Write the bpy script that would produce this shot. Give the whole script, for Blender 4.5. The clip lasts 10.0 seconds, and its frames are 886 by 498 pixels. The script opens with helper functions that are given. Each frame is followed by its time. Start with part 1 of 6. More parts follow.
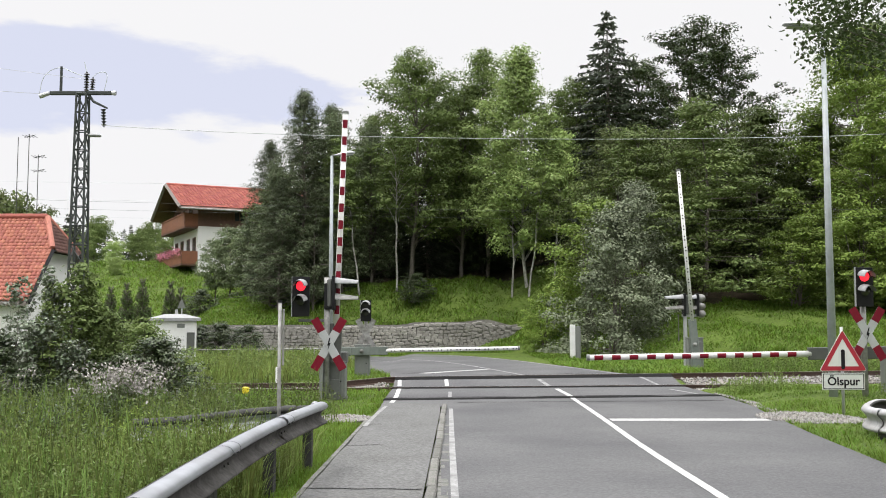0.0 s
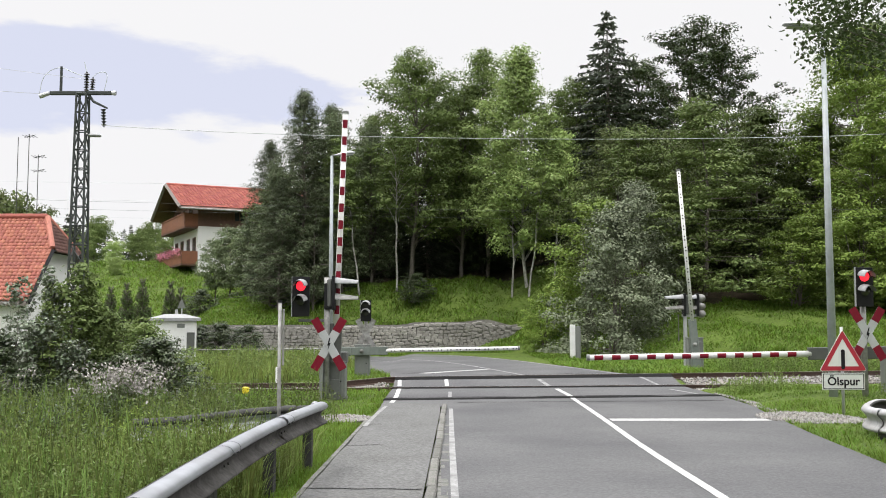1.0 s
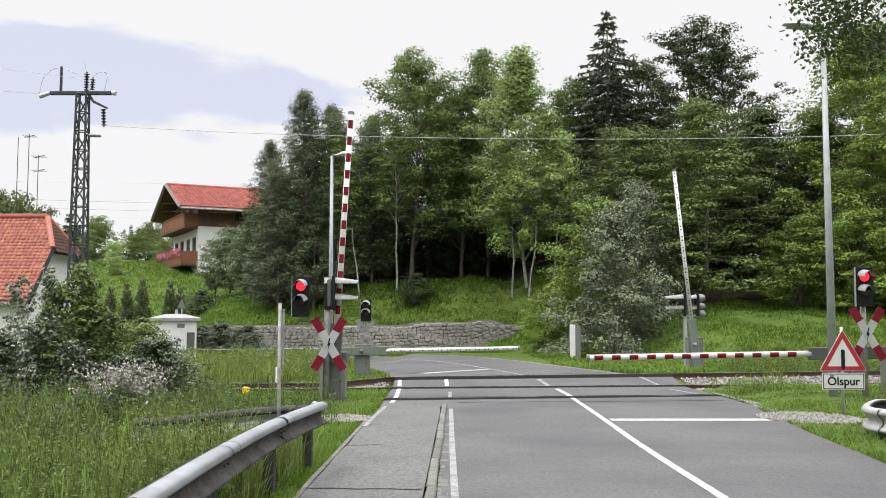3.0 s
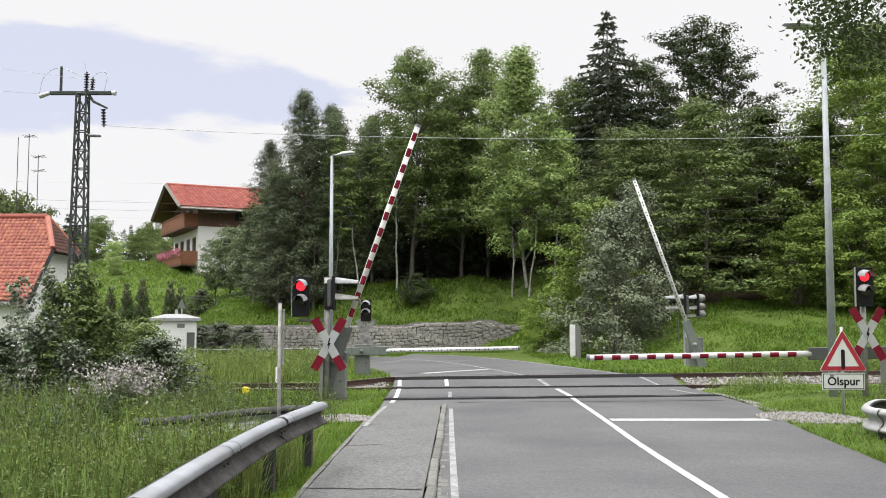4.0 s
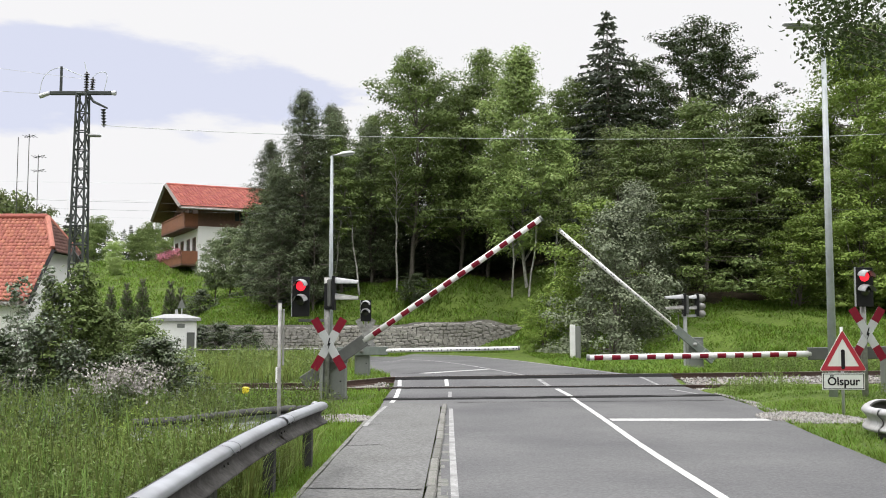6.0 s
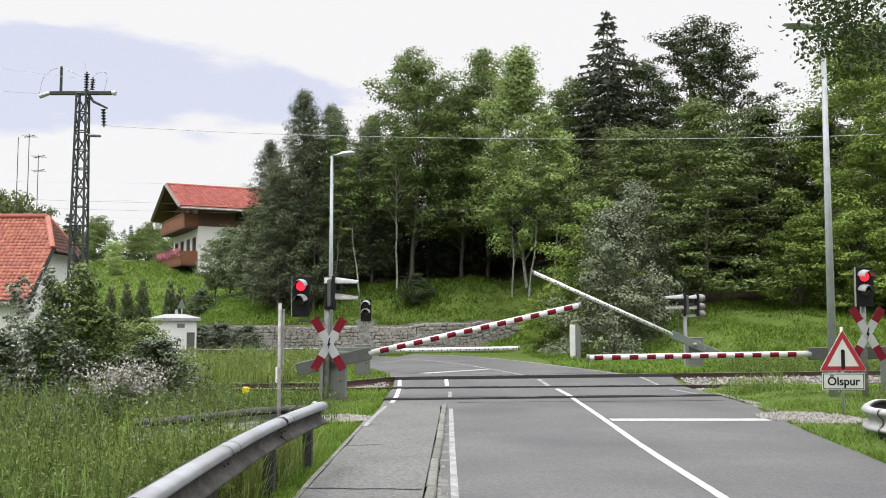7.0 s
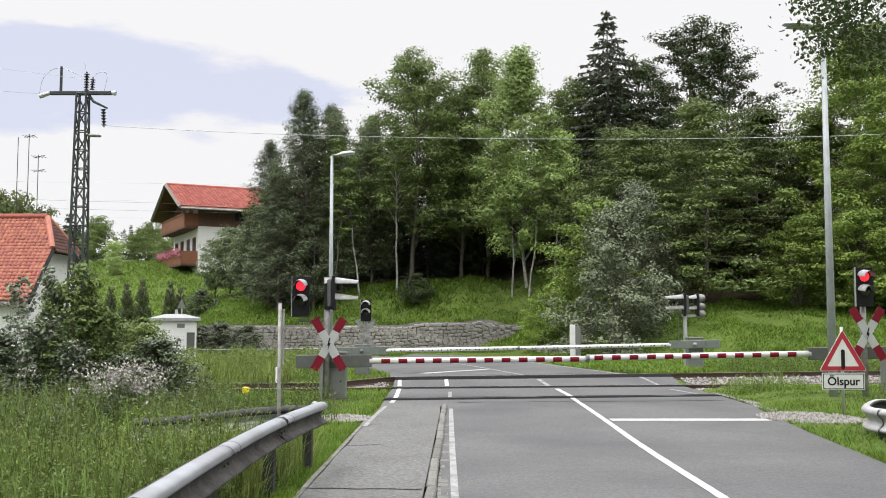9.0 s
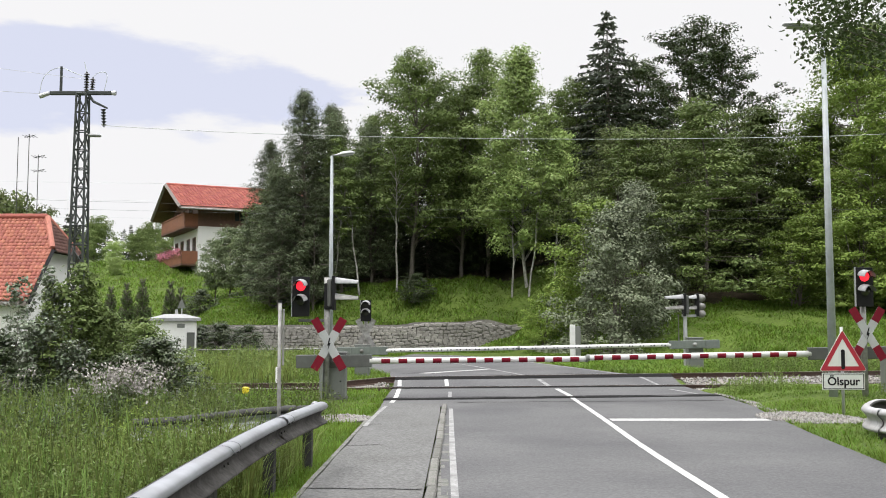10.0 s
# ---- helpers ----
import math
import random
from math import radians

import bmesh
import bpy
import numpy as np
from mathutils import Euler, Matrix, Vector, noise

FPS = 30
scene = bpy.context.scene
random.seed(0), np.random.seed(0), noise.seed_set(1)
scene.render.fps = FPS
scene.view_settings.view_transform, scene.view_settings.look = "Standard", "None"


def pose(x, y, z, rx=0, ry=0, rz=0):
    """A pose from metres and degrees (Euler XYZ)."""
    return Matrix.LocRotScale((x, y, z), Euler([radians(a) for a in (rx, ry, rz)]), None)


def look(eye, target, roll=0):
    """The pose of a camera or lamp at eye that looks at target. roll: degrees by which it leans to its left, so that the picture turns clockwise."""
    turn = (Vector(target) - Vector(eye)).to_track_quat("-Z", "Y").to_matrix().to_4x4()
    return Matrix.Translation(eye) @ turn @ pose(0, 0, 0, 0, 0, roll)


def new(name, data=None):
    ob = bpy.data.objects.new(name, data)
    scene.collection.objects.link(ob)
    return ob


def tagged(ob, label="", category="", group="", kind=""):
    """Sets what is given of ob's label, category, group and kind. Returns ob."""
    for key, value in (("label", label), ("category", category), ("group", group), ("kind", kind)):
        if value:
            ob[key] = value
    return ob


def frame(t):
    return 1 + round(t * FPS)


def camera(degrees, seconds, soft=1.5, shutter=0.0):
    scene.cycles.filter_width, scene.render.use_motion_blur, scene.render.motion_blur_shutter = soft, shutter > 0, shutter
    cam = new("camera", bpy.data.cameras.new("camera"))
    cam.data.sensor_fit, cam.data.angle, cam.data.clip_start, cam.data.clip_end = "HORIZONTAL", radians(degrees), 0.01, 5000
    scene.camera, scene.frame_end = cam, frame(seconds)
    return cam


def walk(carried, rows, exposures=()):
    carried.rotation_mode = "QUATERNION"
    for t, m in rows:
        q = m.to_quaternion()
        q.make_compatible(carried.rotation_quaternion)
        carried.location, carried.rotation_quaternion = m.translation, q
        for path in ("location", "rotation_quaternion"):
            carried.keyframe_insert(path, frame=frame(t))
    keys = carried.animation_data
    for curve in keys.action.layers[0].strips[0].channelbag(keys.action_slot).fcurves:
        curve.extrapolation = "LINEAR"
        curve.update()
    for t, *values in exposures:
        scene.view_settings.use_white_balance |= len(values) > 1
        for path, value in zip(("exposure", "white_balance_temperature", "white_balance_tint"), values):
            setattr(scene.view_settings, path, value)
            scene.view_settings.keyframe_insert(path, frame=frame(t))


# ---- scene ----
cam = camera(48.27, 10.0, soft=1.0)
EYE = pose(0, 0, 1.6, 90 + 4.379, 0, 0)
walk(cam, [(0, EYE), (10, EYE)])

# ---- world and sun ----
world = bpy.data.worlds.new("world")
scene.world = world
world.use_nodes = True
SUN_EL, SUN_AZ = 62.0, 250.0   # azimuth in degrees clockwise from +Y


def build_world():
    nt = world.node_tree
    nt.nodes.clear()
    N, L = nt.nodes.new, nt.links.new
    out, bg = N("ShaderNodeOutputWorld"), N("ShaderNodeBackground")
    sky = N("ShaderNodeTexSky")
    sky.sky_type = "NISHITA"
    sky.sun_disc = False
    sky.sun_elevation, sky.sun_rotation = radians(SUN_EL), radians(SUN_AZ)
    sky.air_density, sky.dust_density, sky.ozone_density = 1.0, 0.6, 2.5
    gain = N("ShaderNodeVectorMath")
    gain.operation = "SCALE"
    gain.inputs["Scale"].default_value = 0.10
    L(sky.outputs[0], gain.inputs[0])
    veil = N("ShaderNodeMix")
    veil.data_type = "RGBA"
    veil.inputs["Factor"].default_value = 0.86
    veil.inputs["B"].default_value = (0.79, 0.81, 0.96, 1)
    L(gain.outputs[0], veil.inputs["A"])
    co = N("ShaderNodeTexCoord")
    # broad cloud deck, with one wide opening low above the hills
    mp = N("ShaderNodeMapping")
    mp.inputs["Scale"].default_value = (2.0, 2.0, 6.5)
    L(co.outputs["Generated"], mp.inputs["Vector"])
    nz = N("ShaderNodeTexNoise")
    nz.inputs["Scale"].default_value = 2.6
    nz.inputs["Detail"].default_value = 6
    nz.inputs["Roughness"].default_value = 0.55
    L(mp.outputs[0], nz.inputs["Vector"])
    gap = N("ShaderNodeMapping")
    gap.vector_type = "TEXTURE"
    gap.inputs["Location"].default_value = (-0.36, 0.90, 0.236)
    gap.inputs["Rotation"].default_value = (0, radians(2), radians(18))
    gap.inputs["Scale"].default_value = (0.29, 0.40, 0.052)
    L(co.outputs["Generated"], gap.inputs["Vector"])
    ln = N("ShaderNodeVectorMath")
    ln.operation = "LENGTH"
    L(gap.outputs[0], ln.inputs[0])
    add = N("ShaderNodeMath")
    add.operation = "MULTIPLY_ADD"
    add.inputs[1].default_value = 2.2
    L(nz.outputs["Fac"], add.inputs[0])
    L(ln.outputs["Value"], add.inputs[2])
    rng = N("ShaderNodeMapRange")
    rng.interpolation_type = "SMOOTHSTEP"
    rng.inputs["From Min"].default_value = 1.85
    rng.inputs["From Max"].default_value = 2.15
    L(add.outputs[0], rng.inputs["Value"])
    cl = N("ShaderNodeMix")
    cl.data_type = "RGBA"
    cl.inputs["B"].default_value = (0.925, 0.92, 0.935, 1)
    L(rng.outputs[0], cl.inputs["Factor"])
    L(veil.outputs["Result"], cl.inputs["A"])
    # the deck brightens towards the zenith
    sep = N("ShaderNodeSeparateXYZ")
    L(co.outputs["Generated"], sep.inputs[0])
    up = N("ShaderNodeMapRange")
    up.inputs["From Min"].default_value = 0.36
    up.inputs["From Max"].default_value = 0.75
    up.inputs["To Min"].default_value = 1.0
    up.inputs["To Max"].default_value = 4.0
    L(sep.outputs["Z"], up.inputs["Value"])
    L(cl.outputs["Result"], bg.inputs["Color"])
    L(up.outputs[0], bg.inputs["Strength"])
    L(bg.outputs[0], out.inputs[0])


build_world()
sun_data = bpy.data.lights.new("sun", "SUN")
sun_data.energy, sun_data.angle, sun_data.color = 1.6, radians(15), (1.0, 0.96, 0.9)
sun = new("sun", sun_data)
_az, _el = radians(SUN_AZ), radians(SUN_EL)
sun.matrix_world = look((math.sin(_az) * math.cos(_el) * 100, math.cos(_az) * math.cos(_el) * 100, math.sin(_el) * 100), (0, 0, 0))
scene.view_settings.exposure = 0.0


# ---- materials ----
def material(name, base, rough=0.6, metal=0.0, var=0.25, fine=60.0, coarse=3.0, bump=0.15, alt=None, altmix=0.5, per_object=0.0, island=0.0, leaf=0.0, emit=0.0, spec=0.5):
    """Two scales of noise over a base colour; alt is a second colour (dirt, rust, moss) in coarse patches."""
    m = bpy.data.materials.new(name)
    m.use_nodes = True
    nt = m.node_tree
    N, L = nt.nodes.new, nt.links.new
    bsdf = nt.nodes["Principled BSDF"]
    outn = nt.nodes["Material Output"]
    co = N("ShaderNodeTexCoord")
    n1, n2 = N("ShaderNodeTexNoise"), N("ShaderNodeTexNoise")
    for n, s, d in ((n1, fine, 3), (n2, coarse, 5)):
        n.inputs["Scale"].default_value = s
        n.inputs["Detail"].default_value = d
        L(co.outputs["Object"], n.inputs["Vector"])
    alt = alt or tuple(c * 0.6 for c in base)
    r2 = N("ShaderNodeMapRange")
    r2.inputs["From Min"].default_value, r2.inputs["From Max"].default_value = 0.38, 0.68
    r2.inputs["To Max"].default_value = altmix
    L(n2.outputs["Fac"], r2.inputs["Value"])
    mix = N("ShaderNodeMix")
    mix.data_type = "RGBA"
    mix.inputs["A"].default_value = (*base, 1)
    mix.inputs["B"].default_value = (*alt, 1)
    L(r2.outputs[0], mix.inputs["Factor"])
    hsv = N("ShaderNodeHueSaturation")
    L(mix.outputs["Result"], hsv.inputs["Color"])
    val = N("ShaderNodeMapRange")
    val.inputs["From Min"].default_value, val.inputs["From Max"].default_value = 0.25, 0.75
    val.inputs["To Min"].default_value, val.inputs["To Max"].default_value = 1 - var, 1 + var
    L(n1.outputs["Fac"], val.inputs["Value"])
    last = val.outputs[0]
    for amount, node, sock in ((per_object, "ShaderNodeObjectInfo", "Random"), (island, "ShaderNodeNewGeometry", "Random Per Island")):
        if amount:
            src = N(node)
            rr = N("ShaderNodeMapRange")
            rr.inputs["To Min"].default_value, rr.inputs["To Max"].default_value = 1 - amount, 1 + amount
            L(src.outputs[sock], rr.inputs["Value"])
            mul = N("ShaderNodeMath")
            mul.operation = "MULTIPLY"
            L(last, mul.inputs[0])
            L(rr.outputs[0], mul.inputs[1])
            last = mul.outputs[0]
            if node == "ShaderNodeNewGeometry" or leaf:
                hh = N("ShaderNodeMapRange")
                hh.inputs["To Min"].default_value, hh.inputs["To Max"].default_value = 0.5 - 0.06 * amount, 0.5 + 0.05 * amount
                L(src.outputs[sock], hh.inputs["Value"])
                L(hh.outputs[0], hsv.inputs["Hue"])
    L(last, hsv.inputs["Value"])
    L(hsv.outputs[0], bsdf.inputs["Base Color"])
    bsdf.inputs["Roughness"].default_value = rough
    bsdf.inputs["Metallic"].default_value = metal
    bsdf.inputs["Specular IOR Level"].default_value = spec
    if bump:
        b = N("ShaderNodeBump")
        b.inputs["Strength"].default_value = bump
        b.inputs["Distance"].default_value = 0.01
        L(n1.outputs["Fac"], b.inputs["Height"])
        L(b.outputs[0], bsdf.inputs["Normal"])
    if emit:
        L(hsv.outputs[0], bsdf.inputs["Emission Color"])
        bsdf.inputs["Emission Strength"].default_value = emit
    if leaf:
        tr = N("ShaderNodeBsdfTranslucent")
        sh = N("ShaderNodeMixShader")
        sh.inputs[0].default_value = leaf
        L(hsv.outputs[0], tr.inputs["Color"])
        L(bsdf.outputs[0], sh.inputs[1])
        L(tr.outputs[0], sh.inputs[2])
        L(sh.outputs[0], outn.inputs["Surface"])
    return m


def foliage(name, base, alt, island=0.28, leaf=0.3, spec=0.2, rough=0.6, per=0.26):
    return material(name, base, rough, var=0.2, fine=1.5, coarse=0.5, bump=0, alt=alt, altmix=0.8, per_object=per, island=island, leaf=leaf, spec=spec)


M = dict(
    asphalt=material("asphalt_grey", (0.098, 0.098, 0.099), 0.88, var=0.28, fine=34, coarse=0.42, bump=0.5, alt=(0.068, 0.068, 0.071), altmix=1.0, spec=0.25),
    walkway=material("asphalt_walkway", (0.1, 0.1, 0.098), 0.9, var=0.55, fine=30, coarse=0.8, bump=0.5, alt=(0.078, 0.078, 0.074), altmix=0.9),
    tar=material("tar_dark", (0.017, 0.017, 0.017), 0.95, var=0.3, bump=0.3, spec=0.05),
    paint=material("road_paint", (0.42, 0.42, 0.41), 0.7, var=0.2, fine=40, coarse=4, bump=0.2, alt=(0.30, 0.30, 0.29), altmix=0.9),
    paint_worn=material("road_paint_worn", (0.24, 0.24, 0.236), 0.8, var=0.3, fine=30, coarse=5, bump=0.2, alt=(0.13, 0.13, 0.13), altmix=1.0),
    hood=material("pale_grey_hood", (0.30, 0.305, 0.31), 0.7, var=0.15, fine=14, coarse=3, bump=0.05, alt=(0.2, 0.2, 0.2), spec=0.2),
    pole=material("dull_galvanised_pole", (0.33, 0.36, 0.375), 0.5, metal=0.25, var=0.12, fine=12, coarse=3, bump=0.05, alt=(0.2, 0.205, 0.205)),
    kerb=material("granite_kerb", (0.13, 0.127, 0.118), 0.9, var=0.35, fine=50, coarse=4, bump=0.4, alt=(0.085, 0.088, 0.07), altmix=0.9, per_object=0.2),
    gutter=material("gutter_sett", (0.125, 0.124, 0.115), 0.9, var=0.4, fine=40, coarse=4, bump=0.5, alt=(0.06, 0.066, 0.045), altmix=0.9, per_object=0.1),
    leaf_thuja=foliage("leaf_thuja", (0.075, 0.11, 0.034), (0.055, 0.085, 0.028), leaf=0.15),
    # darker leaf green: wood shade and backlight are put into the colour
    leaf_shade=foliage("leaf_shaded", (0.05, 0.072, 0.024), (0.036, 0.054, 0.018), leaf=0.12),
    tile_brown=material("dark_brown_tile", (0.15, 0.075, 0.06), 0.85, var=0.25, fine=8, coarse=1, bump=0.2, alt=(0.09, 0.05, 0.042), island=0.2),
    soil=material("meadow_soil", (0.075, 0.11, 0.022), 1.0, var=0.5, fine=9, coarse=0.6, bump=0.6, alt=(0.055, 0.08, 0.02), altmix=0.9, spec=0.1),
    # leaf brown darkened further: the wood's shade is put into this colour
    litter_shade=material("leaf_litter_shaded", (0.055, 0.042, 0.028), 1.0, var=0.5, fine=12, coarse=1.2, bump=0.6, alt=(0.03, 0.028, 0.016), altmix=0.9, spec=0.1),
    gravel=material("ballast", (0.2, 0.185, 0.17), 0.9, var=0.5, fine=35, coarse=2, bump=1.0, alt=(0.2, 0.17, 0.15), altmix=0.9),
    stone=material("ballast_stone", (0.21, 0.205, 0.19), 0.9, var=0.3, fine=25, coarse=2, bump=0.3, alt=(0.18, 0.155, 0.135), island=0.4),
    rail=material("rusty_rail", (0.075, 0.047, 0.036), 0.75, metal=0.3, var=0.3, fine=30, bump=0.3),
    railtop=material("worn_steel", (0.32, 0.30, 0.28), 0.35, metal=0.9, var=0.2, fine=30, bump=0.05),
    zinc=material("galvanised_steel", (0.40, 0.41, 0.42), 0.5, metal=0.6, var=0.12, fine=18, coarse=5, bump=0.05, alt=(0.36, 0.36, 0.36), altmix=0.6),
    zinc_dirty=material("weathered_galvanised_steel", (0.30, 0.30, 0.29), 0.6, metal=0.45, var=0.3, fine=14, coarse=3, bump=0.1, alt=(0.12, 0.115, 0.10), altmix=0.9),
    rail_face=material("dull_galvanised_steel", (0.36, 0.375, 0.405), 0.42, metal=0.7, var=0.1, fine=9, coarse=2.2, bump=0.05, alt=(0.26, 0.265, 0.28), altmix=0.9),
    rail_pale=material("pale_weathered_steel", (0.34, 0.345, 0.35), 0.55, metal=0.15, var=0.12, fine=14, coarse=3, bump=0.05, alt=(0.26, 0.25, 0.235), altmix=0.9),
    # road dirt, darkened as well for the shade on the lower wave
    rail_grime_shade=material("road_dirt_and_shade_on_steel", (0.07, 0.067, 0.063), 0.85, spec=0.2, var=0.4, fine=26, coarse=4, bump=0.1, alt=(0.028, 0.026, 0.024), altmix=0.9),
    rail_dark=material("dark_weathered_and_shaded_steel", (0.042, 0.042, 0.04), 0.8, spec=0.2, var=0.35, fine=14, coarse=3, bump=0.1, alt=(0.035, 0.035, 0.03)),
    cabinet=material("grey_painted_steel", (0.145, 0.155, 0.142), 0.55, var=0.08, fine=14, coarse=2.5, bump=0.05, alt=(0.135, 0.14, 0.13), altmix=0.7),
    cabinet_dark=material("dark_grey_steel", (0.085, 0.09, 0.083), 0.55, var=0.12, fine=14, coarse=2.5, bump=0.05, alt=(0.065, 0.066, 0.062), altmix=0.7),
    green_grey=material("grey_green_steel", (0.135, 0.155, 0.14), 0.55, var=0.12, fine=14, coarse=2.5, bump=0.05, alt=(0.1, 0.12, 0.105), altmix=0.7),
    black=material("black_housing", (0.009, 0.009, 0.010), 0.65, spec=0.2, var=0.2, bump=0.05),
    white=material("white_coating", (0.64, 0.64, 0.63), 0.5, var=0.05, fine=20, coarse=3, bump=0.03, alt=(0.52, 0.52, 0.50), altmix=0.6),
    red=material("red_coating", (0.135, 0.006, 0.016), 0.6, spec=0.15, var=0.08, fine=20, coarse=3, bump=0.03, alt=(0.17, 0.01, 0.022), altmix=0.6),
    sign_white=material("sign_white", (0.56, 0.58, 0.54), 0.4, var=0.04, coarse=3, bump=0.0, alt=(0.5, 0.52, 0.48)),
    sign_grey=material("cross_white_dull", (0.36, 0.37, 0.37), 0.45, var=0.05, coarse=3, bump=0.0, alt=(0.30, 0.31, 0.31)),
    sign_red=material("sign_red", (0.31, 0.011, 0.028), 0.4, var=0.05, coarse=3, bump=0.0, alt=(0.3, 0.012, 0.02)),
    lamp_red=material("lit_red_lens", (1.0, 0.025, 0.05), 0.3, var=0.02, bump=0, alt=(1.0, 0.05, 0.08), emit=1.1),
    lens_off=material("dark_lens", (0.03, 0.03, 0.03), 0.2, var=0.1, bump=0),
    glass_lens=material("clear_lens", (0.25, 0.26, 0.26), 0.15, var=0.1, bump=0),
    plaster=material("white_plaster", (0.66, 0.66, 0.65), 0.9, var=0.06, fine=20, coarse=0.8, bump=0.2, alt=(0.62, 0.62, 0.60), altmix=0.6),
    timber=material("dark_stained_timber", (0.11, 0.055, 0.038), 0.7, var=0.3, fine=12, coarse=1.5, bump=0.3, alt=(0.05, 0.026, 0.018)),
    balcony=material("brown_balcony_timber", (0.20, 0.075, 0.035), 0.7, var=0.25, fine=12, coarse=1.5, bump=0.3, alt=(0.13, 0.05, 0.025)),
    grey_timber=material("grey_weathered_timber", (0.16, 0.14, 0.125), 0.8, var=0.25, fine=14, coarse=2, bump=0.3, alt=(0.1, 0.09, 0.08)),
    tile=material("red_roof_tile", (0.30, 0.075, 0.055), 0.75, var=0.15, fine=6, coarse=0.9, bump=0.2, alt=(0.26, 0.065, 0.048), altmix=0.8, per_object=0.12, island=0.14),
    tile_orange=material("orange_roof_tile", (0.37, 0.13, 0.09), 0.75, var=0.15, fine=6, coarse=0.9, bump=0.2, alt=(0.32, 0.115, 0.085), altmix=0.8, per_object=0.1, island=0.14),
    pane=material("window_pane", (0.03, 0.035, 0.04), 0.08, var=0.1, bump=0),
    masonry=material("granite_block", (0.31, 0.295, 0.27), 0.9, var=0.3, fine=25, coarse=3, bump=0.5, alt=(0.23, 0.22, 0.2), per_object=0.22),
    mortar=material("mortar", (0.18, 0.172, 0.155), 0.95, var=0.25, fine=30, coarse=2, bump=0.3),
    mast=material("green_grey_mast_steel", (0.03, 0.036, 0.034), 0.6, metal=0.1, var=0.25, fine=10, coarse=2, bump=0.05, alt=(0.022, 0.026, 0.025)),
    ceramic=material("brown_insulator", (0.02, 0.018, 0.02), 0.3, var=0.1, bump=0),
    wire=material("overhead_wire", (0.42, 0.45, 0.43), 0.5, metal=0.4, var=0.1, bump=0),
    wire_far=material("thin_wire", (0.6, 0.61, 0.63), 0.5, metal=0.1, var=0.1, bump=0),
    yellow=material("yellow_plastic", (0.7, 0.55, 0.03), 0.5, var=0.1, bump=0),
    pink=material("pink_petals", (0.55, 0.20, 0.27), 0.6, var=0.2, bump=0, island=0.4),
    bark=material("grey_bark", (0.115, 0.10, 0.085), 0.9, var=0.4, fine=18, coarse=2, bump=0.6, alt=(0.06, 0.055, 0.045)),
    bark_pale=material("pale_bark", (0.34, 0.33, 0.30), 0.85, var=0.35, fine=14, coarse=2.5, bump=0.4, alt=(0.14, 0.13, 0.11), altmix=0.9),
    leaf_mid=foliage("leaf_mid_green", (0.142, 0.192, 0.058), (0.1, 0.142, 0.044), island=0.2),
    leaf_willow=foliage("leaf_willow_grey", (0.145, 0.168, 0.105), (0.095, 0.115, 0.068), island=0.3, leaf=0.12),
    leaf_dark=foliage("leaf_dark_green", (0.112, 0.140, 0.05), (0.078, 0.105, 0.038)),
    leaf_light=foliage("leaf_light_green", (0.30, 0.395, 0.13), (0.185, 0.255, 0.085), island=0.2),
    leaf_grey=foliage("leaf_grey_green", (0.16, 0.195, 0.105), (0.11, 0.145, 0.07)),
    needle=foliage("needle_dark", (0.058, 0.073, 0.044), (0.04, 0.052, 0.032), leaf=0.1),
    grass=foliage("grass_blades", (0.125, 0.20, 0.027), (0.09, 0.152, 0.023), per=0.06, leaf=0.4, island=0.35),
    grass_dry=foliage("tall_grass", (0.165, 0.212, 0.056), (0.112, 0.152, 0.038), per=0.08, leaf=0.4, island=0.4),
    weed=foliage("weed_leaves", (0.13, 0.178, 0.045), (0.09, 0.132, 0.032), leaf=0.25, island=0.42),
    thistle=foliage("faded_seed_heads", (0.30, 0.285, 0.27), (0.19, 0.175, 0.16), leaf=0.2, island=0.35),
    leaf_gloss=foliage("leaf_glossy_dark", (0.042, 0.06, 0.021), (0.03, 0.045, 0.016), leaf=0.12, spec=0.4, rough=0.42, island=0.4),
    leaf_silver=foliage("leaf_silvery", (0.10, 0.125, 0.072), (0.06, 0.08, 0.042), leaf=0.15, spec=0.6, rough=0.35, island=0.6),
    leaf_bright=foliage("leaf_yellow_green", (0.175, 0.245, 0.05), (0.12, 0.175, 0.036), leaf=0.3, island=0.2),
    leaf_layer=foliage("leaf_olive_green", (0.118, 0.158, 0.048), (0.082, 0.114, 0.036), leaf=0.2, island=0.25),
    needle_soft=foliage("needle_soft_grey_green", (0.085, 0.105, 0.055), (0.055, 0.072, 0.038), leaf=0.12, island=0.4),
)


# ---- building helpers ----
def mesh_of(bm, name, mat_, smooth=False):
    me = bpy.data.meshes.new(name)
    bm.normal_update()
    bm.to_mesh(me)
    bm.free()
    me.materials.append(mat_)
    if smooth:
        me.polygons.foreach_set("use_smooth", [True] * len(me.polygons))
    return me


def part(name, bm, mat_, parent=None, label="", smooth=False):
    me = bm if isinstance(bm, bpy.types.Mesh) else mesh_of(bm, name, mat_, smooth)
    ob = new(name, me)
    if parent is not None:
        ob.parent = parent
    if label:
        ob["label"] = label
    return ob


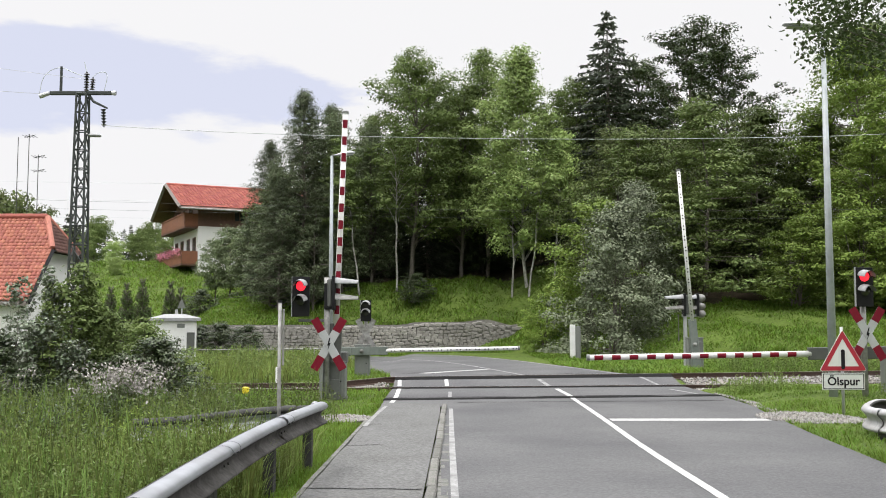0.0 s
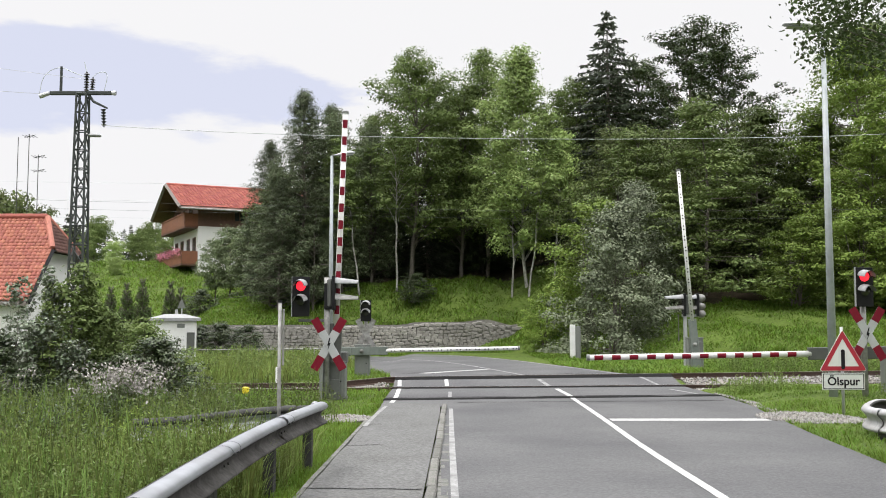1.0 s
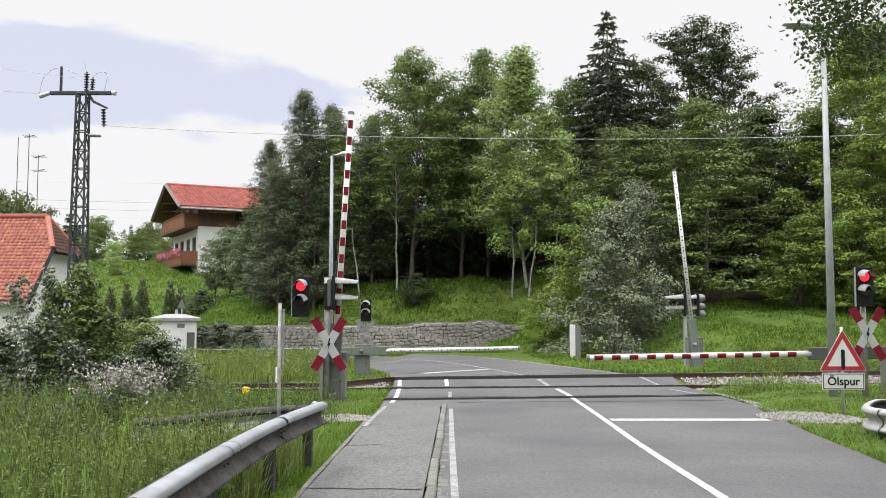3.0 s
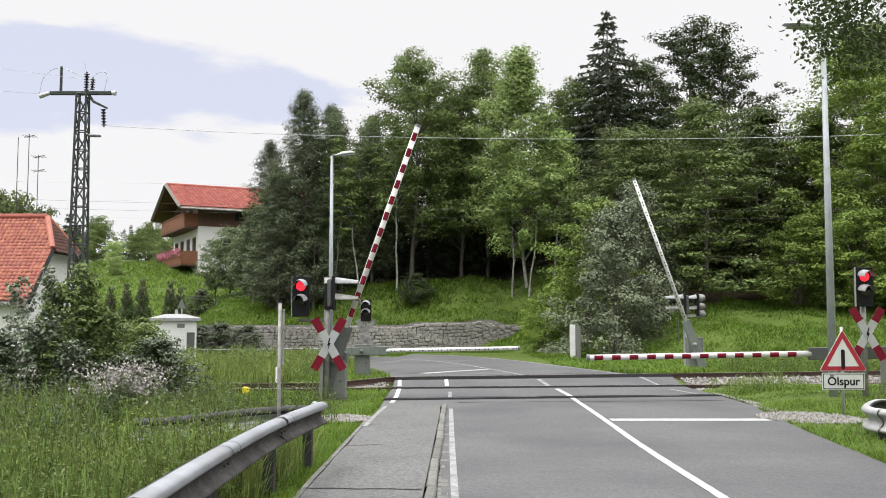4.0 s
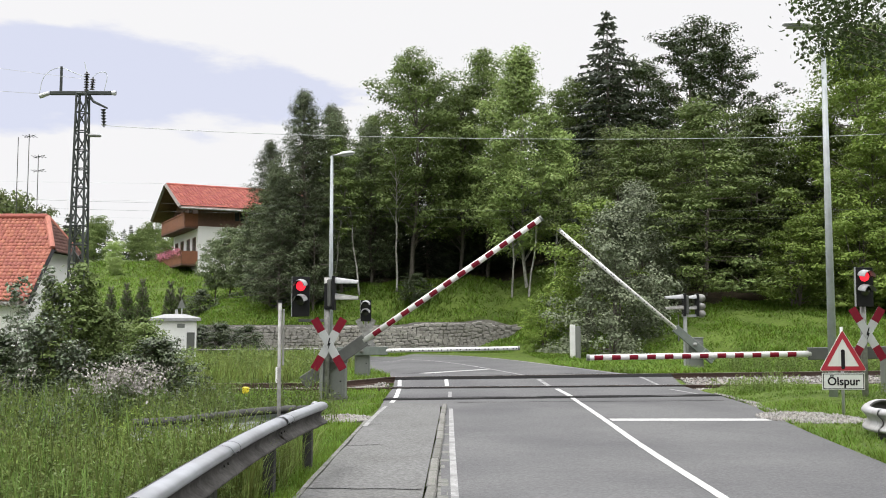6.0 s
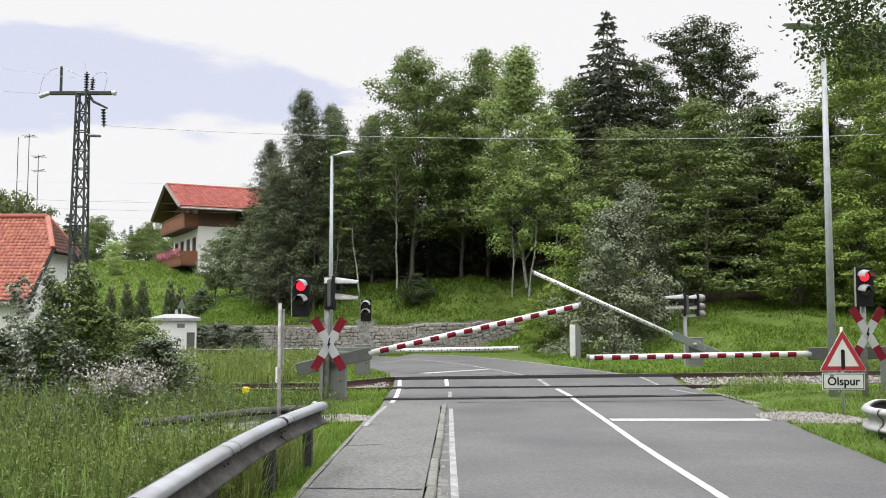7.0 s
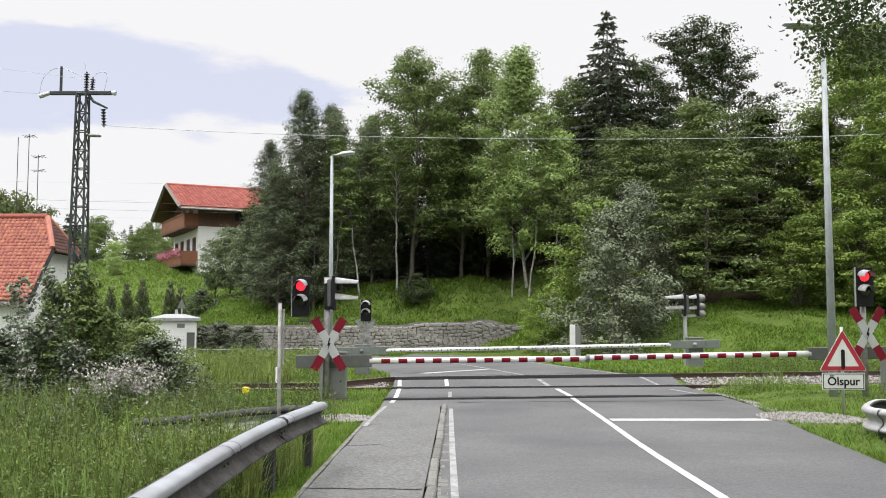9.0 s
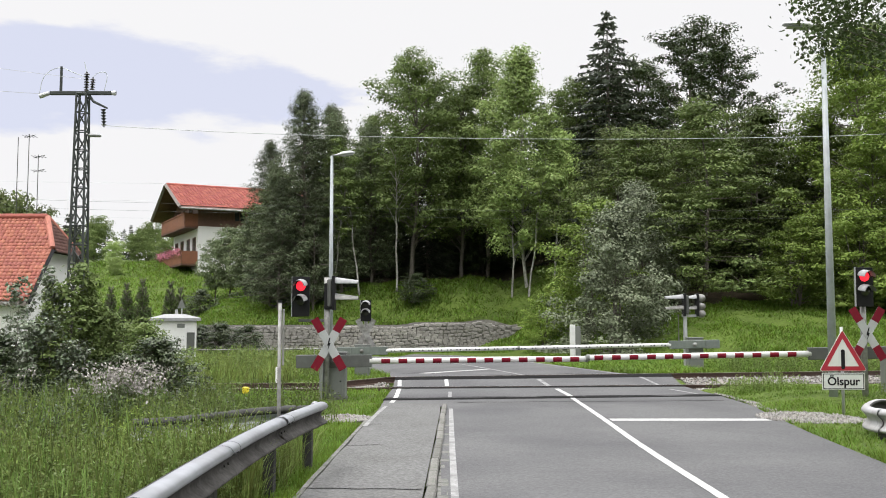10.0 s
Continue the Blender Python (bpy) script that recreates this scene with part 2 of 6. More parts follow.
def np_mesh(name, V, Fc, mat_, smooth=False):
    """A mesh from numpy arrays: vertices (n, 3) and faces (m, k)."""
    me = bpy.data.meshes.new(name)
    V, Fc = np.asarray(V, np.float32), np.asarray(Fc, np.int32)
    k = Fc.shape[1]
    me.vertices.add(len(V))
    me.vertices.foreach_set("co", V.ravel())
    me.loops.add(Fc.size)
    me.loops.foreach_set("vertex_index", Fc.ravel())
    me.polygons.add(len(Fc))
    me.polygons.foreach_set("loop_start", np.arange(len(Fc), dtype=np.int32) * k)
    me.materials.append(mat_)
    me.update(calc_edges=True)
    if smooth:
        me.polygons.foreach_set("use_smooth", np.ones(len(Fc), bool))
    return me


def box(bm, x0, x1, y0, y1, z0, z1, bev=0.0, m=None):
    r = bmesh.ops.create_cube(bm, size=1)
    vs = r["verts"]
    bmesh.ops.transform(bm, verts=vs, matrix=Matrix.Translation(((x0 + x1) / 2, (y0 + y1) / 2, (z0 + z1) / 2)) @ Matrix.Diagonal((x1 - x0, y1 - y0, z1 - z0, 1)))
    if bev:
        es = {e for v in vs for e in v.link_edges}
        out = bmesh.ops.bevel(bm, geom=list(es), offset=bev, segments=1, affect="EDGES")
        vs = list({v for f in out["faces"] for v in f.verts} | {v for v in vs if v.is_valid})
    if m is not None:
        bmesh.ops.transform(bm, verts=vs, matrix=m)
    return bm


def rod(bm, a, b, ra, rb=None, n=8):
    a, b = Vector(a), Vector(b)
    rb = ra if rb is None else rb
    d = b - a
    m = Matrix.Translation((a + b) / 2) @ d.to_track_quat("Z", "Y").to_matrix().to_4x4()
    bmesh.ops.create_cone(bm, cap_ends=True, segments=n, radius1=ra, radius2=rb, depth=d.length, matrix=m)
    return bm


def prism(bm, pts, y0, y1, m=None):
    """A polygon in x, z, carried from y0 to y1."""
    a = [bm.verts.new((x, y0, z)) for x, z in pts]
    b = [bm.verts.new((x, y1, z)) for x, z in pts]
    n = len(pts)
    bm.faces.new(a)
    bm.faces.new(b[::-1])
    for i in range(n):
        bm.faces.new((a[i], b[i], b[(i + 1) % n], a[(i + 1) % n]))
    bmesh.ops.recalc_face_normals(bm, faces=bm.faces[:])
    if m is not None:
        bmesh.ops.transform(bm, verts=a + b, matrix=m)
    return bm


def sweep(bm, path, section, closed=True):
    """A section (sideways, up) carried along a level path of (x, y, z)."""
    P = [Vector(p) for p in path]
    rings = []
    for i, p in enumerate(P):
        d = (P[min(i + 1, len(P) - 1)] - P[max(i - 1, 0)])
        d.z = 0
        d.normalize()
        side = Vector((d.y, -d.x, 0))
        rings.append([bm.verts.new(p + side * s + Vector((0, 0, u))) for s, u in section])
    k = len(section)
    for r0, r1 in zip(rings, rings[1:]):
        for i in range(k if closed else k - 1):
            j = (i + 1) % k
            bm.faces.new((r0[i], r0[j], r1[j], r1[i]))
    if closed:
        bm.faces.new(rings[0])
        bm.faces.new(rings[-1][::-1])
    bmesh.ops.recalc_face_normals(bm, faces=bm.faces[:])
    return bm


def thing(name, label, category, m=None, group="", kind=""):
    ob = new(name)
    ob.empty_display_size = 0.3
    if m is not None:
        ob.matrix_world = m
    return tagged(ob, label, category, group, kind)


B = bmesh.new
rng = np.random.default_rng(7)


# ---- lie of the land ----
def smooth(t):
    t = np.clip(t, 0, 1)
    return t * t * (3 - 2 * t)


TRACK = 0.123          # the track's skew: metres of y for each metre of x
TRACK_Y = 25.1         # near rail at x = 0


def near_rail(x):
    return TRACK_Y + TRACK * np.asarray(x, float)


TOE_X = [-200, -60, -25, -10, 1, 3.6, 5.6, 8, 12, 20, 60, 200]
TOE_Y = [64, 58, 55, 53.4, 53, 49.5, 43, 37.6, 34.5, 33.4, 34, 40]
WALL_Y = 53.2


def wall_height(x):
    x = np.asarray(x, float)
    return 1.5 * smooth((x + 16) / 3) * smooth((5.0 - x) / 3.6)


def height(x, y):
    """The ground's height: canted crossing, wooded bank behind, terrace above the stone wall."""
    x, y = np.asarray(x, float), np.asarray(y, float)
    c = y - near_rail(x)
    z = (0.17 + 0.006 * np.clip(x, -20, 20)) * smooth((c + 0.3) / 1.8) * (0.12 + 0.88 * smooth((x + 2.3) / 0.9))
    d = np.maximum(y - np.interp(x, TOE_X, TOE_Y), 0)
    hill = np.where(d < 30, 0.225 * d, 6.75 + 6 * (1 - np.exp(-(d - 30) / 60)))
    z = z + hill * smooth(d / 2.5 + 0.2)
    z = z + wall_height(x) * smooth((y - WALL_Y - 0.25) / 0.3) * smooth((75 - y) / 18)
    z = z + 1.15 * smooth((y - WALL_Y - 0.4) / 5.0) * smooth((x + 8.5) / 4) * smooth((11 - x) / 4) * smooth((76 - y) / 10)
    verge = smooth((-1.6 - x) / 1.5) * smooth((21 - y) / 3) + smooth((x - 6.6) / 1.5) * smooth((22 - y) / 3)
    z = z + 0.13 * smooth((x - 6.4) / 1.2) * smooth((y - 18.6) / 1.6) * smooth((-0.7 - c) / 0.8)
    return z - 0.10 * verge


# ---- road outline: left and right edges from behind the eye to the bend ----
ROAD_NEAR = [(-40, -0.02, 3.9), (0, -0.02, 4.2), (6, -0.02, 4.65), (10.75, -0.02, 5.0), (14.6, -0.02, 5.4), (17.7, -0.02, 5.8), (19.4, -0.02, 6.05)]
CROSS_L, CROSS_R = -1.26, 6.22
ROAD_FAR = [((-1.5, 28.1), (5.05, 28.7)), ((-1.85, 31), (4.55, 31.5)), ((-2.4, 34.6), (3.95, 34.3)), ((-3.3, 38), (2.75, 40.2)), ((-4.8, 41), (1.2, 45.3)),
            ((-7.2, 43.6), (-1.2, 48.4)), ((-12, 45.6), (-6, 50.1)), ((-20, 47), (-14, 51.2)), ((-40, 49), (-36, 53.2)), ((-90, 52), (-90, 56.5))]
ROAD_POLY = [(-0.3, -40), (-1.35, -40)] + [(-1.33, 18), (-1.2, 20.4), (-1.3, 26)] + [a for a, b in ROAD_FAR] + [b for a, b in reversed(ROAD_FAR)] + [(6.22, 25.5), (6.25, 21.8)] + [(r, y) for y, l, r in reversed(ROAD_NEAR)]


def inside(poly, x, y):
    ins = np.zeros(x.shape, bool)
    n = len(poly)
    for i in range(n):
        (x0, y0), (x1, y1) = poly[i], poly[(i + 1) % n]
        hit = ((y0 > y) != (y1 > y)) & (x < (x1 - x0) * (y - y0) / (y1 - y0 + 1e-12) + x0)
        ins ^= hit
    return ins


def axis(parts_):
    out = []
    for a, b, s in parts_:
        out += list(np.arange(a, b, s))
    return np.array(out + [parts_[-1][1]])


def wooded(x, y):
    """Bare forest-floor leaves, coloured darker for the wood's shade."""
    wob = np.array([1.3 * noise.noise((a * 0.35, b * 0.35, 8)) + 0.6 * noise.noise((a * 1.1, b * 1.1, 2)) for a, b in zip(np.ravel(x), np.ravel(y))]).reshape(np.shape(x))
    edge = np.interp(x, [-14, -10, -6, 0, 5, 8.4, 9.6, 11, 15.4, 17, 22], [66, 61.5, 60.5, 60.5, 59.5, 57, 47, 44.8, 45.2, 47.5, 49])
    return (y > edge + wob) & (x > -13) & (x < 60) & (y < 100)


def build_ground():
    gx = axis([(-1500, -200, 130), (-200, -60, 10), (-60, -20, 1.6), (-20, 20, 0.4), (20, 60, 1.6), (60, 200, 10), (200, 1500, 130)])
    gy = axis([(-900, -60, 120), (-60, 0, 3), (0, 62, 0.4), (62, 110, 1.6), (110, 300, 15), (300, 2400, 150)])
    X, Y = np.meshgrid(gx, gy)
    Zv = height(X, Y)
    rough_ = np.array([noise.noise((a * 0.35, b * 0.35, 0)) + 0.6 * noise.noise((a * 1.3, b * 1.3, 4)) for a, b in zip(X.ravel(), Y.ravel())]).reshape(X.shape)
    road = inside(ROAD_POLY, X, Y)
    bank = smooth((Y - np.interp(X, TOE_X, TOE_Y)) / 4)
    Zv = Zv + np.where(road, -0.12, rough_ * (0.03 + 0.12 * bank)) - np.where((np.abs(X) < 40) & (Y - near_rail(X) > -1.2) & (Y - near_rail(X) < 2.4), 0.12, 0)
    nx = len(gx)
    idx = np.arange(X.size).reshape(X.shape)
    Fc = np.stack([idx[:-1, :-1], idx[:-1, 1:], idx[1:, 1:], idx[1:, :-1]], -1).reshape(-1, 4)
    V = np.stack([X.ravel(), Y.ravel(), Zv.ravel()], -1)
    me = np_mesh("ground", V, Fc, M["soil"], True)
    me.materials.append(M["litter_shade"])
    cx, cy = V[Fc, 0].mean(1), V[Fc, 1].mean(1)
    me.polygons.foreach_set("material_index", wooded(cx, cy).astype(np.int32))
    ob = new("ground", me)
    tagged(ob, "green meadow ground rising to a wooded bank", "ground", kind="structure")


build_ground()


def strip(name, lefts, rights, mat_, lift, n=10, thick=0.0):
    """A sheet between two edge lines, laid on the land."""
    V = []
    for (ax, ay), (bx, by) in zip(lefts, rights):
        for i in range(n + 1):
            u = i / n
            x, y = ax + (bx - ax) * u, ay + (by - ay) * u
            V.append((x, y, float(height(x, y)) + lift))
    idx = np.arange(len(V)).reshape(len(lefts), n + 1)
    Fc = np.stack([idx[:-1, :-1], idx[:-1, 1:], idx[1:, 1:], idx[1:, :-1]], -1).reshape(-1, 4)
    return np_mesh(name, V, Fc, mat_, True)


def densify(pts, step=0.6):
    out = []
    for a, b in zip(pts, pts[1:]):
        n = max(1, int(math.dist(a, b) / step))
        out += [tuple(p + (q - p) * i / n for p, q in zip(a, b)) for i in range(n)]
    return out + [tuple(pts[-1])]


def rounded(pts, rounds=2):
    """Corner cutting: a smooth line from a few points."""
    for _ in range(rounds):
        out = [pts[0]]
        for a, b in zip(pts, pts[1:]):
            out += [tuple(p * 0.75 + q * 0.25 for p, q in zip(a, b)), tuple(p * 0.25 + q * 0.75 for p, q in zip(a, b))]
        pts = out + [pts[-1]]
    return pts


def cross_line(c, xl=CROSS_L, xr=CROSS_R):
    return (xl, float(near_rail(xl)) + c), (xr, float(near_rail(xr)) + c)


ROAD_LIFT = 0.012


def build_road():
    road = thing("road", "grey worn asphalt road over a level crossing", "road", kind="structure")
    near = [((l, y), (r, y)) for y, l, r in ROAD_NEAR]
    near = densify([a + b for a, b in near], 1.0)
    part("near_lane", strip("near_lane", [q[:2] for q in near], [q[2:] for q in near], M["asphalt"], ROAD_LIFT, 12), None, road)
    rows_ = [((-0.02, 19.4), (6.05, 19.4)), ((-1.22, 19.9), (6.12, 20.0))] + [cross_line(-3.15)]
    rows_ = densify([a + b for a, b in rows_], 0.4)
    part("approach", strip("approach", [q[:2] for q in rows_], [q[2:] for q in rows_], M["asphalt"], ROAD_LIFT, 14), None, road)
    for c0, c1 in ((-3.06, -0.06), (0.12, 1.36)):
        rows_ = densify([sum(cross_line(c0), ()), sum(cross_line(c1), ())], 0.2)
        part("crossing_deck", strip("crossing_deck", [q[:2] for q in rows_], [q[2:] for q in rows_], M["asphalt"], ROAD_LIFT, 14), None, road)
    rows_ = [sum(cross_line(1.52, -1.3, 6.0), ())] + [a + b for a, b in ROAD_FAR]
    rows_ = densify(rounded(rows_, 2), 0.5)
    part("far_lane", strip("far_lane", [q[:2] for q in rows_], [q[2:] for q in rows_], M["asphalt"], ROAD_LIFT, 14), None, road)
    rows_ = densify([sum(cross_line(-3.2), ()), sum(cross_line(1.6), ())], 0.2)
    part("joint_bed", strip("joint_bed", [q[:2] for q in rows_], [q[2:] for q in rows_], M["tar"], -0.05, 14), None, road)

    # the two beside the rails stand in for dark grooves and rail sides
    for c, w_, up_, tilt_ in ((-3.72, 0.26, 0.018, 0.045), (-3.35, 0.14, 0.005, 0.05), (-0.16, 0.22, 0.02, 0.0), (1.27, 0.34, 0.044, 0.0)):
        rows_ = densify([sum(cross_line(c - w_ / 2), ()), sum(cross_line(c - w_ / 4), ()), sum(cross_line(c + w_ / 4), ()), sum(cross_line(c + w_ / 2), ())], 0.1)
        me = strip("tar_seam", [q[:2] for q in rows_], [q[2:] for q in rows_], M["tar"], ROAD_LIFT + 0.004, 30)
        n_ = 31
        for k_, v in enumerate(me.vertices):
            r_ = k_ // n_
            wob = noise.noise((v.co.x * 1.7, c * 5, r_ * 0.3))
            if r_ in (0, len(rows_) - 1):
                v.co.z -= 0.012
            else:
                v.co.z += up_ + 0.012 * wob
                v.co.y += 0.05 * wob
            v.co.y += tilt_ * (v.co.x - 2.5)
        part("tar_seam", me, None, road, "dark uneven strip, tar seam and rail groove")

    def line(name, pts, width, mat_="paint", lift=0.005):
        pts = densify(rounded(pts, 2) if len(pts) > 2 else pts, 0.3)
        P = [Vector(p) for p in pts]
        ls, rs = [], []
        for i, p in enumerate(P):
            d = (P[min(i + 1, len(P) - 1)] - P[max(0, i - 1)]).normalized()
            s = Vector((-d.y, d.x)) * width / 2
            ls.append(tuple(p + s))
            rs.append(tuple(p - s))
        part(name, strip(name, ls, rs, M[mat_], ROAD_LIFT + lift, 1), None, road)

    line("centre_line", [(2.45, -20), (2.52, 6), (2.58, 9.2), (2.585, 10.5), (2.595, 12), (2.625, 14), (2.71, 16.7), (2.81, 21.7)], 0.1)
    line("centre_line", [(2.84, 22.05), (2.84, 23), (2.82, 24.75)], 0.12)
    line("centre_line", [(2.74, 25.4), (2.62, 26.0), (2.53, 26.35)], 0.12, "paint_worn")
    line("centre_line", [(2.28, 27.5), (1.75, 30.4), (1.4, 32.2), (0.8, 35.1), (0.1, 37.7), (-1.0, 40.6), (-4.2, 45.2), (-9, 48), (-17, 49.1), (-38, 51)], 0.1, "paint_worn")
    line("edge_line", [(0.10, -20), (0.10, 9), (0.15, 18.9)], 0.075, "paint_worn")
    line("edge_line", [(0.15, 21.9), (0.17, 23.6)], 0.08, "paint_worn")
    line("edge_line", [(0.10, 25.3), (0.08, 26.5)], 0.10)
    line("edge_line", [(-1.07, 19.0), (-1.05, 20.2), (-1.03, 21.3)], 0.1)
    line("edge_line", [(-1.03, 21.5), (-1.04, 22.6), (-1.09, 24.85)], 0.10)
    line("edge_line", [(-1.19, 15.2), (-1.16, 17.1), (-1.08, 18.9)], 0.07, "paint_worn", 0.05)
    line("edge_line", [(-1.1, 25.2), (-1.14, 26.25)], 0.10)
    line("edge_line", [(5.85, 22.9), (5.6, 24.6)], 0.09, "paint_worn")
    line("edge_line", [(5.6, 25.9), (5.3, 27.0), (4.95, 28.2), (4.6, 30.3)], 0.09, "paint_worn")
    line("edge_line", [(4.6, 30.3), (3.9, 33.8), (2.6, 40), (1.05, 44.9), (-1.5, 48), (-6.3, 49.8), (-14, 50.8)], 0.1, "paint_worn")
    line("stop_line", [(2.80, 16.72), (5.45, 16.72)], 0.36)
    line("stop_line", [(-0.6, 29.1), (0.1, 30.0), (1.35, 31.4)], 0.32)

    for xa, ya, xb, yb in ((0.3, 20.4, 5.9, 20.9), (-0.9, 29.6, 0.2, 30.6), (-1.2, 28.9, -0.7, 29.0), (3.2, 28.4, 4.6, 28.9)):
        pts = [(xa + (xb - xa) * i / 24, ya + (yb - ya) * i / 24) for i in range(25)]
        pts = [(a + 0.06 * noise.noise((i * 0.5, xa, 1)), b + 0.12 * noise.noise((i * 0.5, ya, 2))) for i, (a, b) in enumerate(pts)]
        d_ = Vector((xb - xa, yb - ya)).normalized()
        part("crack", strip("crack", [(a - d_.y * 0.014, b + d_.x * 0.03) for a, b in pts], [(a + d_.y * 0.014, b - d_.x * 0.03) for a, b in pts], M["tar"], ROAD_LIFT + 0.004, 1), None, road, "fine dark crack in the asphalt")
    walkway = thing("pavement", "grey asphalt footway beside the road with granite kerb", "pavement", kind="structure")
    me = strip("surface", [(-1.29, -40)] + [(-1.29 + 0.012 * max(0, y - 9) + 0.03 * noise.noise((y * 0.8, 3, 1)), y) for y in np.arange(-10, 18, 0.5)] + [(-1.18, 19.0), (-1.2, 19.9)],
               [(-0.322, -40)] + [(-0.322 + 0.0152 * max(y, 0), y) for y in np.arange(-10, 18, 0.5)] + [(-0.05, 19.0), (-0.02, 19.4)], M["walkway"], 0.055, 5)
    part("surface", me, None, walkway)
    bm = B()
    box(bm, -0.05, 0.05, 0, 0.95, -0.2, 0.066, 0.016)
    stone = mesh_of(bm, "kerb_stone", M["kerb"])
    bm = B()
    box(bm, -0.066, 0.066, 0, 0.235, -0.15, 0.012, 0.016)
    sett = mesh_of(bm, "gutter_sett", M["gutter"])
    y = -8.0
    while y < 18.8:
        x = -0.262 + 0.0152 * max(y, 0)
        k = part("kerb_stone", stone, None, walkway)
        k.matrix_local = pose(x + rng.normal(0, 0.006), y, float(height(x, y)) + rng.normal(-0.012, 0.004), 0, rng.normal(0, 1), -0.9 + rng.normal(0, 0.5))
        y += 0.985
    y = -8.0
    while y < 18.9:
        x = -0.125 + 0.0125 * max(y, 0)
        k = part("gutter_sett", sett, None, walkway)
        k.matrix_local = pose(x + rng.normal(0, 0.006), y, float(height(x, y)) + rng.normal(0.0, 0.003), 0, rng.normal(0, 1.5), rng.normal(0, 2))
        y += 0.252
    for (xa, ya), (xb, yb) in (((-1.3, 12.75), (-0.8, 12.95)), ((-1.32, 9.5), (-0.2, 9.42)), ((-1.25, 15.6), (-0.95, 15.5))):
        pts = [(xa + (xb - xa) * i / 12, ya + (yb - ya) * i / 12 + 0.05 * noise.noise((i * 0.7, xa, ya))) for i in range(13)]
        part("crack", strip("crack", [(a, b + 0.015) for a, b in pts], [(a, b - 0.015) for a, b in pts], M["tar"], 0.060, 1), None, walkway, "dark crack in the asphalt")
    bm = B()
    sweep(bm, [(-1.33 + 0.012 * max(0, y - 9), y, float(height(-1.38, y))) for y in (-10, 4, 10, 14, 16.2)], [(-0.025, -0.2), (-0.025, 0.058), (0.025, 0.058), (0.025, -0.2)])
    part("edging", bm, M["gutter"], walkway, "narrow mossy concrete edging")


build_road()


def build_track():
    track = thing("railway_track", "single railway track with rusty rails in pale ballast", "railway track", kind="structure")
    prof = [(-0.075, -0.16), (0.075, -0.16), (0.075, -0.145), (0.012, -0.13), (0.012, -0.04), (0.036, -0.03), (0.036, -0.002), (-0.036, -0.002), (-0.036, -0.03), (-0.012, -0.04), (-0.012, -0.13), (-0.075, -0.145)]
    for c in (0.03, 1.465):
        path = [(x, float(near_rail(x)) + c, float(height(x, near_rail(x) + c)) + (0.026 if c < 1 else 0.062)) for x in np.arange(-45, 45.1, 1.5)]
        bm = B()
        sweep(bm, path, prof)
        r = part("rail", bm, M["rail"], track, "rusty steel rail")
        bm = B()
        sweep(bm, [(x, y, z) for x, y, z in path], [(-0.03, 0.0), (0.03, 0.0), (0.03, 0.003), (-0.03, 0.003)])
        part("running_surface", bm, M["railtop"], r, "worn bright rail head")
    bm = B()
    box(bm, -0.12, 0.12, -1.3, 1.3, -0.2, -0.01, 0.02)
    sl = mesh_of(bm, "sleeper", M["grey_timber"])
    ang = math.degrees(math.atan(TRACK))
    for x in list(np.arange(-24, -1.6, 0.65)) + list(np.arange(6.8, 26, 0.65)):
        yc = float(near_rail(x)) + 0.75
        s = part("sleeper", sl, None, track)
        za, zb = float(height(x, yc - 0.72)), float(height(x, yc + 0.72))
        s.matrix_local = pose(x, yc, (za + zb) / 2 - 0.135, math.degrees(math.atan2(zb - za, 1.44)), 0, ang)
    for x0, x1 in ((-45, -1.45), (6.5, 45)):
        xs = np.arange(x0, x1 + 0.01, 0.5)
        V, cs = [], np.linspace(-1.3, 2.7, 17)
        for x in xs:
            for c in cs:
                yy = float(near_rail(x)) + c
                z = float(height(x, yy)) - 0.10 + 0.03 * noise.noise((x * 3, yy * 3, 0)) - 0.12 * (c in (cs[0], cs[-1]))
                V.append((x, yy, z))
        idx = np.arange(len(V)).reshape(len(xs), len(cs))
        Fc = np.stack([idx[:-1, :-1], idx[1:, :-1], idx[1:, 1:], idx[:-1, 1:]], -1).reshape(-1, 4)
        part("ballast_bed", np_mesh("ballast_bed", V, Fc, M["gravel"], True), None, track, "pale crushed stone ballast")
    # loose stones
    oct_v = np.array([(1, 0, 0), (-1, 0, 0), (0, 1, 0), (0, -1, 0), (0, 0, 1), (0, 0, -1)], float)
    oct_f = np.array([(0, 2, 4), (2, 1, 4), (1, 3, 4), (3, 0, 4), (2, 0, 5), (1, 2, 5), (3, 1, 5), (0, 3, 5)])
    n = 9000
    x = np.concatenate([rng.uniform(6.5, 17, n * 2 // 3), rng.uniform(-14, -1.4, n - n * 2 // 3)])
    c = rng.uniform(-0.9, 2.5, n)
    y = near_rail(x) + c
    s = rng.uniform(0.025, 0.055, (n, 1, 1)) * rng.uniform(0.6, 1.3, (n, 6, 3))
    th = rng.uniform(0, 6.28, n)
    R = np.zeros((n, 3, 3))
    R[:, 0, 0], R[:, 0, 1], R[:, 1, 0], R[:, 1, 1], R[:, 2, 2] = np.cos(th), -np.sin(th), np.sin(th), np.cos(th), 1
    V = np.einsum("nij,nkj->nki", R, oct_v[None] * s) + np.stack([x, y, height(x, y) - 0.085], -1)[:, None]
    Fc = (oct_f[None] + 6 * np.arange(n)[:, None, None]).reshape(-1, 3)
    ob = part("loose_stones", np_mesh("loose_stones", V.reshape(-1, 3), Fc, M["stone"]), None, track)
    ob["kind"] = "stuff"


build_track()


# ---- level crossing ----
NEAR_Y, FAR_Y = 21.3, 30.7
L_PIVOT = (-2.31, NEAR_Y, 0.865)
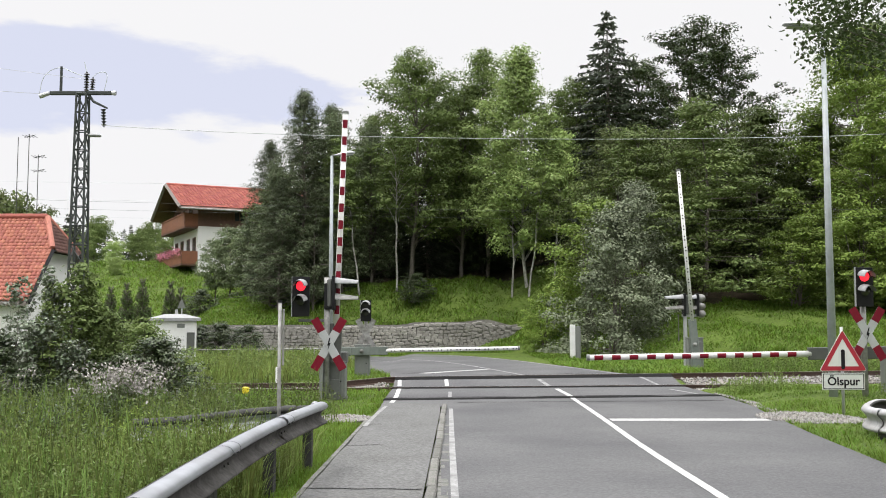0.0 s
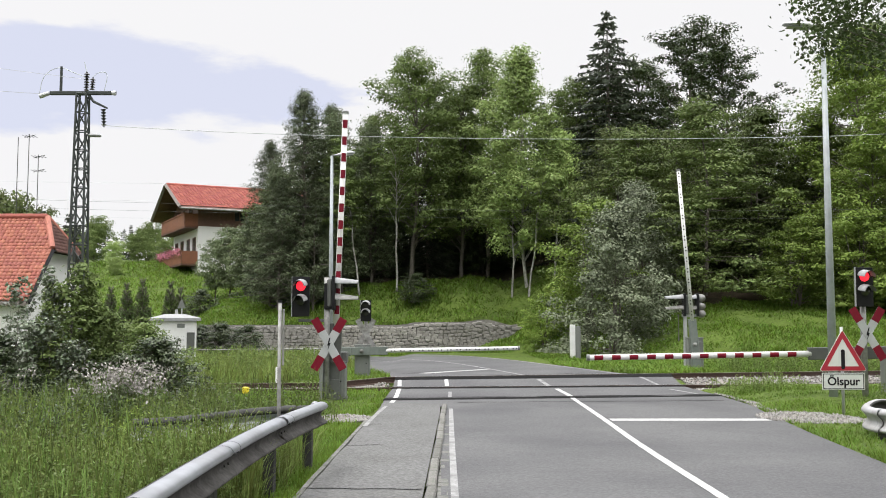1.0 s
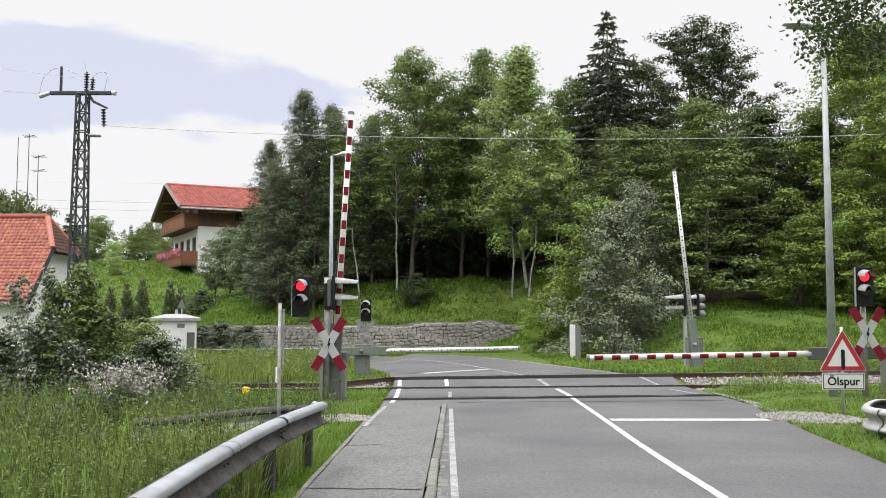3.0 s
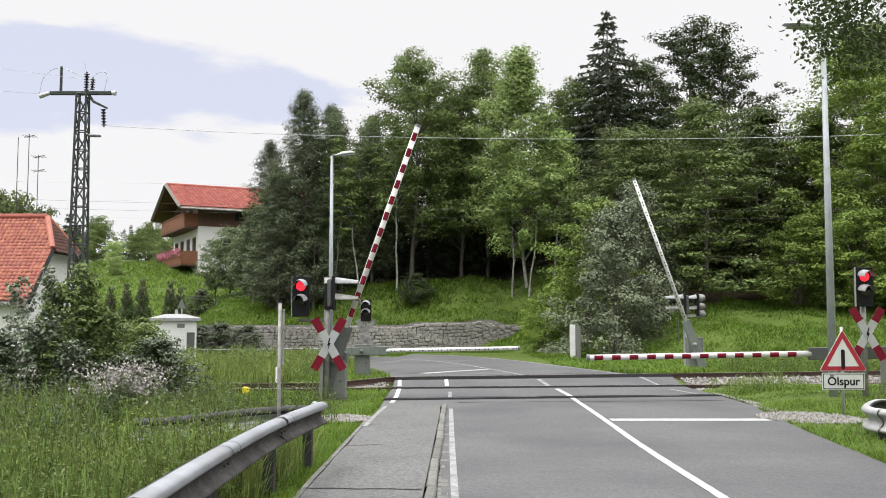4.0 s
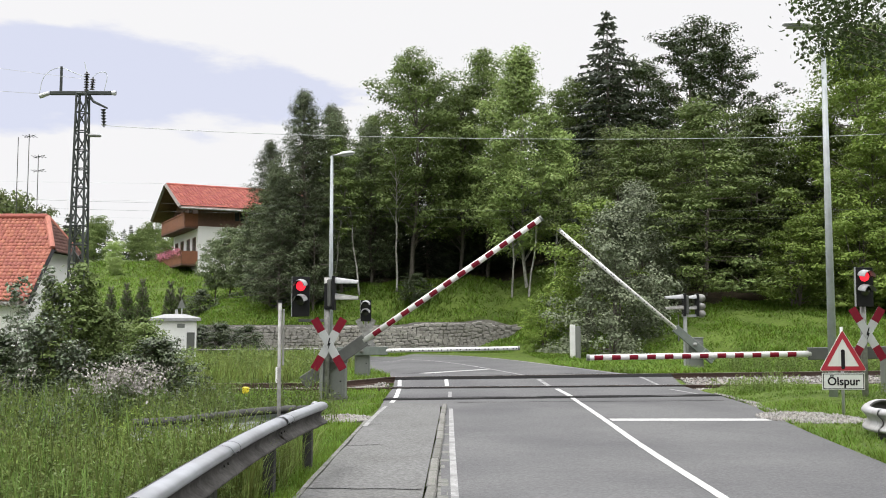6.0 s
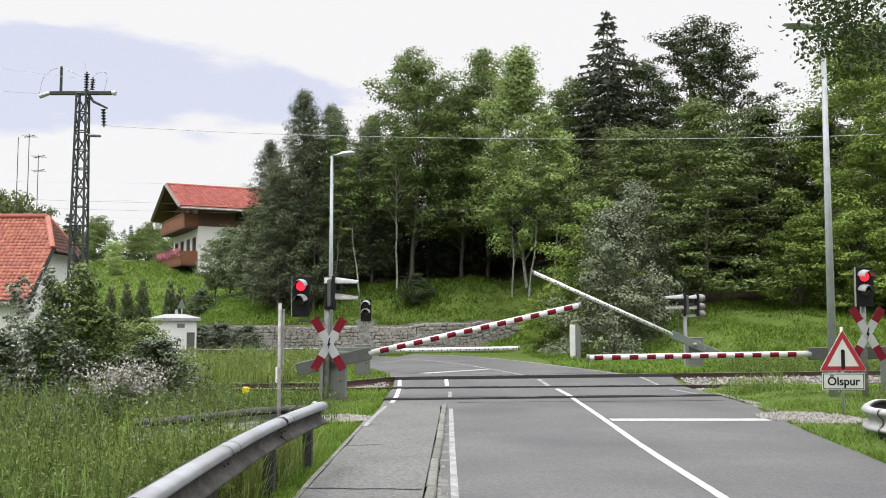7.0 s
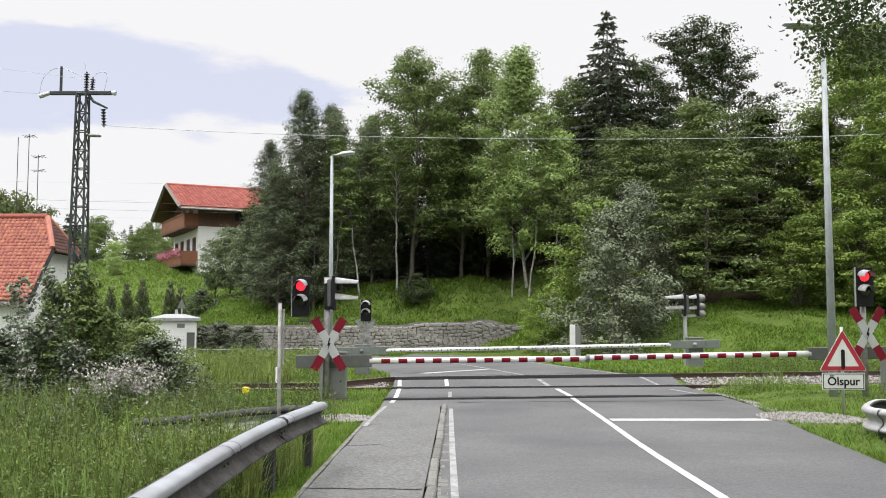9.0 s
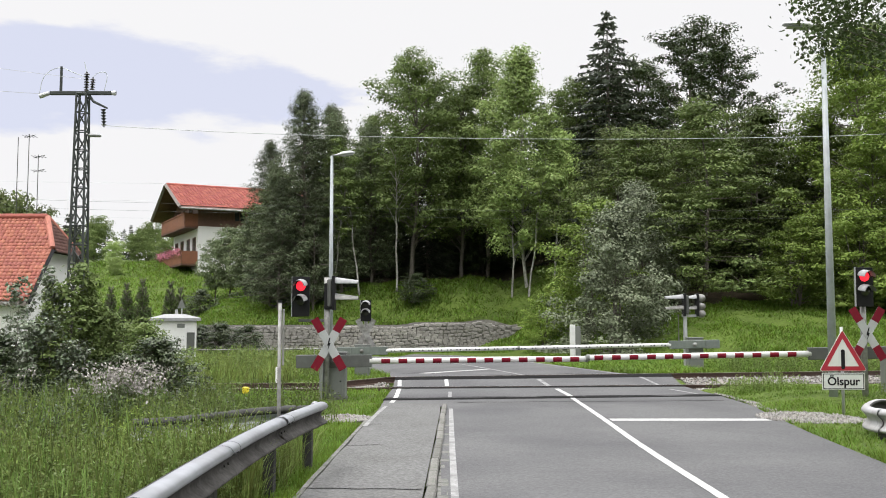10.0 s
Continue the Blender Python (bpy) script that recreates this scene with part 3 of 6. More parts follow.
R_PIVOT = (7.74, FAR_Y, 1.045)


def arm(machine, pivot, reach, root, thick, front, tail, side=-1, first=0.2, step=0.365):
    """A boom along +x from its pivot, a part of its machine. front: banded red and white, or plain with paired bolts."""
    r = thick * 0.52
    bm = B()
    rod(bm, (root - 0.05, 0, 0), (reach, 0, 0), r, r * 0.92, 14)
    tube = part("boom", bm, M["white"], machine, "white boom with red reflective bands" if front else "white boom with paired dark bolts", True)
    bm = B()
    box(bm, -tail, root, -0.05, 0.05, -thick * 1.05, thick * 1.05, 0.01)
    part("boom_beam", bm, M["cabinet_dark"] if front else M["green_grey"], tube, "dark grey steel boom beam")
    bm = B()
    box(bm, -tail - 0.01, -tail + 0.42, -0.09, 0.09, -thick * 1.12, thick * 1.12, 0.012)
    part("counterweight", bm, M["cabinet_dark"] if front else M["green_grey"], tube)
    bm = B()
    rod(bm, (reach - 0.02, 0, 0), (reach + 0.035, 0, 0), r * 1.12, r * 1.02, 12)
    part("end_cap", bm, M["cabinet"], tube)
    bm = B()
    rod(bm, (0, -0.1, 0), (0, 0.1, 0), 0.06, 0.06, 14)
    part("pivot_hub", bm, M["zinc_dirty"], tube, smooth=True)
    n = 12 if front else 14
    L_ = reach - root
    for i in range(n):
        if front:
            bm = B()
            a = root + first + step * i
            for face_ in (-1, 1):
                rows_ = [[bm.verts.new((a + e, face_ * (r + 0.003) * math.cos(q), (r + 0.003) * math.sin(q))) for q in np.linspace(-1.0, 0.72, 8)] for e in (0, 0.187)]
                for q in range(7):
                    bm.faces.new((rows_[0][q], rows_[0][q + 1], rows_[1][q + 1], rows_[1][q]))
            part("red_band", bm, M["red"], tube, smooth=True)
        else:
            a = root + L_ * (i + 0.4) / n
            for k in (0, 0.105):
                bm = B()
                rod(bm, (a + k, side * (r + 0.006), -0.012), (a + k, side * r * 0.3, -0.012), 0.021, 0.021, 8)
                part("bolt", bm, M["black"], tube)
    tube.matrix_local = pose(*pivot)
    return tube


def stand(x, y, z0, ztop, sx, sy, label, plinth=True):
    t = thing("crossing_barrier", label, "level crossing barrier", pose(x, y, z0))
    h = ztop - z0
    bm = B()
    box(bm, -sx / 2, sx / 2, -sy / 2, sy / 2, 0.06, h, 0.015)
    c = part("housing", bm, M["cabinet"], t)
    bm = B()
    box(bm, -sx / 2 - 0.015, sx / 2 + 0.015, -sy / 2 - 0.015, sy / 2 + 0.015, h - 0.001, h + 0.03, 0.01)
    part("lid", bm, M["cabinet"], c)
    bm = B()
    box(bm, -sx / 2 + 0.05, sx / 2 - 0.05, -sy / 2 - 0.012, -sy / 2 + 0.001, 0.12, h - 0.1, 0.005)
    d = part("door", bm, M["cabinet"], c)
    bm = B()
    rod(bm, (sx / 2 - 0.1, -sy / 2 - 0.03, h * 0.5), (sx / 2 - 0.1, -sy / 2 - 0.01, h * 0.5), 0.018, 0.018, 8)
    part("lock", bm, M["black"], d)
    bm = B()
    box(bm, -sx / 2 - 0.04, sx / 2 + 0.04, -sy / 2 - 0.04, sy / 2 + 0.04, -0.3, 0.06, 0.01)
    part("footing", bm, M["kerb"], t, "low concrete footing")
    return t


def signal_head(parent, x, y, z, w, h, face, lit=True, visor=0.26):
    """A two-aspect head centred at x, z, its face turned by face degrees from -y."""
    m = pose(x, y, z, 0, 0, face)
    bm = B()
    box(bm, -w / 2, w / 2, -0.02, 0.02, -h / 2, h / 2, 0.008)
    for v in bm.verts:
        v.co = m @ v.co
    plate = part("backplate", bm, M["black"], parent, "black signal backplate with pale edge")
    bm = B()
    box(bm, -w * 0.32, w * 0.32, 0.02, 0.2, -h * 0.44, h * 0.44, 0.02)
    for v in bm.verts:
        v.co = m @ v.co
    part("lamp_housing", bm, M["cabinet_dark"], plate)
    bm = B()
    box(bm, -w / 2 - 0.012, -w / 2 + 0.001, -0.03, 0.03, -h / 2, h / 2, 0.003)
    for v in bm.verts:
        v.co = m @ v.co
    part("plate_edge", bm, M["zinc"], plate)
    for k, zz in enumerate((h * 0.27, -h * 0.10)):
        bm = B()
        rod(bm, m @ Vector((0, -0.02, zz)), m @ Vector((0, -0.045, zz)), 0.105, 0.098, 20)
        part("lens", bm, M["lamp_red"] if (k == 0 and lit) else M["lens_off"], plate, "glowing red lens" if (k == 0 and lit) else "unlit lens", True)
        bm = B()
        rows_ = []
        for yy, cut in ((-0.02, 1.0), (-0.02 - visor, 0.82)):
            rows_.append([(0.14 * math.cos(a) * cut, yy, zz + 0.135 * math.sin(a) - (0.035 if yy < -0.1 else 0)) for a in np.linspace(0.1, math.pi - 0.1, 9)])
        for th in (0, 0.012):
            vs = [[bm.verts.new(m @ Vector((px * (1 + th * 8), py, pz + th))) for px, py, pz in r] for r in rows_]
            for i in range(8):
                bm.faces.new((vs[0][i], vs[0][i + 1], vs[1][i + 1], vs[1][i]))
        part("visor", bm, M["hood"], plate, "pale grey visor", True)
    return plate


def saltire(parent, x, y, z, w, h, mats, bolt=True):
    """Two crossed boards with red ends; w, h: the outer size."""
    L_ = math.hypot(w, h) - 0.13
    a = math.atan2(h - 0.1, w - 0.17)
    for k, s in enumerate((1, -1)):
        m = pose(x, y - 0.012 * k, z) @ Matrix.Rotation(-s * a, 4, "Y")
        bm = B()
        box(bm, -L_ / 2, L_ / 2, -0.012, 0.0, -0.085, 0.085, 0.004, m)
        board = part("cross_board", bm, M[mats[0]], parent)
        for e in (-1, 1):
            bm = B()
            x0, x1 = sorted((e * L_ / 2 * 1.002, e * L_ / 2 * 0.50))
            box(bm, x0, x1, -0.0165, -0.011, -0.086, 0.086, 0.002, m)
            part("red_end", bm, M[mats[1]], board)
    if bolt:
        bm = B()
        prism(bm, [(0.012, 0.13), (0.035, 0.13), (0.012, 0.02), (0.04, 0.02), (-0.02, -0.13), (-0.002, -0.03), (-0.03, -0.03)], -0.006, 0.0, pose(x, y - 0.03, z))
        part("flash_symbol", bm, M["black"], parent, "thin black lightning flash")


def side_head(parent, x, y, z, lenx, label):
    """A head seen from its side, with two long hoods reaching along x."""
    s = 1 if lenx > 0 else -1
    bm = B()
    box(bm, -0.03, 0.03, -0.18, 0.18, -0.36, 0.36, 0.01, pose(x, y, z))
    plate = part("backplate", bm, M["black"], parent)
    bm = B()
    box(bm, -0.14, -0.03, -0.12, 0.12, -0.3, 0.3, 0.03, pose(x, y, z) if s > 0 else pose(x + 0.17, y, z))
    part("lamp_housing", bm, M["cabinet_dark"], plate)
    for zz in (0.2, -0.14):
        bm = B()
        rings = []
        for u in (0, 0.25, 1):
            rings.append([Vector((x + lenx * u, y + 0.13 * math.cos(a), z + zz + (0.13 - 0.07 * u) * math.sin(a) + 0.0 * u)) for a in np.linspace(0.0, math.pi, 9)])
        for d in (0, 0.01):
            vs = [[bm.verts.new(p + Vector((0, 0, d))) for p in r] for r in rings]
            for r0, r1 in zip(vs, vs[1:]):
                for i in range(8):
                    bm.faces.new((r0[i], r0[i + 1], r1[i + 1], r1[i]))
        part("hood", bm, M["hood"] if zz > 0 else M["zinc_dirty"], plate, label, True)


def near_left_unit():
    t = stand(-2.27, NEAR_Y + 0.1, 0.0, 0.80, 0.38, 0.42, "half barrier by the footway, red-banded boom swinging down")
    bm = B()
    box(bm, -0.2, 0.22, -0.16, 0.16, 0.78, 1.02, 0.02)
    part("bearing_block", bm, M["cabinet_dark"], t)
    s = thing("crossing_signal", "red-lit crossing signal with saltire on a grey post", "railway signal", pose(-2.46, NEAR_Y - 0.32, 0))
    bm = B()
    rod(bm, (0, 0, -0.1), (0, 0, 2.6), 0.065, 0.06, 12)
    part("post", bm, M["zinc_dirty"], s, "grey steel post", True)
    bm = B()
    box(bm, -0.60, 0.02, 0.0, 0.05, 1.66, 1.72, 0.006)
    part("bracket", bm, M["cabinet_dark"], s)
    bm = B()
    box(bm, -0.05, 0.12, -0.10, 0.10, 1.92, 2.48, 0.02)
    part("junction_box", bm, M["black"], s)
    bm = B()
    box(bm, -0.14, -0.055, -0.1, 0.1, 0.0, 0.88, 0.01)
    part("cable_duct", bm, M["cabinet"], s)
    signal_head(s, -0.54, -0.08, 2.19, 0.37, 0.84, -4)
    saltire(s, 0.06, -0.10, 1.195, 0.76, 1.12, ("sign_grey", "red"))
    side_head(s, 0.15, 0.0, 2.27, 0.52, "long white hood")
    return t


def build_crossing():
    arms = {}
    arms["near_left"] = arm(near_left_unit(), (-0.04, -0.23, 0.825), reach=5.36, root=0.80, thick=0.125, front=True, tail=0.8)
    # near right: lowered from the start
    s = stand(9.75, NEAR_Y + 0.1, -0.05, 0.86, 0.52, 0.42, "half barrier on the verge with lowered red-banded boom")
    a = arm(s, (0, 0, 0), reach=6.66, root=1.98, thick=0.125, front=True, tail=0.7, first=0.27, step=0.373)
    a.matrix_local = pose(0, -0.25, 1.068) @ Matrix.Rotation(math.pi, 4, "Z") @ Matrix.Rotation(radians(1.0), 4, "Y")
    bm = B()
    box(bm, -0.2, 0.22, -0.16, 0.16, 0.8, 1.12, 0.02)
    part("bearing_block", bm, M["cabinet_dark"], s)
    s = thing("crossing_signal", "red-lit crossing signal with saltire on a grey post", "railway signal", pose(8.86, NEAR_Y - 0.4, -0.05))
    bm = B()
    rod(bm, (0, 0, -0.1), (0, 0, 2.7), 0.065, 0.06, 12)
    part("post", bm, M["zinc_dirty"], s, "grey steel post", True)
    signal_head(s, 0.0, -0.1, 2.44, 0.38, 0.82, 4)
    saltire(s, 0.03, -0.11, 1.46, 0.78, 1.12, ("sign_grey", "red"))
    # far left: lowered from the start, seen from behind
    s = stand(-2.5, FAR_Y + 0.2, -0.12, 0.95, 0.46, 0.42, "half barrier beyond the track with lowered white boom")
    a = arm(s, (0, 0, 0), reach=4.83, root=0.80, thick=0.12, front=False, tail=0.75)
    a.matrix_local = pose(0, -0.32, 0.91) @ Matrix.Rotation(radians(-1.1), 4, "Y")
    s = thing("crossing_signal", "crossing signal seen from behind on a grey post", "railway signal", pose(-2.43, FAR_Y + 0.6, -0.1))
    bm = B()
    rod(bm, (0, 0, -0.1), (0, 0, 1.95), 0.06, 0.055, 12)
    part("post", bm, M["zinc_dirty"], s, smooth=True)
    signal_head(s, 0.0, -0.1, 2.14, 0.34, 0.66, 0, lit=False)
    saltire(s, 0.0, -0.08, 1.42, 0.66, 0.95, ("zinc_dirty", "zinc_dirty"), False)
    # far right: the second moving arm
    s = stand(7.82, FAR_Y + 0.2, 0.12, 1.18, 0.46, 0.42, "half barrier on the far grass verge, white boom swinging down")
    arms["far_right"] = arm(s, (-0.08, -0.32, 0.875), reach=5.42, root=0.78, thick=0.118, front=False, tail=0.75, side=1)
    s = thing("crossing_signal", "cluster of hooded crossing lights on a grey post", "railway signal", pose(7.62, FAR_Y + 0.5, 0.12))
    bm = B()
    rod(bm, (0, 0, -0.1), (0, 0, 2.4), 0.07, 0.06, 12)
    box(bm, -0.1, 0.6, -0.03, 0.03, 1.72, 1.80, 0.005)
    part("post", bm, M["zinc"], s, smooth=False)
    side_head(s, -0.03, 0.0, 2.1, -0.60, "long pale hood")
    side_head(s, 0.38, 0.0, 2.1, -0.28, "short pale hood")
    for zz in (2.32, 2.05, 1.82):
        bm = B()
        rod(bm, (0.5, -0.16, zz), (0.5, 0.05, zz), 0.115, 0.12, 16)
        part("lamp_body", bm, M["zinc_dirty"], s, "round grey lamp body", True)
    bm = B()
    for e in (-1, 1):
        box(bm, -0.07, 0.07, 0, 0.012, -0.42, 0.42, 0.003, pose(-0.18, 0.1, 1.38, 0, e * 14, 70))
    part("cross_board", bm, M["cabinet_dark"], s, "saltire seen edge-on from behind")
    return arms


ARMS = build_crossing()


# ---- roadside things ----
def w_beam(path, top, mat_face, name_parent, face=1, label="", post_step=2.0, deep=1.0, low="rail_grime_shade", sleeves=True):
    """A corrugated guard rail along path (x, y), its waves to the side given, on posts. The lower wave carries road
    dirt, and shade put into its colour.
    """
    upper = [(-0.035, -0.03), (-0.02, -0.006), (0.005, 0.0), (0.04, -0.004), (0.07, -0.022), (0.086, -0.05), (0.084, -0.075), (0.06, -0.10)]
    lower = [(0.06, -0.10), (0.025, -0.13), (0.008, -0.165), (0.012, -0.20), (0.05, -0.24), (0.078, -0.262), (0.08, -0.285), (0.05, -0.306), (0.01, -0.312)]
    pts = [(x, y, float(height(x, y)) + top) for x, y in densify(rounded(path, 2), 0.25)]
    acc, piece = 0.0, [pts[0]]
    pieces = []
    for p, q in zip(pts, pts[1:]):
        acc += math.dist(p, q)
        piece.append(q)
        if acc > post_step:
            pieces.append(piece)
            piece, acc = [q], 0.0
    if len(piece) > 1:
        pieces.append(piece)

    def skin(pc, wave, off, mat_, nm, parent):
        front = [(face * (a + off), b * deep + off * 0.5) for a, b in wave]
        back = [(face * (a + off - 0.008), b * deep + off * 0.5 - 0.002) for a, b in reversed(wave)]
        bm = B()
        sweep(bm, pc, front + back + front[:1], closed=False)
        return part(nm, bm, mat_, parent, label if nm == "rail_length" else "", True)

    for k, pc in enumerate(pieces):
        d = (Vector(pc[-1]) - Vector(pc[-2])).normalized()
        pc = pc[:-1] + [tuple(Vector(pc[-1]) + d * 0.16)]
        off = 0.004 * (k % 2)
        rl = skin(pc, upper, off, mat_face, "rail_length", name_parent)
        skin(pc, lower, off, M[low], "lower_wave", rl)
        # a dark skin behind the sheet, its shade put into the colour
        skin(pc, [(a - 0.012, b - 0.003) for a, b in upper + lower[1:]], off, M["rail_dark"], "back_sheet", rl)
        x, y, z = pc[0]
        a = Vector(pc[1]) - Vector(pc[0])
        ang = math.degrees(math.atan2(a.y, a.x))
        m = pose(x, y, 0, 0, 0, ang)
        bm = B()
        box(bm, -0.05, 0.05, -0.05, 0.05, z - top - 0.3, z - 0.06, 0.006, m @ pose(0, face * 0.075, 0))
        part("post", bm, M["rail_dark"], name_parent)
        if not sleeves:
            continue
        # overlap sleeve with its two dark joints
        sl = [tuple(Vector(pc[0]) + a.normalized() * u) for u in (-0.02, 0.1, 0.24)]
        sv = skin(sl, upper, off + 0.007, mat_face, "sleeve", rl)
        skin(sl, lower, off + 0.007, M[low], "sleeve_foot", sv)
        for u in (-0.02, 0.235):
            j = [tuple(Vector(pc[0]) + a.normalized() * (u + e)) for e in (0, 0.012)]
            skin(j, upper, off + 0.0095, M["rail_dark"], "joint", sv)
        for zz, sink in ((-0.075, 0.0), (-0.18, 0.075)):
            for u in (0.05, 0.17):
                bm = B()
                rod(bm, m @ Vector((u, -face * (0.06 - sink), z + zz * deep)), m @ Vector((u, -face * (0.104 - sink), z + zz * deep)), 0.012, 0.010, 6)
                part("bolt", bm, M["rail_dark"], sv)


def build_guard_rails():
    g = thing("guard_rail", "galvanised corrugated guard rail beside the footway", "guard rail")
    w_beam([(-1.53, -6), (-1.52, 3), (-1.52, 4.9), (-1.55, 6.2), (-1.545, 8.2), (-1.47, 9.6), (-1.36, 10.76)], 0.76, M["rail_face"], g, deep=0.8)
    bm = B()
    rod(bm, (-1.385, 10.80, 0.725), (-1.375, 10.93, 0.722), 0.05, 0.035, 12)
    part("end_shoe", bm, M["rail_face"], g, "rounded pale end of the upper wave", True)
    g = thing("guard_rail", "dark weathered guard rail half hidden in tall grass", "guard rail")
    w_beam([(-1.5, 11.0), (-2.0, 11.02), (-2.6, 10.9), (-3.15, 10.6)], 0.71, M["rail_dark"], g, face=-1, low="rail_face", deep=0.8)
    g = thing("guard_rail", "pale rounded end loop of a guard rail on the verge", "guard rail")
    w_beam([(9.8, 17.2), (8.3, 17.0), (7.2, 16.3), (6.5, 15.2), (6.06, 14.3), (6.2, 13.6), (6.9, 13.2), (9.8, 12.6)], 0.43, M["rail_pale"], g, face=1, post_step=5.2, low="rail_pale", deep=1.1, sleeves=False)


build_guard_rails()


def text_mesh(body, size, mat_, depth=0.002):
    cu = bpy.data.curves.new("lettering", "FONT")
    cu.body, cu.size, cu.extrude = body, size, depth
    cu.offset = 0.0045
    cu.align_x, cu.align_y = "CENTER", "CENTER"
    ob = new("lettering_source", cu)
    dg = bpy.context.evaluated_depsgraph_get()
    me = bpy.data.meshes.new_from_object(ob.evaluated_get(dg))
    bpy.data.objects.remove(ob)
    me.materials.clear()
    me.materials.append(mat_)
    return me


def build_signs():
    y = 18.2
    t = thing("warning_sign", "red-bordered warning triangle with oil spill plate on a thin post", "road sign", pose(7.305, y, -0.1))
    bm = B()
    rod(bm, (0, 0, -0.2), (0, 0, 1.66), 0.028, 0.028, 10)
    part("post", bm, M["zinc"], t, smooth=True)

    def tri(r, corner):
        pts = []
        for k in range(3):
            a = math.pi / 2 + k * 2 * math.pi / 3
            c = Vector((math.cos(a), math.sin(a))) * (r - 2 * corner)
            for j in range(-3, 4):
                b = a + j * math.pi / 9
                pts.append((c.x + corner * math.cos(b), c.y + corner * math.sin(b) + 1.11))
        return pts
    bm = B()
    prism(bm, tri(0.505, 0.025), -0.042, -0.03)
    p = part("triangle_plate", bm, M["sign_white"], t)
    bm = B()
    outer, inner = tri(0.49, 0.022), tri(0.335, 0.006)
    n = len(outer)
    o = [bm.verts.new((a, -0.0455, b)) for a, b in outer]
    i_ = [bm.verts.new((a, -0.0455, b)) for a, b in inner]
    for k in range(n):
        bm.faces.new((o[k], o[(k + 1) % n], i_[(k + 1) % n], i_[k]))
    part("red_border", bm, M["sign_red"], p)
    bm = B()
    prism(bm, [(0.035 * math.cos(a), 1.07 + (0.15 if math.sin(a) > 0 else -0.15) + 0.03 * math.sin(a)) for a in np.linspace(0.01, 2 * math.pi - 0.2, 24)], -0.047, -0.042)
    part("black_bar", bm, M["black"], p, "upright black bar symbol")
    bm = B()
    box(bm, -0.392, 0.388, -0.042, -0.03, 0.515, 0.825, 0.004)
    p = part("text_plate", bm, M["sign_white"], t)
    bm = B()
    for x0, x1, z0, z1 in ((-0.375, 0.371, 0.797, 0.811), (-0.375, 0.371, 0.529, 0.543), (-0.375, -0.361, 0.543, 0.797), (0.357, 0.371, 0.543, 0.797)):
        box(bm, x0, x1, -0.0455, -0.043, z0, z1)
    part("plate_border", bm, M["black"], p, "thin black border")
    me = text_mesh("Ölspur", 0.21, M["black"])
    lt = part("lettering", me, None, p, "black lettering Ölspur")
    lt.matrix_local = pose(-0.002, -0.045, 0.665, 90, 0, 0)


build_signs()


def build_posts():
    t = thing("marker_post", "grey weathered metal post standing in the grass", "post", pose(-1.695, 10.3, -0.1))
    bm = B()
    rod(bm, (0, 0, -0.2), (0, 0, 1.93), 0.019, 0.019, 10)
    part("pole", bm, M["zinc_dirty"], t, smooth=True)
    bm = B()
    rod(bm, (0, 0, 1.93), (0, 0, 1.955), 0.023, 0.023, 10)
    part("cap", bm, M["black"], t)
    bm = B()
    box(bm, 0.028, 0.048, -0.01, 0.01, 1.28, 1.86, 0.003)
    part("strap", bm, M["zinc_dirty"], t)
    t = thing("cable_marker", "small white concrete marker post in grass", "post", pose(5.2, 39.3, float(height(5.2, 39.3)) - 0.1))
    bm = B()
    box(bm, -0.17, 0.03, -0.11, 0.11, 0, 1.5, 0.015)
    b_ = part("body", bm, M["white"], t)
    bm = B()
    box(bm, 0.031, 0.24, -0.1, 0.1, 0.0, 1.45, 0.015)
    part("side_box", bm, M["cabinet"], t, "grey steel side box")
    t = thing("cable_marker", "yellow plastic cable marker in the grass", "post", pose(-4.55, 23.0, 0.0))
    bm = B()
    box(bm, -0.08, 0.08, -0.04, 0.04, -0.1, 0.17, 0.02)
    part("body", bm, M["yellow"], t)
    t = thing("track_marker", "small white marker beside the track", "post", pose(-4.5, 27.0, 0.0))
    bm = B()
    box(bm, -0.04, 0.04, -0.03, 0.03, -0.1, 0.45, 0.012)
    part("body", bm, M["white"], t)
    t = thing("warning_sign", "grey back of a triangular road sign on a post", "road sign", pose(-10.55, 40.0, float(height(-10.55, 40.0))))
    bm = B()
    rod(bm, (0, 0, -0.2), (0, 0, 2.55), 0.03, 0.03, 8)
    part("post", bm, M["zinc"], t)
    bm = B()
    prism(bm, [(-0.17, 2.25), (0.17, 2.25), (0.02, 2.6), (-0.02, 2.6)], -0.05, -0.035)
    part("plate", bm, M["cabinet"], t, "bare grey sheet metal back")
    f = thing("railing", "low grey tubular railing along the far verge", "railing")
    for x in np.arange(-9.6, -2.9, 1.6):
        bm = B()
        rod(bm, (x, 37, -0.2), (x, 37, 0.68), 0.02, 0.02, 8)
        part("post", bm, M["zinc_dirty"], f)
    bm = B()
    rod(bm, (-9.8, 37, 0.66), (-2.9, 37, 0.72), 0.022, 0.022, 8)
    part("handrail", bm, M["zinc_dirty"], f, smooth=True)


build_posts()


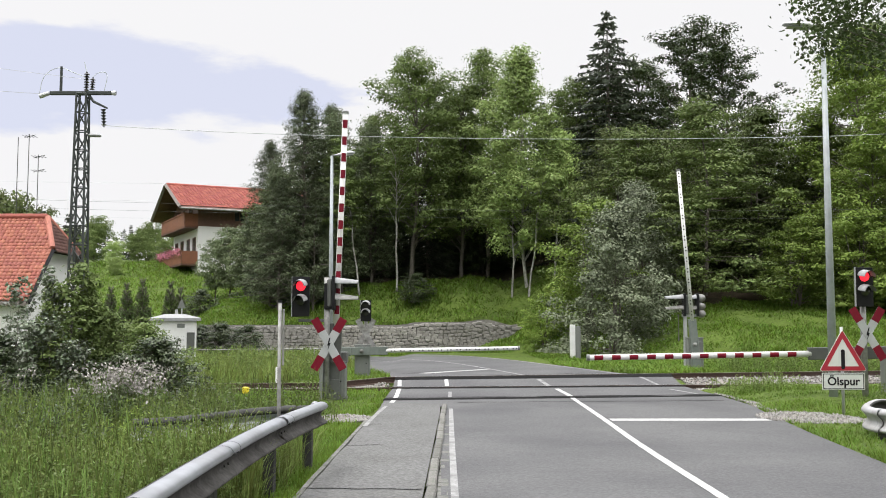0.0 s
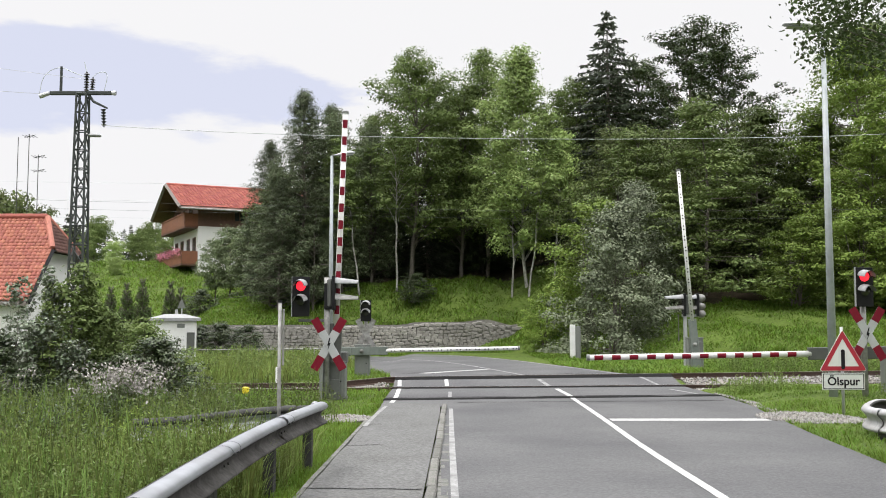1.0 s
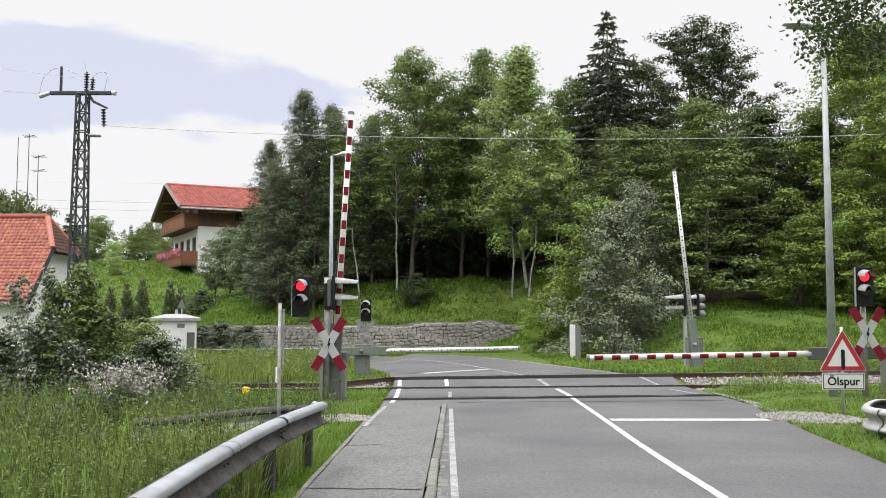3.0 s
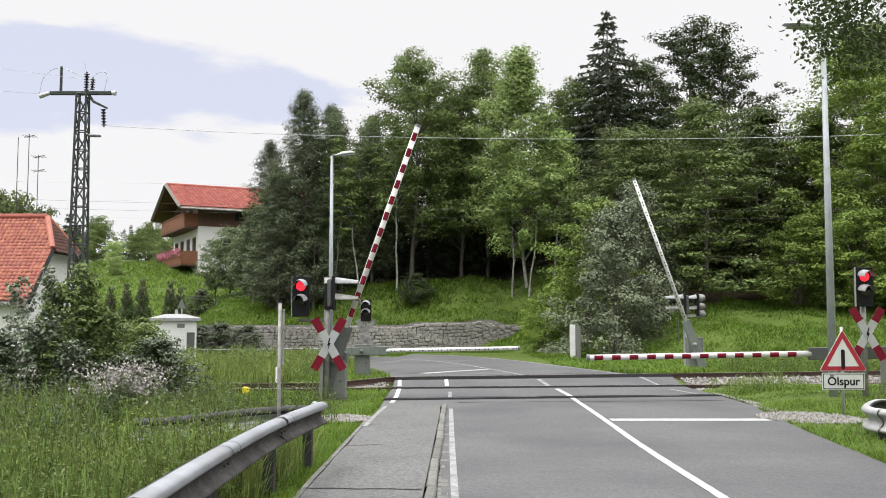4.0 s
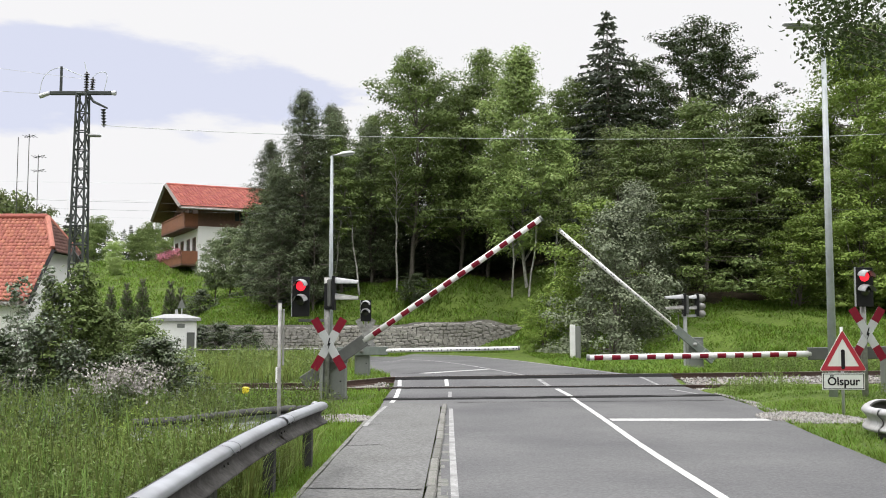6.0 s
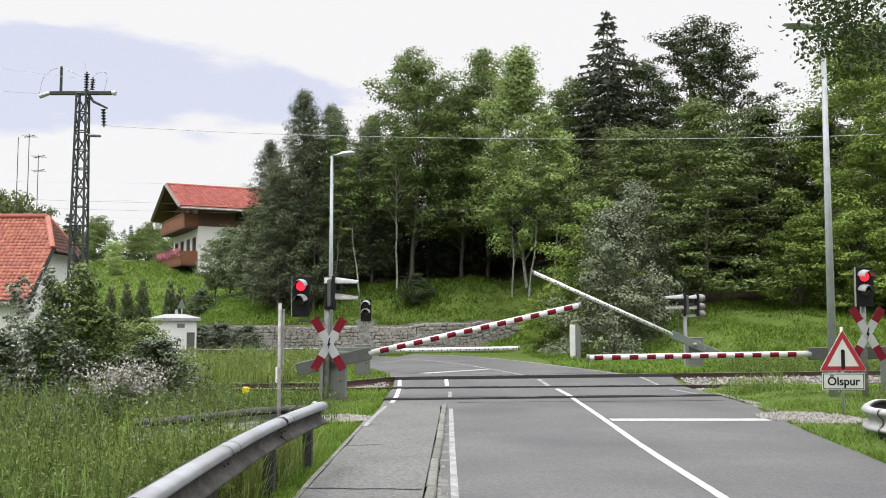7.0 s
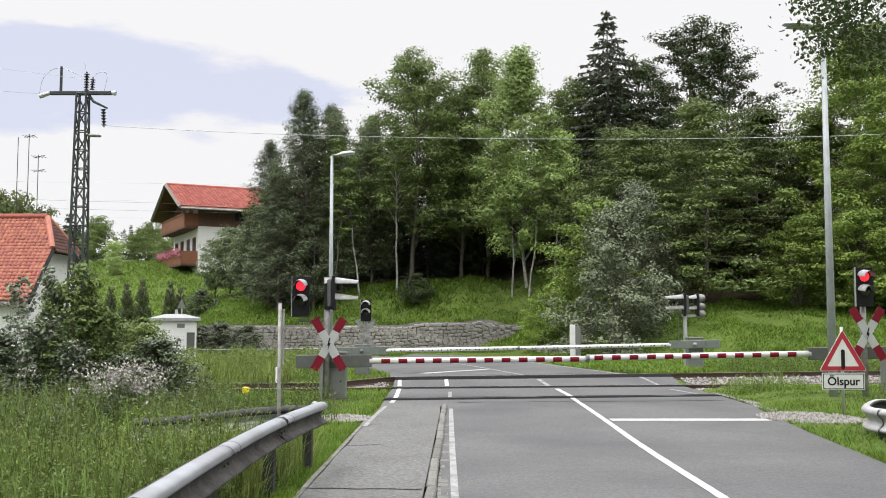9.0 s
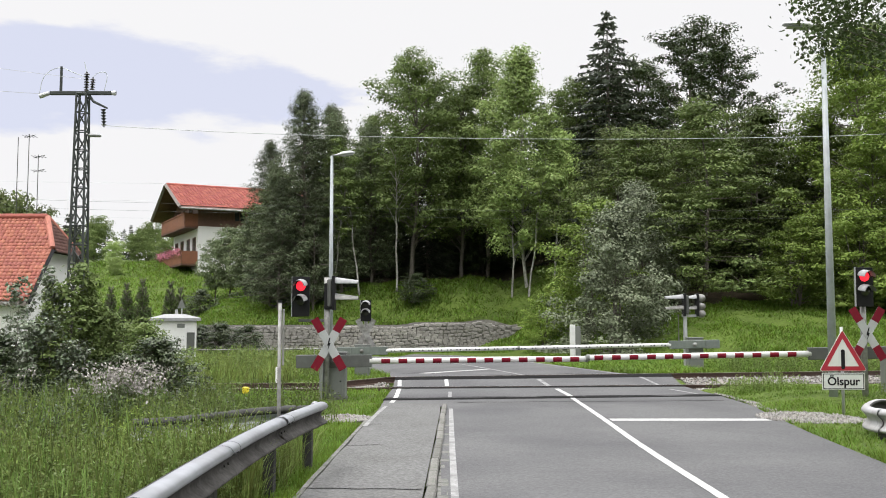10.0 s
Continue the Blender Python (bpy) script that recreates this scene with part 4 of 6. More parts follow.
def street_lamp(x, y, z0, ztop, r, reach, label, hz=0.12, tilt=8):
    t = thing("street_lamp", label, "street lamp", pose(x, y, z0))
    h = ztop - z0
    bm = B()
    rod(bm, (0, 0, -0.2), (0, 0, h), r, r * 0.5, 14)
    part("pole", bm, M["pole"], t, smooth=True)
    s = 1 if reach > 0 else -1
    bm = B()
    m = pose(0, 0, h, 0, -s * tilt, 0)
    L_ = abs(reach)
    sec = [(0, 0.05, 0.05), (0.2, 0.09, 0.07), (0.45, 0.15, hz), (0.8, 0.15, hz), (1.0, 0.08, 0.05)]
    rings = []
    for u, w, d in sec:
        rings.append([bm.verts.new(m @ Vector((s * u * L_, w * math.cos(a), d * 0.5 * math.sin(a) * (1 if math.sin(a) > 0 else 0.6)))) for a in np.linspace(0, 2 * math.pi, 12, endpoint=False)])
    for r0, r1 in zip(rings, rings[1:]):
        for i in range(12):
            bm.faces.new((r0[i], r0[(i + 1) % 12], r1[(i + 1) % 12], r1[i]))
    bm.faces.new(rings[0])
    bm.faces.new(rings[-1][::-1])
    bmesh.ops.recalc_face_normals(bm, faces=bm.faces[:])
    head = part("lamp_head", bm, M["zinc"], t, "pale grey lamp head", True)
    bm = B()
    box(bm, s * L_ * 0.45 if s > 0 else -L_ * 0.9, s * L_ * 0.9 if s > 0 else -L_ * 0.45, -0.11, 0.11, -hz * 0.42, -hz * 0.25, 0.01, m)
    part("diffuser", bm, M["glass_lens"], head)


street_lamp(-3.80, 33.5, 0.0, 7.36, 0.095, 0.8, "slim galvanised street lamp beyond the track", 0.2, 8)
street_lamp(8.13, 20.75, -0.05, 7.95, 0.095, -0.85, "tall galvanised street lamp on the verge", 0.14, 4)


def build_mast():
    x, y = -10.72, 29.0
    t = thing("lattice_mast", "green-grey steel lattice mast with crossarm and insulators", "mast", pose(x, y, 0))
    H_, w0, w1 = 8.45, 0.24, 0.14

    def corner(k, z):
        w = w0 + (w1 - w0) * z / H_
        return Vector(((-w, w, w, -w)[k], (-w, -w, w, w)[k], z))
    for k in range(4):
        bm = B()
        rod(bm, corner(k, -0.3), corner(k, H_), 0.045, 0.035, 4)
        part("leg", bm, M["mast"], t)
    n = 15
    for f in range(4):
        bm = B()
        for i in range(n):
            z0, z1 = H_ * i / n, H_ * (i + 1) / n
            a, b = (f, (f + 1) % 4) if i % 2 else ((f + 1) % 4, f)
            rod(bm, corner(a, z0), corner(b, z1), 0.022, 0.022, 4)
            rod(bm, corner(f, z1), corner((f + 1) % 4, z1), 0.018, 0.018, 4)
        part("lattice", bm, M["mast"], t, "zigzag lattice bracing")
    bm = B()
    box(bm, -0.98, 0.85, -0.05, 0.05, 8.42, 8.53, 0.01)
    ca = part("crossarm", bm, M["mast"], t)

    def stack(a, b, n_, r):
        bm = B()
        a, b = Vector(a), Vector(b)
        for i in range(n_):
            p, q = a + (b - a) * (i / n_), a + (b - a) * ((i + 0.55) / n_)
            rod(bm, p, q, r, r * 0.45, 10)
        rod(bm, a, b, r * 0.3, r * 0.3, 6)
        part("insulator", bm, M["ceramic"], t, "dark ribbed insulator")
    stack((0.10, 0, 8.56), (0.10, 0, 9.12), 7, 0.085)
    stack((0.27, 0, 8.58), (0.29, 0, 8.95), 5, 0.08)
    stack((0.62, 0, 7.98), (0.65, 0, 7.45), 6, 0.08)
    for a, b in (((-1.0, 0, 8.47), (-1.28, 0, 8.38)), ((0.86, 0, 8.48), (0.98, 0, 8.47))):
        bm = B()
        rod(bm, a, b, 0.06, 0.075, 10)
        part("end_insulator", bm, M["zinc"], t, "pale grey end fitting")
    bm = B()
    rod(bm, (-0.66, 0, 8.5), (-0.66, 0, 9.28), 0.045, 0.04, 8)
    part("upright_rod", bm, M["mast"], t)
    bm = B()
    rod(bm, (0.18, 0, 8.42), (0.32, 0, 8.22), 0.04, 0.04, 6)
    rod(bm, (0.32, 0, 8.22), (0.74, 0, 8.02), 0.04, 0.03, 6)
    part("bracket_arm", bm, M["mast"], t)
    bm = B()
    box(bm, 0.2, 0.56, -0.1, 0.1, 7.16, 7.24, 0.03)
    part("lamp_head", bm, M["zinc"], t, "small grey lamp head")
    bm = B()
    for pts in ([(-0.66, 0, 9.26), (-0.95, 0, 9.2), (-1.22, 0, 8.95), (-1.3, 0, 8.42)], [(-0.66, 0, 9.26), (-0.3, 0, 9.1), (0.10, 0, 8.95)], [(0.28, 0, 8.95), (0.45, 0, 9.12), (0.75, 0, 9.1), (0.62, 0, 8.5)], [(0.02, 0, 9.42), (0.10, 0, 9.1)]):
        pts = rounded(pts, 2)
        for a, b in zip(pts, pts[1:]):
            rod(bm, a, b, 0.009, 0.009, 4)
    part("jumper_wires", bm, M["wire"], t, "thin looped jumper wires")


build_mast()


def wire(pts, r, mat_, label):
    pts = rounded(pts, 3)
    t = thing("overhead_wire", label, "wire")
    bm = B()
    sweep(bm, pts, [(r * math.cos(a), r * math.sin(a)) for a in (0, 2.1, 4.2)])
    part("strand", bm, mat_, t)


def build_wires():
    wire([(-10.1, 28.9, 7.5), (-9.4, 28.3, 7.32), (-4.4, 27.2, 6.86), (3.4, 27.5, 6.78), (10.5, 28.5, 7.05), (13, 28.8, 7.2), (30, 31, 8.4)], 0.009, M["wire"], "pale overhead wire spanning the crossing")
    for z, zz in ((8.15, 8.05), (7.3, 7.25), (6.4, 6.45)):
        wire([(-70, 92, (z - 1.6) * 2.12 + 1.6), (-40, 94, (zz - 1.6) * 2.12 + 1.6), (-20, 96, (zz - 1.6) * 2.12 + 1.6), (-6, 69, (zz - 1.6) * 1.52 + 1.6)], 0.011, M["wire_far"], "thin distant power line wire")
    for z in (5.55, 5.85):
        wire([(-60, 33, z + 1.6), (-24, 35.2, z + 0.45), (0, 36.6, z), (8, 37, z - 0.02), (24, 38, z + 0.3), (60, 40, z + 1.8)], 0.004, M["mast"], "thin dark wire strung before the wood")
    wire([(-11.9, 29, 8.45), (-16, 27, 8.3), (-30, 20, 8.6)], 0.007, M["wire_far"], "thin wire running from the mast")
    wire([(-10.7, 29, 8.9), (-16, 27.2, 9.2), (-30, 20.5, 10.2)], 0.007, M["wire_far"], "thin wire running from the mast")


build_wires()


def build_hut():
    t = thing("relay_hut", "white concrete relay hut with shallow roof", "hut", pose(-8.93, 33.0, 0.05, 0, 0, 28))
    bm = B()
    box(bm, -0.6, 0.6, -0.56, 0.56, -0.2, 1.68, 0.03)
    b_ = part("wall", bm, M["plaster"], t)
    bm = B()
    r0 = [bm.verts.new((sx * 0.71, sy * 0.67, 1.68)) for sx, sy in ((-1, -1), (1, -1), (1, 1), (-1, 1))]
    r1 = [bm.verts.new((v.co.x, v.co.y, 1.77)) for v in r0]
    r2 = [bm.verts.new((v.co.x * 0.4, v.co.y * 0.4, 1.90)) for v in r0]
    for a, b in ((r0, r1), (r1, r2)):
        for i in range(4):
            bm.faces.new((a[i], a[(i + 1) % 4], b[(i + 1) % 4], b[i]))
    bm.faces.new(r2)
    bm.faces.new(r0[::-1])
    part("roof", bm, M["hood"], t, "shallow pale roof slab")
    bm = B()
    rod(bm, (0.1, 0.2, 1.86), (0.1, 0.2, 2.06), 0.06, 0.04, 10)
    part("vent", bm, M["zinc"], t)
    bm = B()
    box(bm, 0.6, 0.62, -0.15, 0.39, 0.2, 1.35, 0.008)
    part("door", bm, M["cabinet"], t, "grey steel door")
    bm = B()
    box(bm, 0.27, 0.53, -0.585, -0.56, 0.1, 1.3, 0.008)
    part("hatch", bm, M["cabinet_dark"], t, "narrow dark grey hatch")
    bm = B()
    box(bm, -0.05, 0.2, -0.58, -0.56, 1.45, 1.58, 0.005)
    part("louvre", bm, M["cabinet"], t)


build_hut()


def tiles(name, origin, right, down, nrm, nc, nr, w, h, keep=None, mat_="tile"):
    """Rows of curved roof tiles: origin at the ridge's left end; right and down are unit vectors in the roof's plane."""
    V, Fc = [], []
    o, r, d, nn = (np.array(v, float) for v in (origin, right, down, nrm))
    prof = [(0.0, 0.0), (0.25, 0.035), (0.5, 0.045), (0.75, 0.03), (1.0, -0.005)]
    g = np.random.default_rng(5)
    for j in range(nr):
        for i in range(nc):
            u, v = (i + 0.5) * w, (j + 0.5) * h
            if keep is not None and not keep(u, v):
                continue
            k = len(V)
            jit = g.normal(0, 0.004, 2)
            for vv, lift in ((j * h - 0.02, 0.0), ((j + 1) * h + 0.03, 0.035)):
                for a, b in prof:
                    V.append(o + r * (i * w + a * w) + d * (vv + jit[0]) + nn * (b + lift + jit[1]))
            for a, b in prof[:]:
                V.append(o + r * (i * w + a * w) + d * ((j + 1) * h + 0.03) + nn * (b - 0.0))
            for q in range(4):
                Fc.append((k + q, k + q + 1, k + 5 + q + 1, k + 5 + q))
                Fc.append((k + 5 + q, k + 5 + q + 1, k + 10 + q + 1, k + 10 + q))
    return np_mesh(name, V, Fc, M[mat_])


def slab(bm, pts, thick):
    a = [bm.verts.new(p) for p in pts]
    f = bm.faces.new(a)
    r = bmesh.ops.extrude_face_region(bm, geom=[f])
    vs = [e for e in r["geom"] if isinstance(e, bmesh.types.BMVert)]
    bmesh.ops.translate(bm, verts=vs, vec=Vector((0, 0, -thick)))
    bmesh.ops.recalc_face_normals(bm, faces=bm.faces[:])
    return bm


def window(parent, m, w, h, mat_="timber"):
    """A framed window on a wall whose outside is -y of m."""
    bm = B()
    for x0, x1, z0, z1 in ((-w / 2, w / 2, h / 2 - 0.08, h / 2), (-w / 2, w / 2, -h / 2, -h / 2 + 0.08), (-w / 2, -w / 2 + 0.08, -h / 2 + 0.08, h / 2 - 0.08), (w / 2 - 0.08, w / 2, -h / 2 + 0.08, h / 2 - 0.08), (-0.03, 0.03, -h / 2 + 0.08, h / 2 - 0.08)):
        box(bm, x0, x1, -0.05, 0.02, z0, z1, 0, m)
    f = part("window", bm, M[mat_], parent, "dark timber framed window")
    bm = B()
    box(bm, -w / 2 + 0.05, w / 2 - 0.05, -0.02, 0.01, -h / 2 + 0.05, h / 2 - 0.05, 0, m)
    part("pane", bm, M["pane"], f)


def balcony(parent, m, w, depth, flowers=False):
    """A timber balcony along x, reaching to -y of m; its floor at z = 0."""
    bm = B()
    box(bm, 0, w, -depth, 0, -0.18, 0, 0.01, m)
    fl = part("balcony", bm, M["timber"], parent, "dark timber balcony")
    bm = B()
    box(bm, -0.03, w + 0.03, -depth - 0.06, -depth + 0.06, 0.95, 1.05, 0.01, m)
    part("handrail", bm, M["balcony"], fl)
    for i in range(int(w / 0.2)):
        bm = B()
        box(bm, i * 0.2 + 0.006, i * 0.2 + 0.194, -depth, -depth + 0.03, -0.12, 0.95, 0, m)
        part("board", bm, M["balcony"], fl)
    for e in (0, w - 0.04):
        bm = B()
        box(bm, e, e + 0.04, -depth + 0.03, 0, -0.1, 1.0, 0, m)
        part("end_panel", bm, M["balcony"], fl)
    if flowers:
        g = np.random.default_rng(3)
        P = np.stack([g.uniform(0.2, w - 0.2, 900), -depth - 0.12 + g.normal(0, 0.12, 900), 0.98 + g.normal(0, 0.16, 900)], -1)
        P = np.array([m @ Vector(p) for p in P])
        V, Fc = leaf_cards(P, 0.14, g)
        o = part("flowers", np_mesh("flowers", V, Fc, M["pink"]), None, fl, "pink hanging flowers")


def leaf_cards(P, size, g, up=0.5, out=None, slim=0.6, bend=0.25):
    """A folded four-sided leaf at every point P; normals lean up and outwards."""
    n = len(P)
    nrm = g.normal(size=(n, 3))
    nrm /= np.linalg.norm(nrm, axis=1, keepdims=True)
    nrm[:, 2] = np.abs(nrm[:, 2]) * (0.5 + up) + 0.15
    if out is not None:
        nrm += out
    nrm /= np.linalg.norm(nrm, axis=1, keepdims=True)
    t = np.cross(nrm, g.normal(size=(n, 3)))
    t /= np.linalg.norm(t, axis=1, keepdims=True) + 1e-9
    b = np.cross(nrm, t)
    s = (size * g.uniform(0.65, 1.35, n))[:, None]
    V = np.stack([P - t * s * 0.5, P + b * s * slim * 0.5 - nrm * s * bend * 0.3, P + t * s * 0.5 - nrm * s * bend * 0.5, P - b * s * slim * 0.5 - nrm * s * bend * 0.3], 1)
    return V.reshape(-1, 3), np.arange(4 * n).reshape(n, 4)


def build_chalet():
    """Local frame: x along the long wall, y along the gable, corner at the origin."""
    t = thing("chalet", "white and dark timber chalet with red tiled roof and balconies", "house", pose(-19.9, 80, 6.0, 0, 0, 26.8))
    Lx, Wy, eave, apex = 13.0, 9.5, 5.35, 7.35
    bm = B()
    box(bm, 0, Lx, 0, Wy, -1.0, 3.6)
    part("lower_wall", bm, M["plaster"], t, "white rendered lower walls")
    bm = B()
    prism(bm, [(0.0, 3.6), (Wy, 3.6), (Wy, eave), (Wy / 2, apex - 0.1), (0.0, eave)], -0.05, Lx + 0.05, Matrix(((0, 1, 0, 0), (1, 0, 0, 0), (0, 0, 1, 0), (0, 0, 0, 1))))
    up = part("upper_wall", bm, M["timber"], t, "dark stained timber upper storey")
    for i in range(44):
        bm = B()
        box(bm, i * 0.3, i * 0.3 + 0.27, -0.03, -0.002, 3.6, eave + 0.1)
        part("cladding_board", bm, M["timber"], up)
    ov, oe = 1.7, 1.2
    slope = math.atan2(apex - eave, Wy / 2)
    for sgn in (0, 1):
        yr, ye = Wy / 2, (-oe if not sgn else Wy + oe)
        ze = eave - oe * math.tan(slope)
        pts = [(-ov, yr, apex + 0.12), (Lx + ov, yr, apex + 0.12), (Lx + ov, ye, ze + 0.12), (-ov, ye, ze + 0.12)]
        bm = B()
        slab(bm, pts, 0.16)
        rf = part("roof", bm, M["timber"], t, "red tiled roof slope on dark boards")
        d = Vector((0, ye - yr, ze - apex)).normalized()
        nn = Vector((0, -math.sin(slope) if not sgn else math.sin(slope), math.cos(slope)))
        ln = math.hypot(ye - yr, ze - apex)
        me = tiles("roof_tiles", Vector((-ov, yr, apex + 0.135)), (1, 0, 0), tuple(d), tuple(nn), int((Lx + 2 * ov) / 0.3), int(ln / 0.36), 0.3, 0.36)
        o = part("roof_tiles", me, None, rf, "rows of red curved roof tiles")
        o["kind"] = "stuff"
        bm = B()
        for k in (0,):
            a = Vector((-ov - 0.03, yr, apex + 0.1))
            b = Vector((-ov - 0.03, ye, ze + 0.1))
            rod(bm, a, b, 0.16, 0.16, 4)
        part("verge_board", bm, M["grey_timber"], rf, "grey weathered verge board")
    bm = B()
    rod(bm, (-ov, Wy / 2, apex + 0.18), (Lx + ov, Wy / 2, apex + 0.18), 0.13, 0.13, 8)
    part("ridge", bm, M["tile"], t)
    bm = B()
    rod(bm, (-ov, -oe - 0.06, eave - oe * math.tan(slope) + 0.02), (Lx + ov, -oe - 0.06, eave - oe * math.tan(slope) + 0.02), 0.08, 0.08, 8)
    part("gutter", bm, M["zinc_dirty"], t)
    gm = Matrix.Rotation(-math.pi / 2, 4, "Z")   # outside of the gable is -x
    def gable(y, z, x=0.0):
        return Matrix.Translation((x, y, z)) @ gm
    balcony(t, gable(Wy, 3.6), Wy, 1.1)
    balcony(t, gable(Wy - 0.3, 0.55), Wy - 0.3, 1.3, True)
    for y in (1.2, 3.4, 5.8, 8.0):
        window(t, gable(y, 1.75, -0.02), 1.0, 2.0)
    for y in (2.4, 4.8, 7.2):
        window(t, gable(y, 4.6, -0.08), 1.1, 1.7)
    for y in (1.5, 4.0, 7.0):
        window(t, gable(y, -0.5, -0.02), 1.0, 0.9)
    for x in (2.6, 6.2, 9.8):
        window(t, pose(x, -0.02, 1.6), 1.2, 1.3)
    for x in (3.4, 8.2):
        window(t, pose(x, -0.06, 4.5), 1.0, 0.9)
    bm = B()
    box(bm, 8.2, 9.0, Wy / 2 - 0.9, Wy / 2 - 0.1, apex - 0.5, apex + 1.0, 0.02)
    part("chimney", bm, M["plaster"], t)


build_chalet()


def build_red_roof_house():
    t = thing("house", "white house with steep orange tiled half-hipped roof", "house")
    rx0, rx1, xe = -30.0, -18.1, -17.2
    ry, rz, ez, ey = 45.0, 6.45, 2.52, 41.0
    hz = 4.9
    k = (rz - ez) / (ry - ey)
    hy = (rz - hz) / k
    bm = B()
    box(bm, rx0 + 0.4, xe - 0.25, ey + 0.4, 2 * ry - ey - 0.4, -0.5, ez + 0.35)
    wl = part("wall", bm, M["plaster"], t, "white rendered wall")
    bm = B()
    prism(bm, [(ey + 0.4, ez + 0.35), (2 * ry - ey - 0.4, ez + 0.35), (ry + hy, hz - 0.1), (ry - hy, hz - 0.1)], rx0 + 0.4, xe - 0.25, Matrix(((0, 1, 0, 0), (1, 0, 0, 0), (0, 0, 1, 0), (0, 0, 0, 1))))
    part("gable", bm, M["plaster"], t, "white rendered gable")
    for s in (-1, 1):
        pts = [(rx0, ry, rz), (rx1, ry, rz), (xe, ry + s * hy, hz), (xe, ry + s * (ry - ey), ez), (rx0, ry + s * (ry - ey), ez)]
        bm = B()
        slab(bm, pts if s < 0 else pts[::-1], 0.14)
        rf = part("roof", bm, M["grey_timber"], t, "steep orange tiled roof slope")
        d = Vector((0, s * (ry - ey), ez - rz)).normalized()
        nn = Vector((0, s * (rz - ez), (ry - ey))).normalized()
        ln = math.hypot(ry - ey, rz - ez)
        nh = math.hypot(hy, rz - hz)
        o = part("roof_tiles", tiles("roof_tiles", Vector((rx0, ry, rz)) + nn * 0.01, (1, 0, 0), tuple(d), tuple(nn), 62, int(ln / 0.22), (xe - rx0) / 62, 0.22, lambda u, v: u < (rx1 - rx0) + (xe - rx1) * min(1, v / nh), "tile_orange"), None, rf, "rows of orange curved roof tiles")
        o["kind"] = "stuff"
        bm = B()
        rod(bm, (rx1, ry, rz + 0.06), (xe, ry + s * hy, hz + 0.06), 0.13, 0.13, 8)
        part("hip_ridge", bm, M["tile_orange"], rf)
        bm = B()
        rod(bm, (xe + 0.02, ry + s * hy, hz - 0.03), (xe + 0.02, ry + s * (ry - ey), ez - 0.03), 0.1, 0.1, 4)
        part("verge_board", bm, M["black"], rf, "dark verge board")
    bm = B()
    slab(bm, [(rx1, ry, rz + 0.01), (xe + 0.12, ry - hy, hz), (xe + 0.12, ry + hy, hz)], 0.12)
    hp = part("hip", bm, M["grey_timber"], t, "darker brown half-hip")
    dn = Vector((xe + 0.12 - rx1, 0, hz - rz)).normalized()
    up_ = Vector((rz - hz, 0, xe + 0.12 - rx1)).normalized()
    hl = math.hypot(xe + 0.12 - rx1, rz - hz)
    o = part("roof_tiles", tiles("roof_tiles", Vector((rx1, ry - hy, rz)) + up_ * 0.015, (0, 1, 0), tuple(dn), tuple(up_), 16, int(hl / 0.2) + 1, 2 * hy / 16, 0.2, lambda u, v: abs(u - hy) < hy * v / hl + 0.08, "tile_brown"), None, hp)
    o["kind"] = "stuff"
    bm = B()
    rod(bm, (rx0, ry, rz + 0.08), (rx1, ry, rz + 0.08), 0.14, 0.14, 8)
    part("ridge", bm, M["tile"], t)
    window(t, Matrix.Translation((xe - 0.24, 43.9, 3.3)) @ Matrix.Rotation(math.pi / 2, 4, "Z"), 0.8, 1.0)
    for x, z0, z1, bars in ((-19.55, rz, 10.2, 0), (-19.05, rz, 10.35, 1), (-18.6, rz, 9.4, 2)):
        a = thing("aerial", "thin rooftop television aerial on a pole", "aerial", pose(x, ry, 0))
        bm = B()
        rod(bm, (0, 0, z0 - 0.3), (0, 0, z1), 0.02, 0.016, 6)
        part("pole", bm, M["mast"], a)
        for i in range(bars):
            z = z1 - 0.1 - i * 0.65
            bm = B()
            rod(bm, (-0.22, 0, z - 0.06), (0.3, 0, z + 0.07), 0.014, 0.014, 5)
            for q in range(4):
                px = -0.2 + q * 0.15
                rod(bm, (px, -0.3, z), (px, 0.3, z), 0.012, 0.012, 4)
            part("dipoles", bm, M["mast"], a)


build_red_roof_house()


